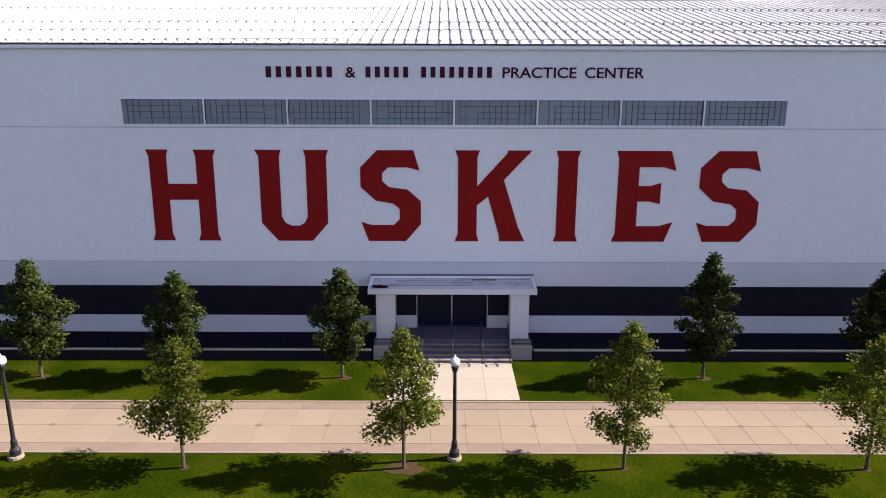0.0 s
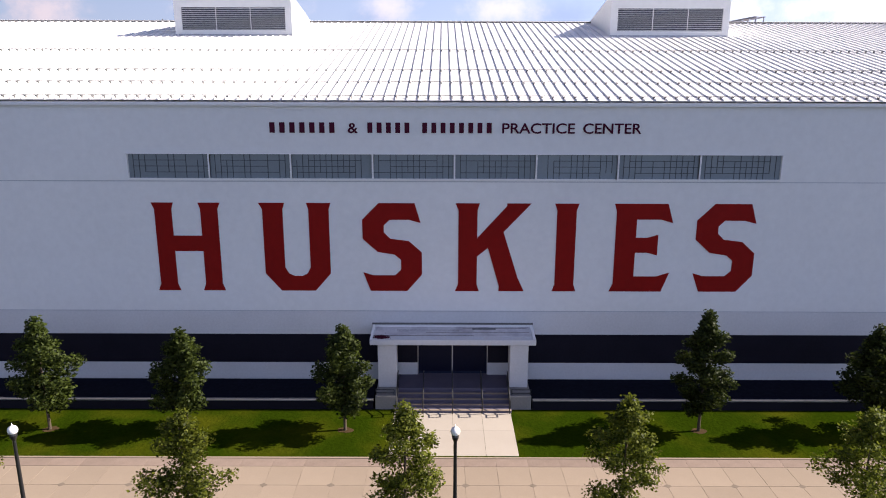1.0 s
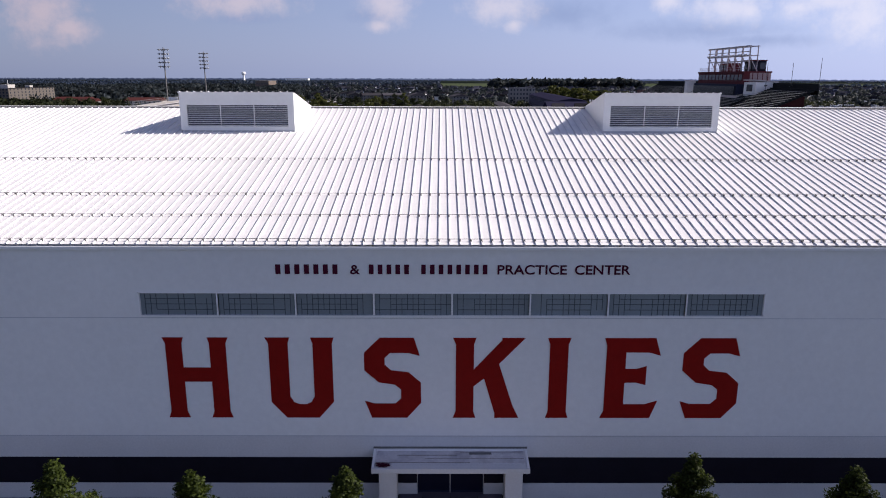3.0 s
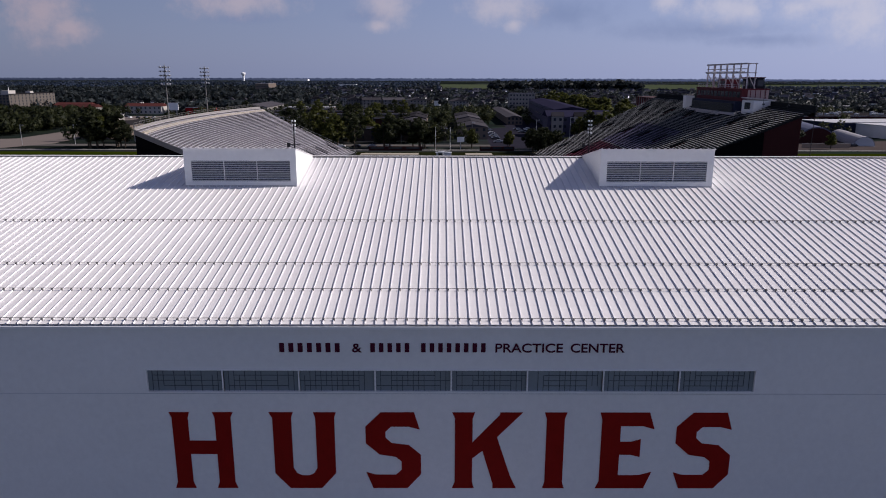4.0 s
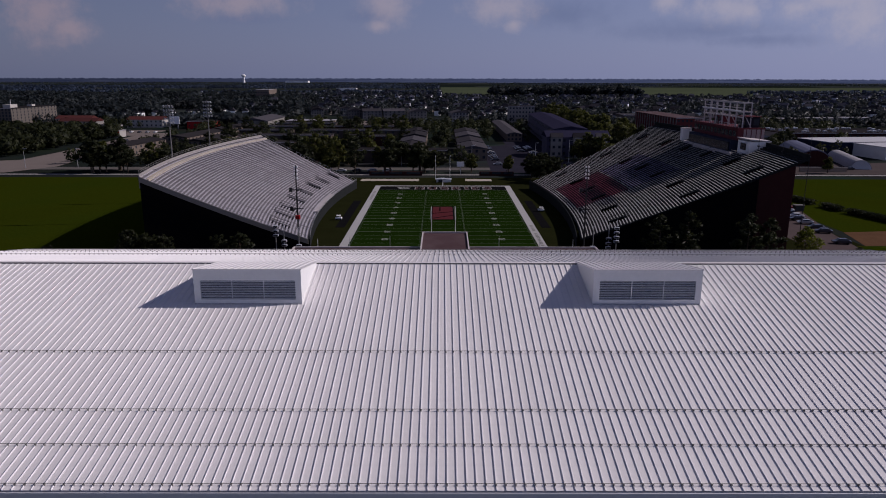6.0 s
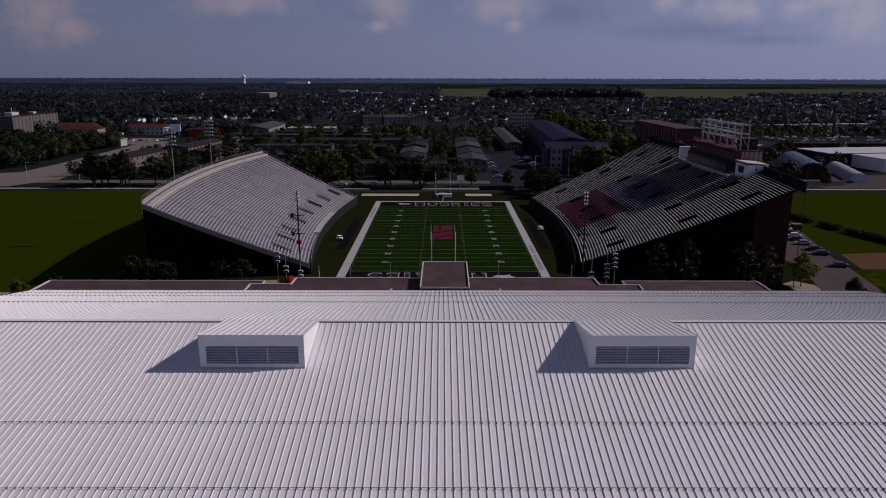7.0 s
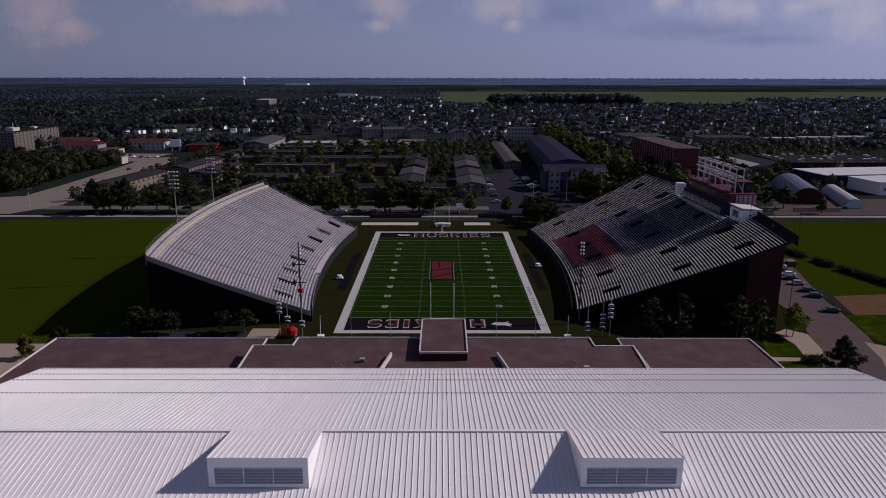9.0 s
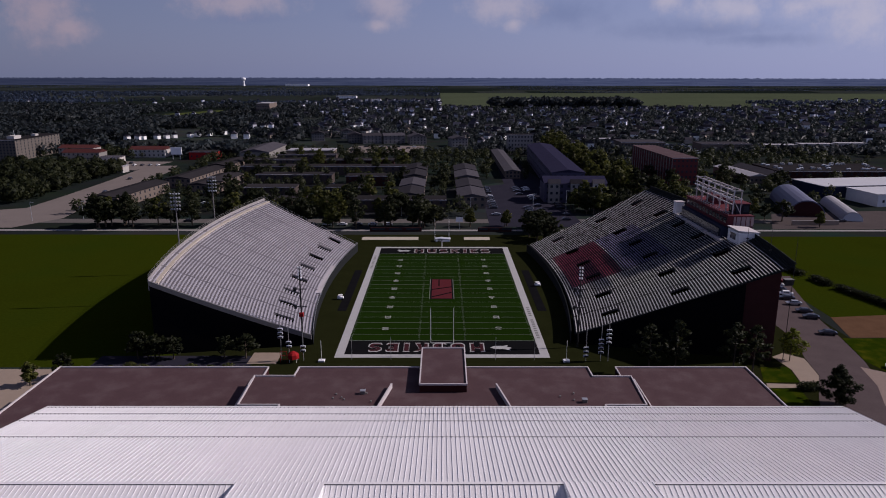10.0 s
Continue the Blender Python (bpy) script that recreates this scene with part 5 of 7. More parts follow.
def press_box():
    pb = thing("press_box", "dark red press box on the stand with open white sign frame", "press box", at=(1.1, -0.8, 0))
    part("lower_storey", boxes((80.5, 89.5, 37.5, 71.5, 19.0, 24.6)), M_DARKBAND2, pb)
    part("window_band", boxes((80.1, 80.45, 38.5, 70.5, 21.6, 24.0)), M_WIN, pb)
    part("upper_storey", boxes((82.0, 89.5, 37.0, 72.0, 24.6, 28.0), bevel=0.05), M_PRESS, pb, "dark red cladding")
    for i in range(12):
        y = 38.2 + i * 2.8
        part("window", boxes((81.93, 81.99, y, y + 2.2, 25.6, 27.2)), M_WIN, pb)
    part("front_ledge", boxes((79.3, 80.05, 34.5, 73.5, 20.4, 21.5)), M_PARAPET, pb)
    part("roof_room", boxes((85.0, 89.0, 39.5, 44.5, 28.0, 31.0)), M_DARKBAND, pb, "dark rooftop camera room")
    part("room_roof", boxes((84.6, 89.2, 39.2, 44.8, 31.0, 31.2)), M_PRESS, pb)
    part("roof_room", boxes((85.0, 89.0, 56.0, 63.0, 28.0, 30.6)), M_PRESS, pb)
    rail = bmesh.new()
    for i in range(18):
        y = 37.2 + i * 2.0
        tube(rail, (82.1, y, 28.0), (82.1, y, 29.1), 0.05, sides=5)
    for z in (28.55, 29.1):
        tube(rail, (82.1, 37.2, z), (82.1, 71.8, z), 0.05, sides=5)
    part("roof_rail", rail, M_STEEL, pb)
    # open sign truss: two rows of posts, long beams, ties and a row of small lamps
    for y in (39.5, 44.5, 49.5, 54.5, 59.5, 64.5, 69.3):
        f = part("frame_post", boxes((83.95, 84.25, y - 0.16, y + 0.16, 28.0, 35.1)), M_PARAPET, pb)
        part("tie", boxes((84.25, 86.2, y - 0.1, y + 0.1, 34.8, 35.0)), M_PARAPET, f)
        part("tie", boxes((84.25, 86.2, y - 0.1, y + 0.1, 32.3, 32.5)), M_PARAPET, f)
        part("brace", tube(bmesh.new(), (86.6, y, 28.0), (84.2, y, 32.0), 0.12, sides=6), M_PARAPET, f)
        part("rear_post", boxes((86.2, 86.42, y - 0.12, y + 0.12, 28.0, 35.1)), M_PARAPET, f)
    for z, w in ((30.9, 0.14), (32.4, 0.2), (33.5, 0.1), (34.9, 0.22)):
        part("frame_beam", boxes((83.62, 83.9, 39.2, 69.6, z - w, z + w)), M_PARAPET, pb)
        if w > 0.12:
            part("frame_beam", boxes((86.43, 86.62, 39.2, 69.6, z - 0.11, z + 0.11)), M_PARAPET, pb)
    for i in range(14):
        y = 40.4 + 2.15 * i
        part("sign_lamp", boxes((82.9, 83.6, y - 0.16, y + 0.16, 32.5, 32.85), bevel=0.04), M_WHITE, pb)
    part("end_panel", boxes((83.6, 89.4, 36.86, 36.96, 24.9, 27.7)), M_PINKWALL, pb, "pale pink end wall")
    for k in range(4):
        part("end_rib", boxes((84.2 + 1.4 * k, 84.4 + 1.4 * k, 36.78, 36.855, 24.9, 27.7)), M_PRESS, pb)
    part("red_band", boxes((81.78, 81.98, 36.7, 72.2, 27.6, 28.1), (81.985, 89.6, 36.68, 36.855, 27.72, 28.1)), M_PRESS, pb, "thin red roof edge")
    for x0, x1, y in ((85.1, 86.6, 39.44), (87.2, 88.8, 39.44)):
        part("room_window", boxes((x0, x1, y, y + 0.055, 28.7, 30.4)), M_WIN, pb)
    for y0, y1 in ((40.0, 41.8), (42.4, 44.2), (56.6, 59.0), (59.8, 62.4)):
        part("room_window", boxes((84.94, 84.995, y0, y1, 28.7, 30.2)), M_WIN, pb)
    b = thing("camera_booth", "white boxy booth at the end of the press box", "booth")
    part("wall", boxes((82.0, 87.6, 25.5, 33.0, 20.5, 25.2), bevel=0.05), M_WHITE, b)
    part("roof", prism([(81.8, 25.6), (81.8, 25.9), (87.8, 25.4), (87.8, 25.1)], 25.3, 33.2), M_PARAPET, b)
    part("window", boxes((81.9, 81.99, 27.5, 31.0, 22.8, 24.6)), M_WIN, b)
    b2 = thing("camera_booth", "white boxy booth at the end of the press box", "booth")
    part("wall", boxes((80.6, 83.4, 74.0, 76.6, 20.5, 25.2), bevel=0.05), M_WHITE, b2)
    part("roof", boxes((80.5, 83.5, 73.9, 76.7, 25.2, 25.4)), M_PARAPET, b2)


press_box()


def light_tower(x, y, h, rows, cols, label, mat_=None, face=1):
    t = thing("light_tower", label, "light tower", group="stadium light towers", at=(x, y, 0))
    part("pole", lathe(bmesh.new(), [(0.28, 0), (0.22, h * 0.5), (0.13, h)], 10), mat_ or M_DKSTEEL, t)
    for r in range(rows):
        z = h - 0.6 - r * 1.15
        arm = part("cross_arm", boxes((-cols * 0.42, cols * 0.42, -0.25 * face - 0.08, -0.25 * face + 0.08, z - 0.07, z + 0.07)), mat_ or M_DKSTEEL, t)
        for c in range(cols):
            xx = (c - (cols - 1) / 2) * 0.8
            bm = bmesh.new()
            tube(bm, (xx, -0.25 * face, z + 0.15), (xx, -0.25 * face + 0.4, z - 0.1), 0.18, 0.28, 8)
            part("floodlight", bm, M_LOUVER, arm)


light_tower(-78.6, 40.5, 34.2, 5, 4, "tall steel light tower behind the silver stand")
light_tower(-78.6, 74.3, 34.2, 5, 4, "tall steel light tower behind the silver stand")


def speaker_pole(x, y, h, white):
    t = thing("speaker_pole", "dark pole with clustered lamps and loudspeakers by the stand", "pole", group="field corner poles", at=(x, y, 0))
    part("pole", lathe(bmesh.new(), [(0.22, 0), (0.2, h * 0.6), (0.12, h)], 8), M_BLACK, t)
    for i in range(4):
        z = h - 0.3 - i * 0.9
        part("lamp_head", boxes((-0.5 + 0.1 * (i % 2), -0.14, -0.25, 0.25, z - 0.25, z + 0.2), bevel=0.05), M_WHITE if white else M_STEEL, t)
        part("lamp_head", boxes((0.14, 0.5, -0.25, 0.25, z - 0.3, z + 0.15), bevel=0.05), M_WHITE if white else M_STEEL, t)
    for z in (h * 0.72, h * 0.5):
        part("bracket", boxes((-1.5, 1.5, -0.12, 0.12, z - 0.1, z + 0.1)), M_BLACK, t)
        part("loudspeaker", boxes((-1.7, -1.0, -0.4, 0.4, z - 0.5, z + 0.5), bevel=0.05), M_BLACK, t)


speaker_pole(-35.7, 5.6, 21.2, True)
part("red_box", boxes((-0.55, 0.55, -0.5, 0.4, 8.0, 9.0), bevel=0.06), M_SIGNRED, bpy.data.objects["speaker_pole"])
speaker_pole(34.6, 4.8, 21.4, True)


def field_clutter():
    # thin light poles with stacked heads at the near ends of the stands
    for x, h, low, count in ((-39.0, 9.4, 1.2, 3), (-37.1, 9.0, 4.2, 2), (-33.7, 8.1, 4.4, 2), (34.9, 8.4, 5.0, 3), (38.5, 9.4, 4.0, 4), (40.3, 9.9, 2.0, 4)):
        n = thing("field_light_pole", "thin pale pole with stacked box lamps by the stand corner", "light pole", "corner light poles", (x, -4, 0))
        part("pole", tube(bmesh.new(), (0, 0, 0), (0, 0, h), 0.1, 0.07, 7), M_STEEL, n)
        for i in range(count):
            z = h - low - 1.05 * i
            part("lamp_head", boxes((-0.62, 0.62, -0.3, 0.25, z - 0.3, z + 0.25), bevel=0.07), M_LOUVER, n)
            part("lamp_glass", boxes((-0.5, 0.5, -0.36, -0.31, z - 0.2, z + 0.15)), M_BLACK, n)
    sheet("corner_terrace", [(-47.0, -6), (-40.0, -6), (-40.0, 1.0), (-47.0, 1.0)], 0.06, M_CONC, "cream concrete terrace by the stand corner", "pavement")
    c = thing("red_canopy", "bright red canvas tent by the stand corner", "tent", at=(-36.0, -4.6, 0))
    bm = lathe(bmesh.new(), [(1.4, 1.0), (1.35, 2.0), (0.95, 2.4), (0.4, 2.7), (0.06, 2.8)], 8)
    part("cover", bm, M_SIGNRED, c)
    for px in (-0.85, 0.85):
        for py in (-0.85, 0.85):
            part("leg", tube(bmesh.new(), (px, py, 0), (px, py, 1.9), 0.05, sides=6), M_WHITE, c)
    f = thing("red_barrier", "low red tube barrier between the light poles", "barrier", at=(-37.6, -5.4, 0))
    for z in (0.9, 1.9, 2.9):
        part("rail", tube(bmesh.new(), (-1.4, 0, z), (0.2, 0, z), 0.06, sides=6), M_SIGNRED, f)
    for px in (-1.4, 0.2):
        part("post", tube(bmesh.new(), (px, 0, 0), (px, 0, 3.0), 0.06, sides=6), M_SIGNRED, f)
    for x in (-29.25, 30.13):
        n = thing("flag_pole", "thin white pole behind the end line", "pole", group="end line poles", at=(x, -4.45, 0))
        part("pole", tube(bmesh.new(), (0, 0, 0), (0, 0, 5.4), 0.07, 0.05, 6), M_WHITE, n)
        part("foot", boxes((-0.8, 0.8, -0.6, 0.6, 0, 0.5), bevel=0.08), M_WHITE, n)
    for x in (-22, -12.5, 13.0, 22.5):
        n = thing("net_pole", "thin grey net pole behind the end line", "pole", group="net poles", at=(x, -3.6, 0))
        part("pole", tube(bmesh.new(), (0, 0, 0), (0, 0, 6.0), 0.05, 0.04, 6), M_STEEL, n)
    for x, y in ((-31.5, 44.0), (31.5, 58.0)):
        b = thing("sideline_cart", "small white cart at the edge of the field", "cart", group="sideline carts", at=(x, y, 0))
        b.matrix_basis = pose(x, y, 0) @ Matrix.Diagonal((0.75, 0.75, 0.75, 1))
        part("body", boxes((-1.3, 1.3, -0.8, 0.8, 0.35, 1.1), bevel=0.1), M_WHITE, b)
        part("roof", boxes((-0.9, 0.9, -0.8, 0.8, 1.75, 1.85)), M_WHITE, b)
        for px in (-0.85, 0.85):
            for py in (-0.7, 0.7):
                part("post", tube(bmesh.new(), (px, py, 1.1), (px, py, 1.76), 0.04, sides=5), M_BLACK, b)
                part("wheel", tube(bmesh.new(), (px, py - 0.1, 0.3), (px, py + 0.1, 0.3), 0.3, sides=10), M_TYRE, b)
    for s in (-1, 1):
        part_ = part("team_area", boxes((s * 29.6 - 1.3, s * 29.6 + 1.3, 33.0, 77.0, -0.05, 0.03)), M_ENDZONE)
        tagged(part_, "dark rubber team strip along the sideline", "ground", kind="structure")
    # far end: long cream walls, a white shelter, dark boards and a small sign
    for x0, x1 in ((-34.0, -10.0), (9.4, 20.4)):
        sheet("end_walk", rect(x0, x1, 124.2, 129.6), 0.05, M_CREAM, "pale cream walk beyond the far end zone", "path")
    b = thing("far_shelter", "small white equipment shelter beyond the end zone", "shelter", at=(0, 122.0, 0))
    part("wall", boxes((-2.6, 3.4, -1.2, 1.2, 0, 1.2), bevel=0.05), M_WHITE, b)
    part("roof", prism([(-3.0, 1.2), (-0.6, 1.5), (3.7, 1.2)], -1.5, 1.5), M_LOUVER, b)
    part("opening", boxes((-1.8, 0.2, -1.26, -1.205, 0, 1.0)), M_WIN, b)
    for x0, x1 in ((-32.0, -9.0), (16.0, 31.0)):
        s = thing("board_wall", "long low dark brick wall with boards", "wall", group="far end boards", at=(0, 140.5, 0))
        part("wall", boxes((x0, x1, -0.3, 0.3, 0, 1.8)), M_BRICK, s)
        for k in range(3):
            a = x0 + (x1 - x0) * (k + 0.12) / 3
            part("board", boxes((a, a + (x1 - x0) * 0.25, -0.38, -0.31, 0.7, 1.6)), M_WIN, s)
    s = thing("park_sign", "small white sign on a single post", "sign", at=(7.9, 146.6, 0))
    part("post", boxes((-0.15, 0.15, -0.15, 0.15, 0, 5.0)), M_STEEL, s)
    part("board", boxes((-1.6, 1.6, -0.3, -0.16, 3.2, 5.4)), M_WHITE, s)


field_clutter()


# ---- roads and car park ----
sheet("cross_road", rect(-420, 420, 159, 168), 0.0, mat("grey_road", (0.11, 0.10, 0.095), 0.9, var=0.12, scale=0.1, fine=2), "pale worn concrete road beyond the stadium", "road")
sheet("foot_path", rect(-420, 420, 141.5, 144.5), 0.01, M_CONC2, "narrow pale footpath along the lawns", "path")
sheet("west_road", [(-300, 148), (-196, 148), (-184, 170), (-188, 205), (-191.6, 233), (-194, 290), (-196, 339), (-203, 372), (-224, 372), (-223, 351), (-219, 290), (-217, 233), (-217, 196), (-235, 188), (-300, 188)], 0.02, M_ROADPALE, "wide pale concrete avenue leaving the town", "road")
sheet("car_park", [(22, 150), (66, 150), (66, 290), (58, 440), (44, 440), (40, 280), (24, 268)], 0.01, M_ASPH, "dark asphalt car park between apartment blocks", "car park")
sheet("east_drive", [(106.7, 50), (112, 70), (121, 70), (115.9, 59.3), (111.6, 41.4), (107.8, 26.1), (105.6, 10.7), (102.8, -4.3), (98.2, -19.9), (92, -40), (84, -70), (62, -70), (75.4, -37.7), (81.2, -24.1), (87.4, -12.5), (89.2, -2.5), (92.9, 10.7), (93, 21.4)], 0.015, mat("pink_grey_asphalt", (0.088, 0.068, 0.068), 0.9, var=0.15, scale=0.2, fine=3), "pinkish worn drive with parked cars beside the stand", "road")
sheet("east_walk", [(81.6, -1.5), (85.3, 1), (89.0, -2.6), (87.3, -12.5), (84.6, -17.6), (81.0, -17.8), (82.6, -9.3)], 0.02, M_CONC, "pale concrete walk beside the drive", "path")
sheet("cross_walk", [(72.5, -19.1), (79.7, -19.1), (80.7, -17.2), (73.2, -16.7)], 0.02, M_CONC, "short pale walk between two small lawns", "path")
sheet("corner_pavement", [(99.8, -7.6), (104, -10.8), (112, -24), (93.2, -27.9), (97.6, -18)], 0.02, M_PAVER, "pinkish paved corner beside the drive", "pavement")
sheet("drive_verge", [(105.9, 11.0), (117.8, 11.2), (124, -6), (104.3, -10.2), (103.1, -4.3)], 0.015, M_LAWN, "green verge between the drive and bare dirt", "lawn")
sheet("shade_car_park", rect(-84, -46, -13, -1), 0.012, M_ASPH, "dark asphalt parking strip behind the field house", "car park")
sheet("sand_patch", [(111.8, 27.5), (129, 29.5), (145, 30), (135, 12), (117.8, 11.6), (108.4, 11.5)], 0.02, mat("orange_brown_dirt", (0.105, 0.058, 0.034), 0.95, var=0.2, scale=0.3, fine=4), "bare brown dirt patch on the lawn", "ground")
sheet("east_verge", [(72.9, -16.2), (81, -16.2), (82.5, -7.7), (75.8, -7.7)], 0.02, M_LAWN, "small green verge beside the field house", "lawn")
sheet("east_verge", [(72.9, -27.5), (78.2, -27.5), (79.4, -19.4), (73, -19.4)], 0.02, M_LAWN, "small green verge beside the field house", "lawn")
sheet("west_plaza", rect(-120, -81, -40, -9), 0.012, M_CONC, "pale paved strip beside the field house", "pavement")
sheet("works_yard", [(150, 146), (300, 146), (310, 184), (222, 190), (166, 182)], 0.015, mat("pinkish_yard_concrete", (0.078, 0.064, 0.062), 0.9, var=0.15, scale=0.1, fine=2), "pale concrete yard before the metal sheds", "yard")
sheet("motel_forecourt", [(-335, 374), (-240, 350), (-224, 345), (-216, 398), (-330, 402)], 0.015, M_ROADPALE, "pale worn forecourt before the motels", "yard")
sheet("market_lot", rect(-88, -14, 468, 530), 0.012, M_ROADPALE, "pale worn lot between apartment houses", "car park")
sheet("crop_field", [(0, 1400), (330, 1440), (1500, 1480), (2600, 2700), (-6, 2700)], 0.05, mat("crop_green", (0.058, 0.072, 0.042), 0.95, var=0.2, scale=0.004, fine=0.05), "broad pale green crop fields beyond the town", "field")
sheet("park_lawn", [(-500, 1100), (-380, 1050), (-390, 1120), (-440, 1260)], 0.05, mat("park_green", (0.055, 0.068, 0.022), 0.95, var=0.2, scale=0.02, fine=0.3), "open green park between the trees", "lawn")


# ---- cars ----
def make_car(paint):
    c = thing("car", "parked car on the asphalt", "car", group="parked cars")
    prof = [(-2.2, 0.35), (2.2, 0.35), (2.25, 0.75), (1.3, 0.92), (0.75, 1.42), (-1.1, 1.45), (-1.75, 0.98), (-2.25, 0.9)]
    bm = bmesh.new()
    a = [bm.verts.new((-0.86 if z < 1.2 else -0.66, y, z)) for y, z in prof]
    b = [bm.verts.new((0.86 if z < 1.2 else 0.66, y, z)) for y, z in prof]
    bm.faces.new(a)
    bm.faces.new(b[::-1])
    for i in range(8):
        bm.faces.new((a[i], b[i], b[(i + 1) % 8], a[(i + 1) % 8]))
    bmesh.ops.recalc_face_normals(bm, faces=bm.faces)
    part("body", bm, paint, c)
    for y0, z0, y1, z1 in ((1.24, 0.98, 0.82, 1.38), (-1.16, 1.42, -1.68, 1.04)):
        bm = bmesh.new()
        vs = [bm.verts.new(p) for p in ((-0.72, y0, z0 + 0.02), (0.72, y0, z0 + 0.02), (0.62, y1, z1 + 0.02), (-0.62, y1, z1 + 0.02))]
        r = bmesh.ops.extrude_face_region(bm, geom=[bm.faces.new(vs)])
        bmesh.ops.translate(bm, verts=[v for v in r["geom"] if isinstance(v, bmesh.types.BMVert)], vec=(0, 0, 0.03))
        bmesh.ops.recalc_face_normals(bm, faces=bm.faces)
        part("windscreen", bm, M_WIN, c)
    for s in (-1, 1):
        bm = bmesh.new()
        vs = [bm.verts.new(p) for p in ((s * 0.835, 1.05, 1.02), (s * 0.835, -1.5, 1.02), (s * 0.70, -1.05, 1.36), (s * 0.70, 0.68, 1.36))]
        r = bmesh.ops.extrude_face_region(bm, geom=[bm.faces.new(vs)])
        bmesh.ops.translate(bm, verts=[v for v in r["geom"] if isinstance(v, bmesh.types.BMVert)], vec=(-s * 0.03, 0, 0))
        bmesh.ops.recalc_face_normals(bm, faces=bm.faces)
        part("side_window", bm, M_WIN, c)
    for x in (-0.82, 0.82):
        for y in (-1.35, 1.4):
            part("wheel", tube(bmesh.new(), (x - 0.1, y, 0.33), (x + 0.1, y, 0.33), 0.33, sides=10), M_TYRE, c)
    return c


def cars():
    rng = random.Random(11)
    paints = [mat("white_car_paint", (0.7, 0.7, 0.7), 0.25, bump=0, var=0.02), mat("dark_car_paint", (0.03, 0.03, 0.04), 0.2, bump=0, var=0.02),
              mat("silver_car_paint", (0.35, 0.36, 0.38), 0.3, metal=0.4, bump=0, var=0.02), mat("red_car_paint", (0.25, 0.02, 0.02), 0.25, bump=0, var=0.02)]
    masters = [make_car(p) for p in paints]
    for m_, lab in zip(masters, ("white", "dark", "silver", "red")):
        m_["label"] = lab + " car parked on the asphalt"
    spots = [(108.8, 48.5, 78), (107.2, 44.2, 76), (106.7, 38.8, 80), (112.5, 63, 77), (105.6, 26.6, 74), (103.5, 13.8, 78), (108.9, 53, 77), (110.5, 58, 79), (106.2, 31.8, 76), (107.5, -9.0, 60)]
    spots += [(x, y, 90 + rng.uniform(-4, 4)) for y in (460, 480, 500, 520, 540) for x in range(214, 248, 4)]
    for y in range(178, 268, 6):
        for x, a in ((27, 90), (45, 90), (51, 90), (62, 90)):
            if rng.random() < 0.6:
                spots.append((x, y, a + rng.uniform(-3, 3)))
    spots += [(-60 + 7 * i, 153, 90 + rng.uniform(-4, 4)) for i in range(6)]
    spots += [(rng.uniform(-130, -20), y, 90) for y in (208, 246, 275) for _ in range(6)]
    spots += [(-300 + 8 * i, 385, 0) for i in range(8)] + [(-236 + 6 * i, 372, 0) for i in range(4)]
    spots += [(-84 + 5.2 * i, 488 + 14 * (i % 3), 90) for i in range(13)] + [(-208, 300, 2), (-199, 245, 182), (-120, 161, 90), (60, 166, 270), (190, 162, 90)]
    spots += [(190 + 4 * i, 300 + 3 * (i % 2), 0) for i in range(14)] + [(150 + 3.5 * i, 420, 0) for i in range(10)]
    for i, (x, y, a) in enumerate(spots):
        if i < 4:
            masters[i].matrix_basis = pose(x, y, 0.02, 0, 0, a)
        else:
            copy_thing(masters[rng.choice((0, 1, 1, 1, 2))], pose(x, y, 0.02, 0, 0, a))


cars()


# ---- town buildings ----
def building(name, label, x0, x1, y0, y1, h, wall, roof, storeys=2, bays=8, gable=0.0, turn=0.0, group="", win=(1.3, 1.4), side=False):
    """Flat- or gable-roofed block, front towards the stadium, with its window openings."""
    cx, cy = (x0 + x1) / 2, (y0 + y1) / 2
    w, d = (x1 - x0) / 2, (y1 - y0) / 2
    SOLID.append((x0 - 1, x1 + 1, y0 - 1, y1 + 1))
    b = thing(name, label, "building", group, (cx, cy, 0))
    b.matrix_basis = pose(cx, cy, 0, 0, 0, turn)
    part("wall", boxes((-w, w, -d, d, -0.3, h)), wall, b)
    if gable:
        if w > d:
            part("roof", prism_x([(-d - 0.5, h), (0, h + gable), (d + 0.5, h), (0, h - 0.02)], -w - 0.4, w + 0.4), roof, b)
        else:
            part("roof", prism([(-w - 0.5, h), (0, h + gable), (w + 0.5, h), (0, h - 0.02)], -d - 0.4, d + 0.4), roof, b)
    else:
        part("roof", boxes((-w - 0.4, w + 0.4, -d - 0.4, d + 0.4, h + 0.001, h + 0.35)), roof, b)
        part("fascia", boxes((-w - 0.42, w + 0.42, -d - 0.5, -d - 0.403, h + 0.05, h + 0.42)), M_PARAPET, b)
    sh = h / storeys
    me = bpy.data.meshes.new("window")
    bm = boxes((-win[0] / 2, win[0] / 2, -0.06, 0.05, 0, win[1]))
    bm.to_mesh(me)
    bm.free()
    for s in range(storeys):
        for i in range(bays):
            x = -w + (i + 0.5) * 2 * w / bays
            link("window", me, M_WIN, b, m=Matrix.Translation((x, -d, s * sh + sh * 0.35)))
        if side:
            nb = max(2, int(2 * d / 5))
            for i in range(nb):
                y = -d + (i + 0.5) * 2 * d / nb
                for sx in (-1, 1):
                    link("window", me, M_WIN, b, m=pose(sx * w, y, s * sh + sh * 0.35, 0, 0, 90))
    return b


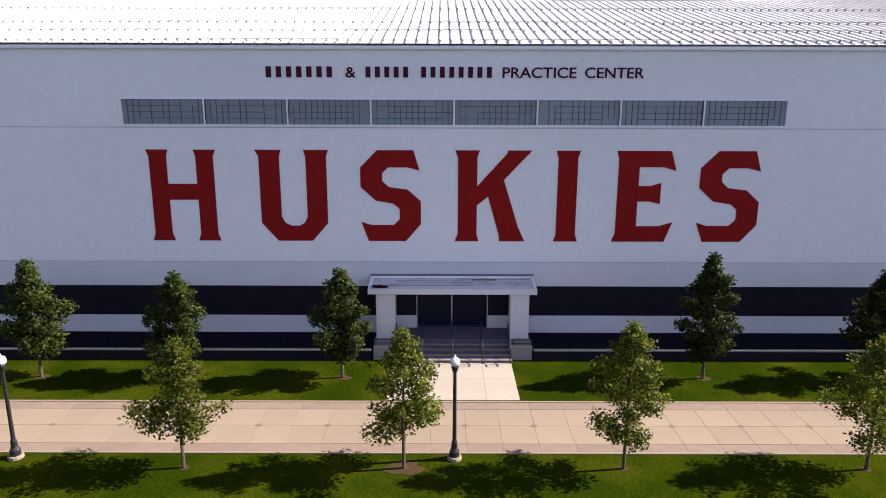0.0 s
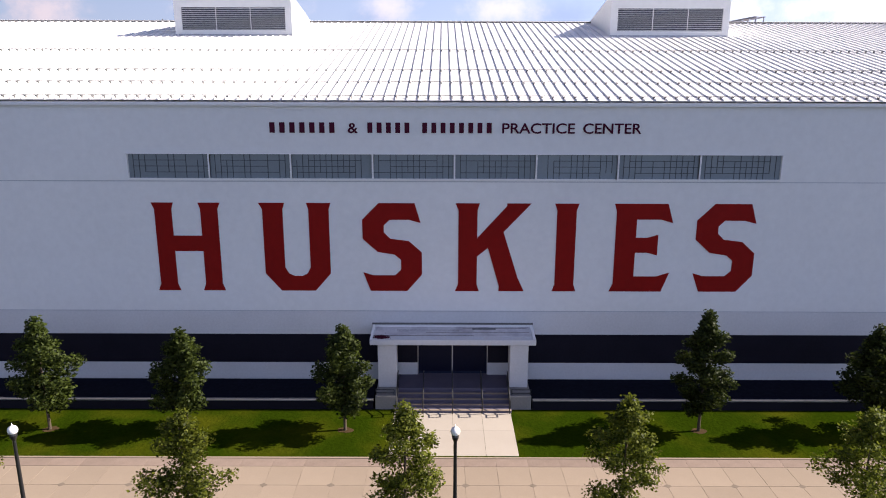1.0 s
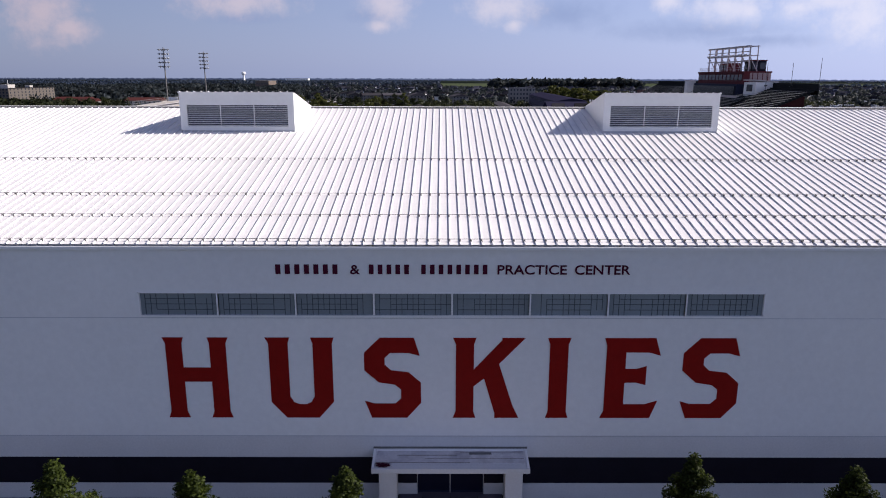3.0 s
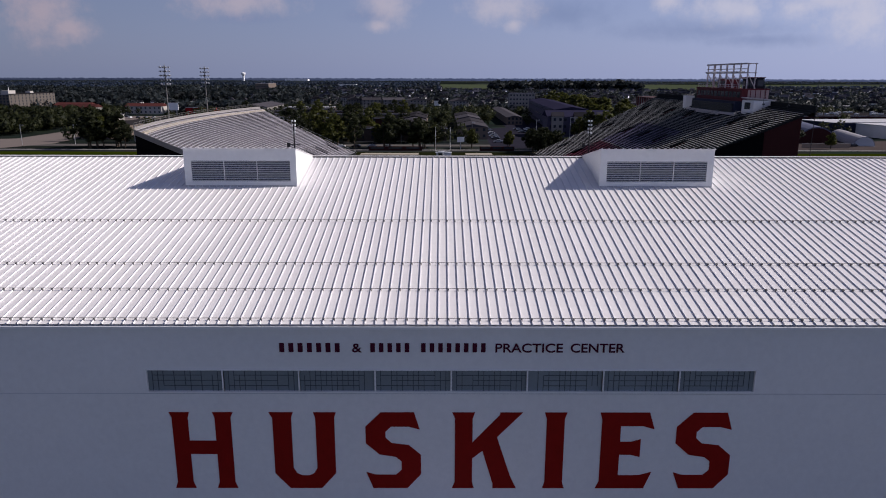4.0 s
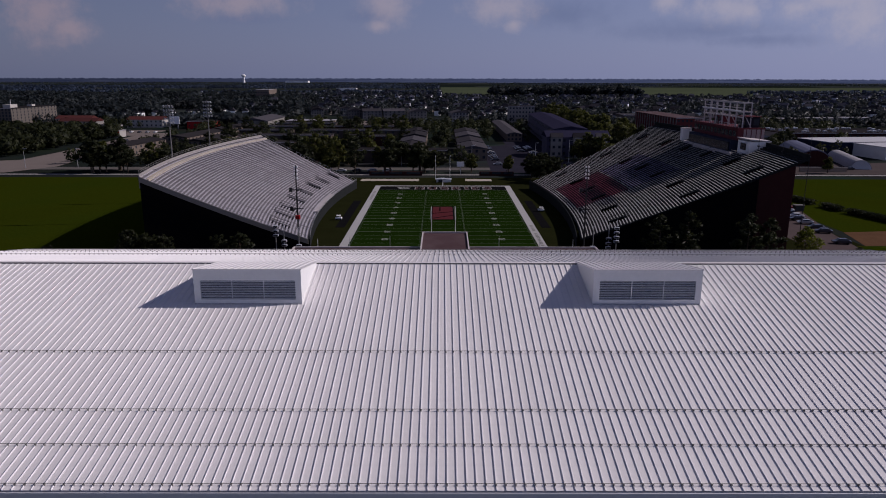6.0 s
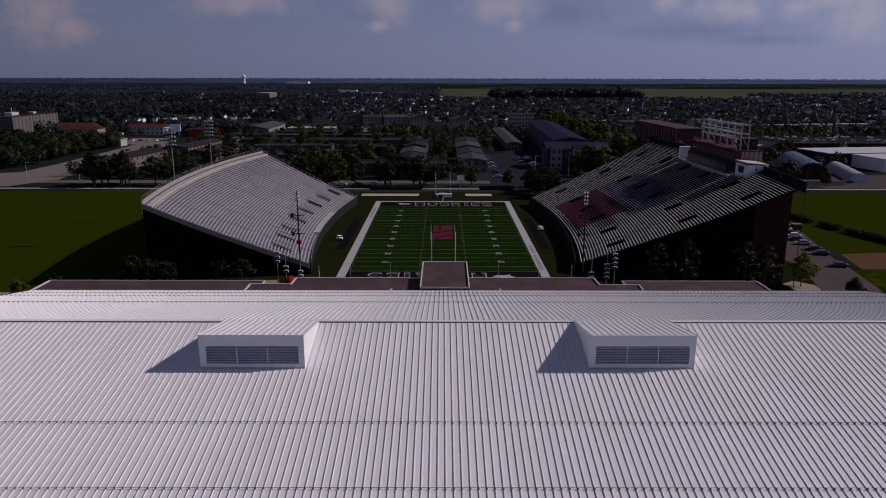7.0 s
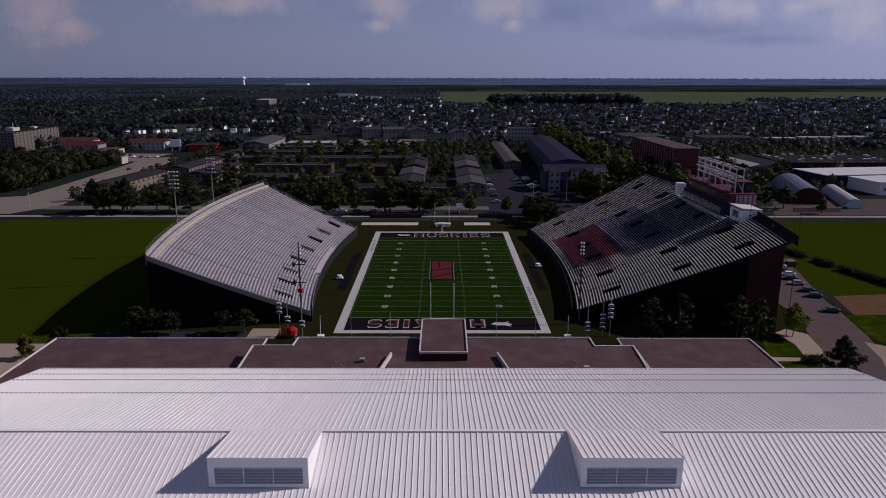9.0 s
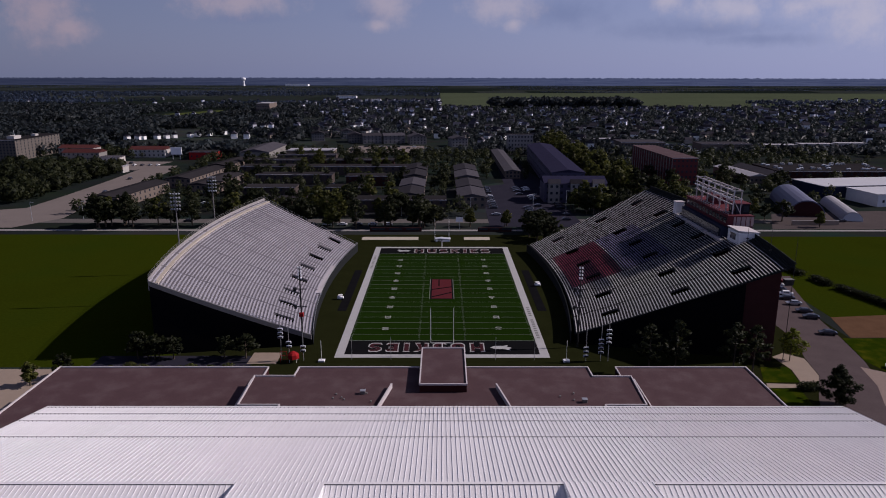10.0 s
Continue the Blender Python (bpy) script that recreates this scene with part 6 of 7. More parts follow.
M_ROOFBRIGHT = mat("white_roof_coating", (0.46, 0.46, 0.48), 0.7, var=0.08, scale=0.08, fine=1)
M_GREYTAN = mat("grey_tan_brick", (0.115, 0.10, 0.088), 0.85, var=0.15, scale=0.5, fine=6)
M_ROOFFLAT = mat("dark_flat_roof", (0.026, 0.024, 0.026), 0.9, var=0.2, scale=0.1, rnd=0.3)
M_GREYSIDE = mat("grey_clapboard", (0.17, 0.165, 0.165), 0.8, var=0.1, scale=0.4, rnd=0.35)
M_APT = mat("weathered_brown_brick", (0.075, 0.058, 0.052), 0.85, var=0.2, scale=0.4, fine=5, rnd=0.2)
M_REDBRICK = mat("bright_red_brick", (0.13, 0.03, 0.03), 0.85, var=0.15, scale=0.3)
# mauve of roof and siding holds the residence's haze and shade
M_MAUVEROOF = mat("haze_mauve_shingle", (0.026, 0.025, 0.048), 0.9, var=0.2, scale=0.3)
M_PURPLE = mat("haze_mauve_siding", (0.065, 0.062, 0.105), 0.75, var=0.1, scale=0.2)


SOLID = []
M_ROOFHOUSE = mat("dark_house_roof", (0.034, 0.032, 0.038), 0.9, var=0.2, rnd=0.75)


def town_blocks():
    G = "flat apartment rows"
    L = "long two-storey apartment block with flat dark roof"
    for x0, x1, y0 in ((-92, -63, 186), (-47, 2, 186), (-113, -83, 226), (-65, -40, 226), (-118, -70, 278), (-60, -34, 272), (-139, -104, 320), (-93, -22, 320), (-150, -104, 358), (-92, -36, 358), (-130, -84, 392)):
        building("apartment_block", L, x0, x1, y0, y0 + 13, 6.0, M_APT if x0 % 4 else M_BRICK, M_ROOFFLAT, 2, int((x1 - x0) / 4.5), group=G)
    for y0, y1 in ((196, 224), (228, 256), (268, 296), (300, 328)):
        building("apartment_block", "short grey-roofed apartment block beside the car park", 8.5, 23, y0, y1, 6.2, M_BRICKTAN, M_ROOFGREY, 2, 4, gable=1.6, group="grey-roofed blocks", side=True)
        building("apartment_block", "short grey-roofed apartment block beside the car park", -24, -10, y0 + 4, y1 + 3, 6.2, M_BRICKTAN, M_ROOFGREY, 2, 4, gable=1.6, group="grey-roofed blocks", side=True)
    # big pale residence east of the car park
    building("residence_hall", "three-storey residence hall with gables, tinted mauve for haze", 56, 90, 214, 232, 10.5, M_PURPLE, M_MAUVEROOF, 3, 9, gable=3.0)
    for i, x in enumerate((61, 73, 85)):
        building("residence_bay", "pale gabled bay on the residence front", x - 3, x + 3, 211.5, 214.2, 10.8, M_SIDING, M_ROOFGREY, 3, 2, gable=2.2, group="residence bays")
    building("residence_wing", "long grey residence wing, roof tinted mauve for haze", 67, 86, 240, 410, 13, M_PURPLE, M_MAUVEROOF, 3, 5, gable=1.6, turn=-2, side=True)
    building("slab_block", "tall plain concrete slab block", 58, 80, 452, 466, 17, M_CONC2, M_ROOFFLAT, 5, 8)
    building("long_hall", "long low hall with pale metal roof", 43, 53, 305, 445, 5, M_BRICKTAN, M_ROOFGREY, 2, 4, gable=1.2)
    # red dormitory
    building("dormitory", "dark red brick dormitory with flat roof", 144, 160, 276, 360, 17, M_REDBRICK, M_BROWNROOF, 5, 6, turn=2, side=True)
    dorm = bpy.data.objects["dormitory"]
    for i in range(17):
        part("pilaster", boxes((-8.14, -8.01, -42 + 5.06 * i, -40.9 + 5.06 * i, 0, 17)), M_CONC2, dorm)
    # west side
    building("tower_block", "pale seven-storey apartment tower on the edge of town", -359, -343, 400, 469, 16.5, M_GREYTAN, M_ROOFFLAT, 7, 6, turn=1, side=True)
    tower = bpy.data.objects["tower_block"]
    part("penthouse", boxes((-3, 3, -26, -16, 16.85, 19.4)), M_SIDING, tower)
    part("penthouse", boxes((-2, 2, 7, 12, 16.85, 18.4)), M_SIDING, tower)
    part("roof_mast", tube(bmesh.new(), (0, -20, 19.4), (0, -20, 23.4), 0.25, 0.1, 6), M_WHITE, tower)
    building("tower_annex", "dark lower annex beside the apartment tower", -390, -361, 396, 424, 15, M_DARKBAND2, M_ROOFFLAT, 5, 5)
    for x0, x1, y0 in ((-308, -278, 404), (-264, -234, 428), (-330, -300, 440)):
        building("motel", "two-storey motel with red-brown roof", x0, x1, y0, y0 + 14, 6.5, M_SIDING, M_ROOFRED, 2, 8, gable=2.4, group="motels")
    building("red_store", "low store with bright red front", -208, -186, 412, 428, 6, M_SIGNRED, M_ROOFFLAT, 1, 5)
    building("filling_station", "small white filling station with red trim", -243, -226, 330, 340, 4.5, M_SIDING, M_ROOFWHITE, 1, 3)
    part("red_fascia", boxes((-8.6, 8.6, -5.75, -5.52, 3.3, 4.4)), M_SIGNRED, bpy.data.objects["filling_station"], "bright red fascia board")
    building("corner_store", "low pale store with flat roof beside the motels", -272, -256, 391, 402, 4.2, M_SIDING, M_ROOFGREY, 1, 5)
    for x0, x1, y0, g in ((-139, -126, 580, 2.6), (-98, -84, 563, 2.6), (-82, -63, 553, 2.2), (-61, -39, 554, 2.2), (-34, -17, 543, 2.8), (8, 24, 520, 2.4), (-112, -100, 612, 2.4)):
        building("apartment_house", "pale three-storey apartment house with grey gable roof", x0, x1, y0, y0 + 18, 8.0, M_GREYSIDE, M_ROOFGREY, 3, 5, gable=g, turn=12, group="gabled apartment houses", side=True)
    building("school_block", "broad low brick block with dark flat roof", 241, 288, 486, 510, 6, M_BRICKTAN, M_ROOFGREY, 1, 12)
    for x0, x1, y0 in ((304, 336, 497), (344, 376, 506), (384, 412, 514), (150, 196, 560), (96, 130, 520)):
        building("row_block", "long low pale row with flat grey roof", x0, x1, y0, y0 + 12, 4.2, M_SIDING, M_ROOFWHITE, 1, 10, group="far rows")
    s = thing("billboard", "white billboard on two posts by the avenue", "billboard", at=(-219, 414, 0))
    part("board", boxes((-4.5, 4.5, -0.3, 0.3, 4, 10)), M_WHITE, s)
    for px in (-3, 3):
        part("post", boxes((px - 0.25, px + 0.25, -0.25, 0.25, 0, 4)), M_STEEL, s)
    for x0, x1, y0, y1 in ((-181, -165, 194, 250), (-167, -151, 262, 318), (-146, -130, 236, 286), (-163, -148, 326, 372)):
        building("row_block", "row house block with dark roof and pale gable wall", x0, x1, y0, y1, 6, M_BRICKTAN, M_ROOFFLAT, 2, 5, gable=1.4, turn=-6, group="avenue row blocks", side=True)
    # east works yard
    building("warehouse", "large low warehouse with white flat roof", 215, 285, 233, 263, 6.5, M_DARKBAND2, M_ROOFBRIGHT, 1, 10, turn=8)
    building("warehouse", "large warehouse with white flat roof and grey wall", 229, 299, 206, 230, 6.5, M_WALL2, M_ROOFBRIGHT, 1, 10, turn=8)
    building("workshop", "long low workshop with grey roof", 211, 224, 286, 338, 5, M_SIDING, M_ROOFGREY, 1, 4, gable=2, turn=4)
    building("workshop", "long low workshop with grey roof", 196, 208, 282, 334, 5, M_BRICKTAN, M_ROOFWHITE, 1, 4, gable=1.5, turn=4)
    building("school_block", "broad low brick block with dark flat roof", 220, 300, 288, 330, 7, M_BRICK, M_ROOFFLAT, 2, 18)
    building("school_block", "broad low brick block with dark flat roof", 165, 205, 480, 510, 8, M_BRICKTAN, M_ROOFGREY, 2, 14)
    building("grey_hall", "grey-roofed hall with pale end wall", -164, -140, 404, 470, 7, M_SIDING, M_ROOFGREY, 1, 5, gable=2.5)
    rng = random.Random(5)
    for i in range(26):
        x, y = rng.uniform(224, 296), rng.uniform(291, 327)
        u = thing("roof_unit", "small pale rooftop air unit", "air unit", "roof units", (x, y, 7.35))
        part("case", boxes((-1.2, 1.2, -0.9, 0.9, 0, 1.1), bevel=0.08), M_LOUVER, u)
        part("hood", boxes((-0.6, 0.6, -1.3, -0.91, 0.4, 1.0)), M_DKSTEEL, u)
    building("market_hall", "low market hall with white roof edge", -131, -92, 430, 450, 5.5, M_BRICKTAN, M_ROOFWHITE, 1, 12)
    w = thing("yard_wall", "low pale concrete yard wall beside the footpath", "wall", at=(174, 155, 0))
    part("wall", boxes((-11, 11, -0.25, 0.25, 0, 2.0)), M_CONC, w)
    part("coping", boxes((-11.1, 11.1, -0.35, 0.35, 2.001, 2.15)), M_CONC2, w)
    # round-roofed sheds
    for x, y, r, ln, turn, lab in ((188, 202, 8.5, 55, -16, "blue-grey arched metal shed with dark open end"), (204, 188, 4.6, 50, -17, "pale arched metal tunnel shed")):
        sh = thing("arched_shed", lab, "shed", "arched sheds", (x, y, 0))
        sh.matrix_basis = pose(x, y, 0, 0, 0, turn)
        arc = [(r * math.cos(math.pi * i / 12), r * 0.95 * math.sin(math.pi * i / 12)) for i in range(13)]
        part("shell", prism(arc, -ln / 2, ln / 2), M_SHED if r > 6 else M_ROOFWHITE, sh)
        part("end_wall", prism([(p * 0.93, q * 0.93) for p, q in arc], -ln / 2 - 0.15, -ln / 2 - 0.01), M_BRICK if r > 6 else M_LOUVER, sh)
    # far landmarks
    for x, y, w, d, h, lab in ((-326, 1130, 24, 60, 18, "far tan slab block above the trees"), (-290, 2000, 60, 30, 7, "far low white hall"), (-180, 1700, 40, 25, 7, "far low white hall"), (-960, 4560, 150, 60, 12, "far white warehouse near the horizon"), (360, 1500, 60, 30, 9, "far white farm hall")):
        building("far_block", lab, x - w / 2, x + w / 2, y, y + d, h, M_BRICKTAN if h > 15 and y < 2000 else M_WHITE, M_ROOFWHITE, 2, 8, group="far blocks")
    wt = thing("water_tower", "white water tower standing on the horizon", "water tower", at=(-1330, 4640, 0))
    part("shaft", lathe(bmesh.new(), [(9, 0), (7, 16), (7, 35)], 14), M_WHITE, wt)
    part("tank", lathe(bmesh.new(), [(7, 35), (13.5, 39), (14, 49), (9, 53), (2, 55)], 18), M_WHITE, wt, smooth=True)


town_blocks()

BLOCKED = [(-112, 2, 178, 245), (-152, -8, 258, 300), (-152, -8, 328, 388), (5, 66, 150, 300), (5, 60, 300, 440), (54, 95, 208, 436), (140, 165, 270, 365), (212, 248, 456, 548), (-395, -345, 390, 510), (-335, -230, 395, 460), (-218, -184, 150, 425), (-184, -128, 190, 375), (-168, -138, 400, 474),
           (-145, 26, 462, 600), (230, 345, 200, 335), (236, 292, 480, 512), (300, 416, 492, 528), (192, 228, 278, 342), (214, 302, 240, 344), (175, 255, 475, 515), (-155, -25, 415, 455), (168, 225, 165, 240)]


def free(x, y, pad=0.0):
    return not any(a - pad < x < b + pad and c - pad < y < d + pad for a, b, c, d in BLOCKED)


def make_house(wall, roof, w, d, h, g):
    b = thing("house", "small pale house with dark gable roof among trees", "house", "town houses")
    part("wall", boxes((-w, w, -d, d, -0.3, h)), wall, b)
    part("roof", prism([(-w - 0.4, h), (0, h + g), (w + 0.4, h), (0, h - 0.05)], -d - 0.4, d + 0.4), roof, b)
    part("gable", prism([(-w, h), (0, h + g - 0.25), (w, h)], -d - 0.02, -d + 0.1), wall, b)
    return b


def houses():
    rng = random.Random(3)
    pale = [mat("cream_siding", (0.55, 0.52, 0.47), 0.8, var=0.08, rnd=0.4), mat("white_siding", (0.78, 0.78, 0.76), 0.8, var=0.06), mat("tan_siding", (0.30, 0.26, 0.22), 0.8, var=0.08, rnd=0.4), mat("grey_siding", (0.25, 0.25, 0.27), 0.8, var=0.06, rnd=0.4)]
    kinds = []
    sizes = ((2.9, 4.2, 4.8, 2.6), (3.2, 4.4, 5.4, 3.0), (3.9, 3.6, 3.8, 2.4), (3.0, 4.8, 5.4, 2.8))
    for i, (w, d, h, g) in enumerate(sizes):
        kinds.append(make_house(pale[i], M_ROOFHOUSE, w, d, h, g))
    placed, beyond = [], []
    y = 470.0
    while y < 1860:
        step = 27 if y < 800 else 33
        x = -0.62 * (y + 161)
        while x < 0.64 * (y + 161):
            px, py = x + rng.uniform(-12, 12), y + rng.uniform(-14, 14)
            slope = px / (py + 161)
            if slope < -0.3:
                keep = 0.03 if py < 900 else 0.05
            elif slope < -0.17:
                keep = 0.30 if 560 < py < 1300 else 0.12
            elif slope < 0.0:
                keep = 0.6 if py > 590 else 0.25
            elif slope < 0.42:
                keep = (0.6 if py > 560 else 0.3) if py < 1345 else 0.0
            else:
                keep = 0.55 if 620 < py < 1345 + 3000 * max(0.0, slope - 0.44) else 0.1
            if rng.random() < keep and free(px, py, 8):
                turn = rng.choice((0, 15, 35, 50, 60, 80)) + rng.uniform(-14, 14)
                (placed if py < 760 else beyond).append((px, py, turn, rng.choice((0, 1, 1, 2, 3))))
            x += step
        y += step * 1.1
    # a row of small white gables by the park
    for i in range(13):
        placed.append((-338 + 8.8 * i + 3 * math.sin(i * 2.3), 592 + 1.2 * i + 0.75 * i * i, 60 + 14 * math.sin(i), 1))
    for n, (x, yy, a, k) in enumerate(placed):
        if n < 4:
            kinds[n].matrix_basis = pose(x, yy, 0, 0, 0, a)
        else:
            sc = 0.7 if n >= len(placed) - 13 else 1.0
            copy_thing(kinds[k], pose(x, yy, 0, 0, 0, a) @ Matrix.Diagonal((sc, sc, sc, 1)))
    # the far streets, past counting
    for name, label, material in (("far_house_walls", "countless pale walls of small houses in the far streets", M_FARWALL), ("far_house_roofs", "countless dark gable roofs of small houses in the far streets", M_FARROOF)):
        verts, faces = [], []
        for x, yy, a, k in beyond:
            w, d, h, g = sizes[k]
            m = pose(x, yy, 0, 0, 0, a)
            b = len(verts)
            if material is M_FARWALL:
                local = [(sx * w, sy * d, z) for sy in (-1, 1) for sx, z in ((-1, -0.3), (1, -0.3), (1, h), (0, h + g - 0.2), (-1, h))]
                quads = ((0, 1, 2, 3, 4), (9, 8, 7, 6, 5), (1, 6, 7, 2), (5, 0, 4, 9))
            else:
                local = [(sx * (w + 0.4), sy * (d + 0.4), z) for sy in (-1, 1) for sx, z in ((-1, h - 0.25), (1, h - 0.25), (0, h + g))]
                quads = ((0, 2, 5, 3), (2, 1, 4, 5), (0, 1, 2), (5, 4, 3), (0, 3, 4, 1))
            verts += [m @ Vector(q) for q in local]
            faces += [tuple(b + i for i in q) for q in quads]
        tagged(link(name, raw(name, verts, faces), material), label, "houses", kind="stuff")
    return placed + beyond


# mixed pale siding with the blue of distance haze added to its colour
M_FARWALL = mat("hazed_pale_siding", (0.40, 0.41, 0.46), 0.8, var=0.05, island=0.92)
M_FARROOF = mat("mixed_dark_shingle", (0.05, 0.05, 0.064), 0.9, var=0.1, island=0.7)
HOUSES = houses()


# ---- town trees ----
def town_trees():
    rng = random.Random(21)
    kinds = [make_tree("town_tree", "full dark green shade tree among the town blocks", h, r, h * 0.22, 1500, 0.46, 90 + i, M_LEAFD if i % 3 else M_LEAFT, 0.28, "town trees", 0.42)
             for i, (h, r) in enumerate(((11, 4.6), (9, 4.2), (13, 5.0), (8, 3.2), (10.5, 5.4)))]
    spots = [(-152, 152, 0), (-141, 149, 4), (-131, 153, 0), (-124, 150, 1), (-115, 152, 4), (-100, 151, 1)]
    for i in range(46):
        spots.append((rng.uniform(-98, -2), rng.uniform(146, 156) if i % 2 else rng.uniform(173, 181), rng.randrange(5)))
    for i in range(8):
        spots.append((rng.uniform(-158, -142), rng.uniform(147, 156), rng.choice((1, 2, 4))))
    for i in range(7):
        spots.append((rng.uniform(-76, -44), rng.uniform(-3.6, -2.2), 1))
    for i in range(50):
        spots.append((rng.uniform(-150, 4), rng.choice((206, 216, 250, 282, 288, 320, 355, 394, 402)) + rng.uniform(-4, 4), rng.randrange(5)))
    for i in range(70):
        f = i / 69
        spots.append((101 + rng.uniform(-9, 9), 226 + 270 * f, rng.choice((3, 0, 0, 0))))
    for i in range(22):
        spots.append((rng.uniform(94, 146), rng.uniform(176, 330), rng.randrange(5)))
    for i in range(24):
        spots.append((rng.uniform(66, 97), rng.uniform(176, 208), rng.randrange(5)))
    for i in range(10):
        spots.append((rng.uniform(4, 26), rng.uniform(176, 226), rng.randrange(5)))
    for i in range(26):
        spots.append((rng.uniform(140, 235), rng.uniform(176, 300), rng.randrange(5)))
    for x in (38, 41, 44, 40.5, 36, 39.5):
        spots.append((x + 3, 122 + (x * 7) % 26, 1))
        spots.append((x + 1.5, 118 + (x * 11) % 32, 1))
    for x in (-26, -8, 13, 29, 30):
        spots.append((x, 150 + x % 4, 3))
    spots += [(-86, -14, 1), (-92, -18, 3), (-84, -22, 3), (155.7, 167, 4), (162.5, 163.5, 1), (151, 170, 0), (173.4, 150, 3)]
    used = [False] * 5
    for x, y, k in spots:
        ok = free(x, y, 1.0) or y < 160 or 94 < x < 146 or -152 < x < 6
        if not ok:
            continue
        s = rng.uniform(0.75, 1.1) * (0.62 if y < 0 else 1.2 if y < 182 and x < 0 else 1.25 if 88 < x < 114 and y > 220 else 1.0)
        m = pose(x, y, 0, 0, 0, rng.uniform(0, 360)) @ Matrix.Diagonal((s, s, s, 1))
        if not used[k]:
            kinds[k].matrix_basis = m
            used[k] = True
        else:
            copy_thing(kinds[k], m)
    spruce = make_tree("spruce_tree", "dark pointed spruce beside the drive", 9.0, 3.9, 0.3, 6500, 0.24, 300, M_LEAFD, 0.16, "spruces", 0.55)
    spruce.matrix_basis = pose(83.2, -27, 0)
    for i, (x, y, h) in enumerate(((47.5, -13, 13.0), (54, -12, 13.6), (67, -13, 13.2), (72.5, -11, 12.0))):
        dt = make_tree("shade_tree", "dim olive shade tree under the end of the tall stand", h, 4.2, h * 0.25, 1500, 0.4, 320 + i, M_LEAFD, 0.22, "stand end trees", 0.45)
        dt.matrix_basis = pose(x, y, 0)
    o = make_tree("small_tree", "small olive-leaved tree at the corner of the stand", 8.5, 3.8, 1.6, 2200, 0.26, 301, M_LEAF, 0.12, "stand corner trees", 0.5)
    o.matrix_basis = pose(84.6, -4.0, 0)


town_trees()


def waste_bin():
    b = thing("waste_container", "dark steel waste container on the lawn edge", "container", at=(115.1, 59.6, 0))
    part("body", prism([(-1.3, 0.15), (1.3, 0.15), (1.5, 1.9), (-1.5, 1.9)], -1.0, 1.0), M_BLACK, b)
    part("lid", boxes((-1.6, 1.6, -1.1, 1.1, 1.9, 2.0)), M_DKSTEEL, b)
    for px in (-1.1, 1.1):
        part("skid", boxes((px - 0.1, px + 0.1, -0.9, 0.9, 0, 0.15)), M_DKSTEEL, b)


waste_bin()


def hedges():
    rng = np.random.default_rng(8)
    for (ax, ay), (bx, by) in (((123, 80), (125, 70)), ((126.5, 66), (128, 58)), ((129, 55), (137, 28)), ((79.4, -20), (82.8, -20))):
        n = int(2200 * math.hypot(bx - ax, by - ay) / 10)
        t = rng.uniform(0, 1, n)
        p = np.stack([ax + (bx - ax) * t + rng.normal(0, 0.8, n), ay + (by - ay) * t + rng.normal(0, 0.5, n), rng.uniform(0.05, 1.8, n)], 1)
        v, f = leaf_cards(rng, p, 0.28)
        h = thing("hedge", "low dark clipped hedge across the lawn", "hedge", "lawn hedges")
        link("leaves", raw("leaves", v, f), M_LEAFD, h)
    for k in range(9):
        x0, r = -77 + 3.9 * k + rng.uniform(-0.8, 0.8), rng.uniform(1.0, 1.7)
        n = 700
        d = rng.normal(size=(n, 3))
        d /= np.linalg.norm(d, axis=1)[:, None]
        p = np.array((x0, -11.5 + rng.uniform(-1.5, 1.5), r * 0.8)) + d * r * rng.uniform(0.5, 1.05, (n, 1)) * np.array((1.2, 1.0, 0.85))
        v, f = leaf_cards(rng, p, 0.22)
        h = thing("shrub", "broad loose green shrub behind the field house", "shrub", "field house shrubs")
        foliage("leaves", v, d, M_LEAFT, h, 0.4)


hedges()


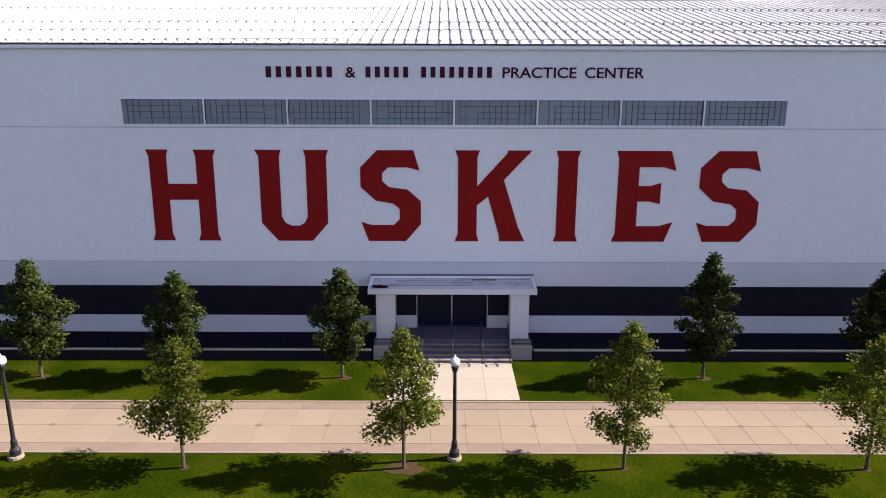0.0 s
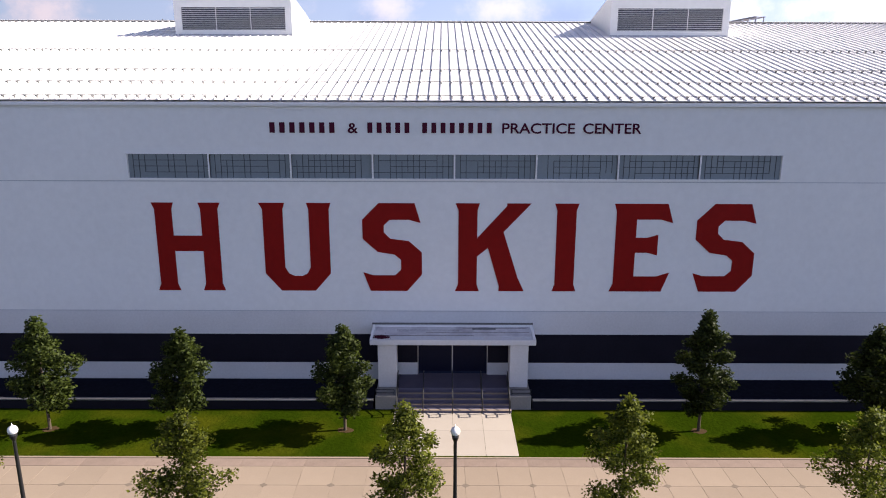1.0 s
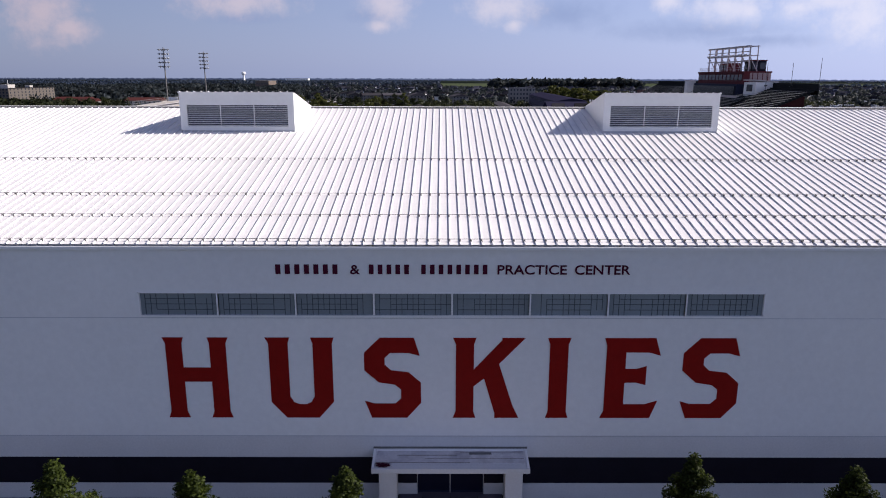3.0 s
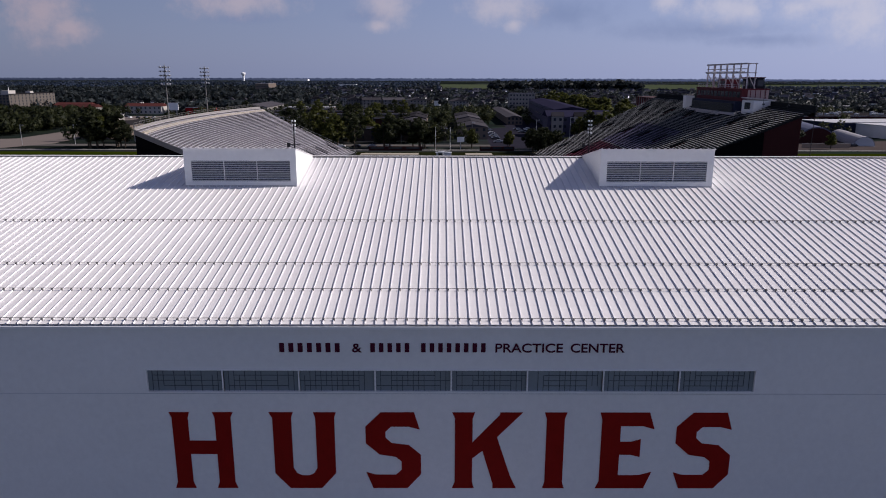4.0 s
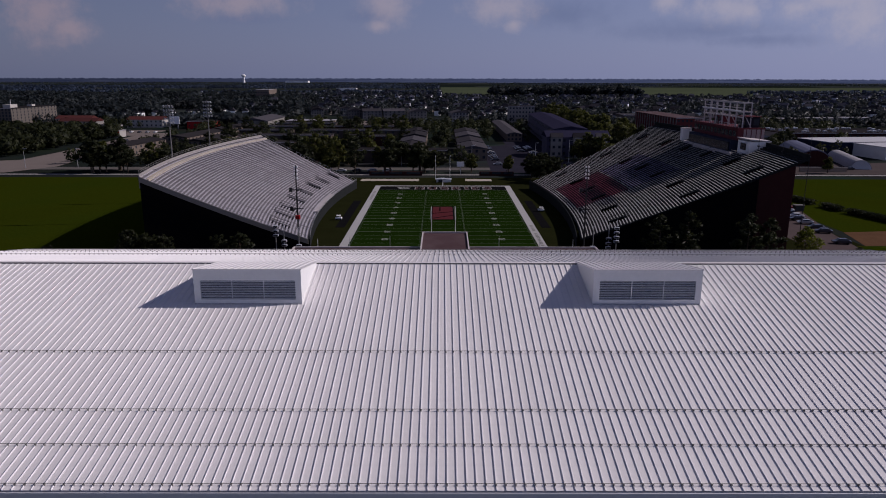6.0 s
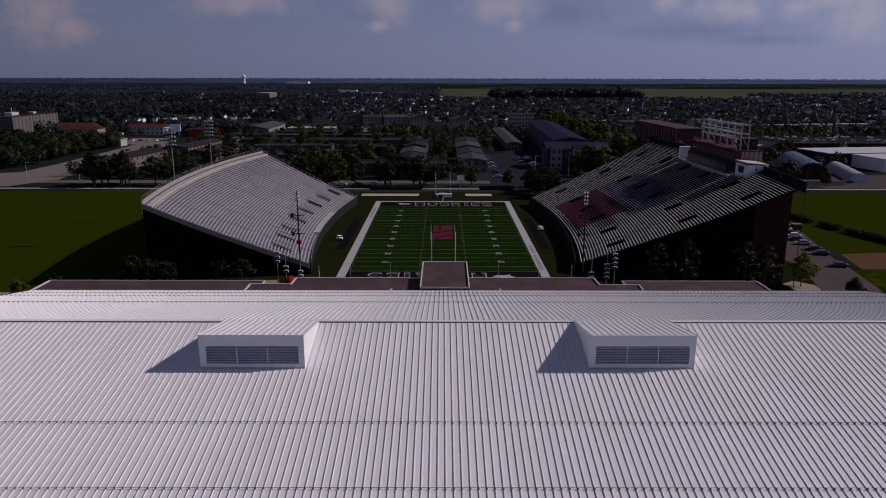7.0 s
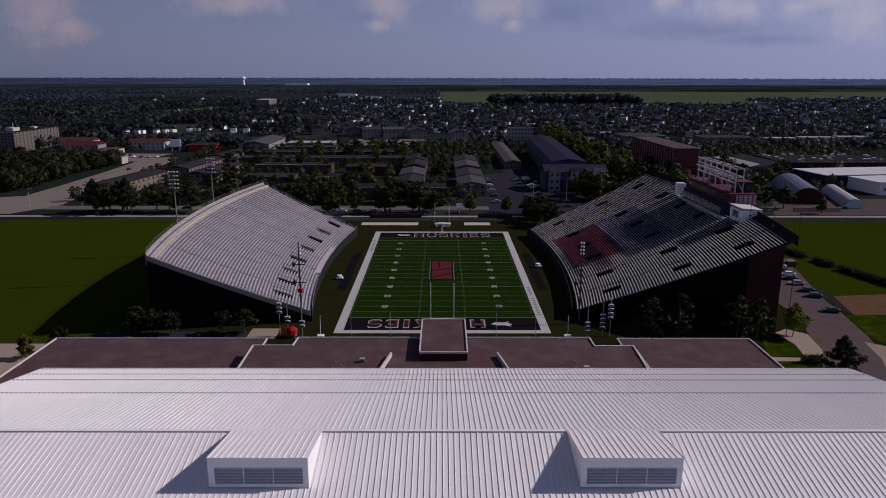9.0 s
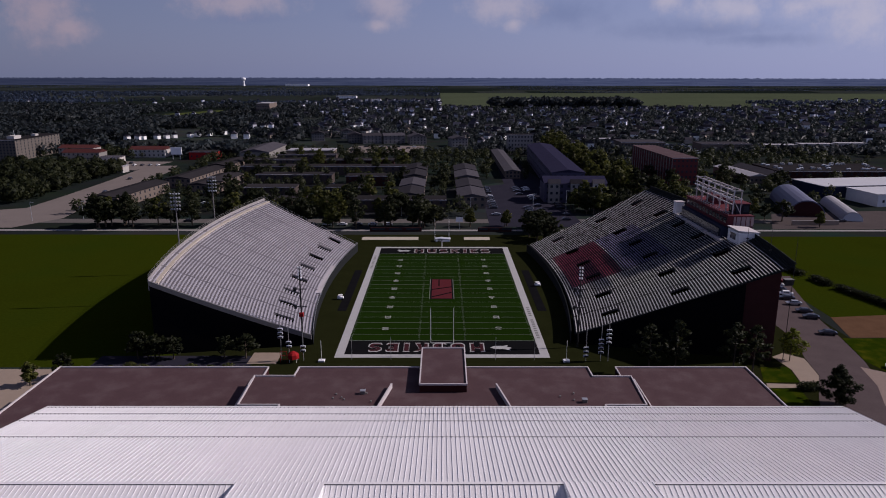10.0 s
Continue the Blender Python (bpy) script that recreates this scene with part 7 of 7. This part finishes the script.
def far_woods():
    """Trees beyond counting, as clumps of leaf cards."""
    rng = np.random.default_rng(17)
    n = 36000
    # thinning out with the distance
    d = 430 * (4700 / 430) ** rng.uniform(0, 1, n)
    ang = rng.uniform(-0.60, 0.60, n)
    x, y = (d + 165) * np.tan(ang), d
    keep = np.ones(n, bool)
    fields = (y > 1400) & (x > -8)
    keep &= ~(fields & (rng.uniform(0, 1, n) > np.where(y < 2900, 0.002, 0.01)))
    keep &= ~((y < 1440) & (x > -0.17 * (y + 161)) & (rng.uniform(0, 1, n) > np.where(y < 800, 0.5, 0.6)))
    # woods in belts on the far plain
    keep &= ~((y > 1500) & (np.sin(y * 0.006 + x * 0.0012) + np.sin(y * 0.0023 - x * 0.002) + rng.normal(0, 0.25, n) < -0.25))
    for cx, cy, rx, ry in ((-440, 1090, 75, 190), (-300, 690, 70, 60), (-255, 550, 95, 75), (-210, 700, 60, 60), (-520, 820, 60, 70), (-230, 900, 60, 70), (-700, 1500, 160, 150), (-360, 500, 40, 25)):
        keep &= ~(((x - cx) / rx) ** 2 + ((y - cy) / ry) ** 2 < 1)
    hx = np.array([(p[0], p[1]) for p in HOUSES])
    x, y = x[keep], y[keep]
    near = y < 1450
    ok = np.ones(len(x), bool)
    for i in np.nonzero(near)[0]:
        if not free(x[i], y[i], 3) or np.min((hx[:, 0] - x[i]) ** 2 + (hx[:, 1] - y[i] - 5) ** 2) < 62:
            ok[i] = False
    x, y = x[ok], y[ok]
    # a wood on the edge of the fields
    m = 520
    x = np.concatenate([x, rng.uniform(110, 425, m), rng.uniform(760, 1500, 500)])
    y = np.concatenate([y, rng.uniform(1365, 1425, m), rng.uniform(1400, 1620, 500)])
    # lines of trees between the far fields
    for k in range(34):
        a, w, yy, q = rng.uniform(100, 2600), rng.uniform(80, 700), rng.uniform(2700, 4700), int(rng.uniform(30, 150))
        x = np.concatenate([x, rng.uniform(a, a + w, q)])
        y = np.concatenate([y, yy + rng.normal(0, 10, q)])
    n = len(x)
    h = np.where((y < 1440) & (x > -0.2 * (y + 161)), rng.uniform(3.5, 8.5, n), rng.uniform(7, 12, n))
    h = np.where((y > 1364) & (y < 1426) & (x > 105) & (x < 430), rng.uniform(15, 23, n), h)
    h = np.where(y > 2600, rng.uniform(4, 7, n), h)
    r = h * rng.uniform(0.36, 0.6, n)
    cards = 24
    dirs = rng.normal(size=(n, cards, 3))
    dirs /= np.linalg.norm(dirs, axis=2)[..., None]
    c = np.stack([x, y, h * 0.58], 1)[:, None, :] + dirs * np.stack([r, r, h * 0.42], 1)[:, None, :] * rng.uniform(0.55, 1.0, (n, cards, 1))
    size = np.repeat(r * 0.46, cards)[:, None]
    c = c.reshape(-1, 3)
    v, f = leaf_cards(rng, c, 1.0, 0.8)
    v = (v.reshape(-1, 4, 3) - c[:, None, :]) * size[:, None, :] + c[:, None, :]
    dirs = dirs.reshape(-1, 3)
    dirs[:, 2] += 0.35
    # past 1450 m the haze tint in the leaf colour is stronger
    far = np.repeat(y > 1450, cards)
    for mask, material, name, label in ((~far, M_LEAFMID, "town_woods", "dark tree crowns between the houses of the town, tinted blue for haze"), (far, M_LEAFFAR, "far_woods", "endless dark tree crowns across the far plain, blued for haze")):
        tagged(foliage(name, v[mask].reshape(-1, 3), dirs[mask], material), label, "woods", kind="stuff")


far_woods()


def clumps(name, label, category, x, y, h, cards, rng, material):
    """Many small crowns of leaf cards, past counting."""
    n = len(x)
    r = h * rng.uniform(0.3, 0.45, n)
    dirs = rng.normal(size=(n, cards, 3))
    dirs /= np.linalg.norm(dirs, axis=2)[..., None]
    c = np.stack([x, y, h * 0.55], 1)[:, None, :] + dirs * np.stack([r, r, h * 0.45], 1)[:, None, :] * rng.uniform(0.45, 1.05, (n, cards, 1))
    size = np.repeat(r * 0.24, cards)[:, None]
    c = c.reshape(-1, 3)
    v, f = leaf_cards(rng, c, 1.0, 0.8)
    v = (v.reshape(-1, 4, 3) - c[:, None, :]) * size[:, None, :] + c[:, None, :]
    dirs = dirs.reshape(-1, 3)
    dirs[:, 2] += 0.3
    tagged(foliage(name, v.reshape(-1, 3), dirs, material), label, category, kind="stuff")


def undergrowth():
    """Lesser trees and shrubs filling the gaps between the near town blocks, and the grove beside the avenue."""
    rng = np.random.default_rng(29)
    n = 1800
    x, y = rng.uniform(-330, 330, n), rng.uniform(172, 470, n)
    ok = np.array([all(not (a - 2 < p < b + 2 and c - 2 < q < d + 2) for a, b, c, d in SOLID) for p, q in zip(x, y)])
    ok &= (np.abs(x) < 0.62 * (y + 161)) & ~((x > 20) & (x < 68) & (y < 300)) & ~((x > -226) & (x < -186) & (y < 425)) & ~((x > -204) & (x < -183) & (y < 260))
    ok &= ~((x > 160) & (y < 240) & (rng.uniform(0, 1, n) > 0.12)) & ~((x < -214) & (y > 340) & (y < 404))
    clumps("small_trees", "dark green small trees and shrubs between the blocks", "shrubs", x[ok], y[ok], rng.uniform(3.5, 9.5, ok.sum()), 110, rng, M_LEAFD)
    n = 420
    x, y = rng.uniform(-345, -226, n), rng.uniform(206, 345, n)
    ok = x < -228
    clumps("west_grove", "dense dark grove beside the pale avenue", "woods", x[ok], y[ok], rng.uniform(7.0, 12.0, ok.sum()), 240, rng, M_LEAFD)


undergrowth()


def street_poles():
    for x, y, h in ((45, 176, 11), (62, 180, 12), (14, 172, 10), (-20, 176, 10), (-172, 166, 9), (-195, 163, 9), (150, 172, 9), (112, 128, 10)):
        p = thing("street_light", "thin grey street light pole", "street light", "street lights", (x, y, 0))
        part("pole", tube(bmesh.new(), (0, 0, 0), (0, 0, h), 0.14, 0.09, 6), M_STEEL, p)
        part("head", boxes((-0.2, 1.6, -0.15, 0.15, h - 0.1, h + 0.08)), M_STEEL, p)


street_poles()
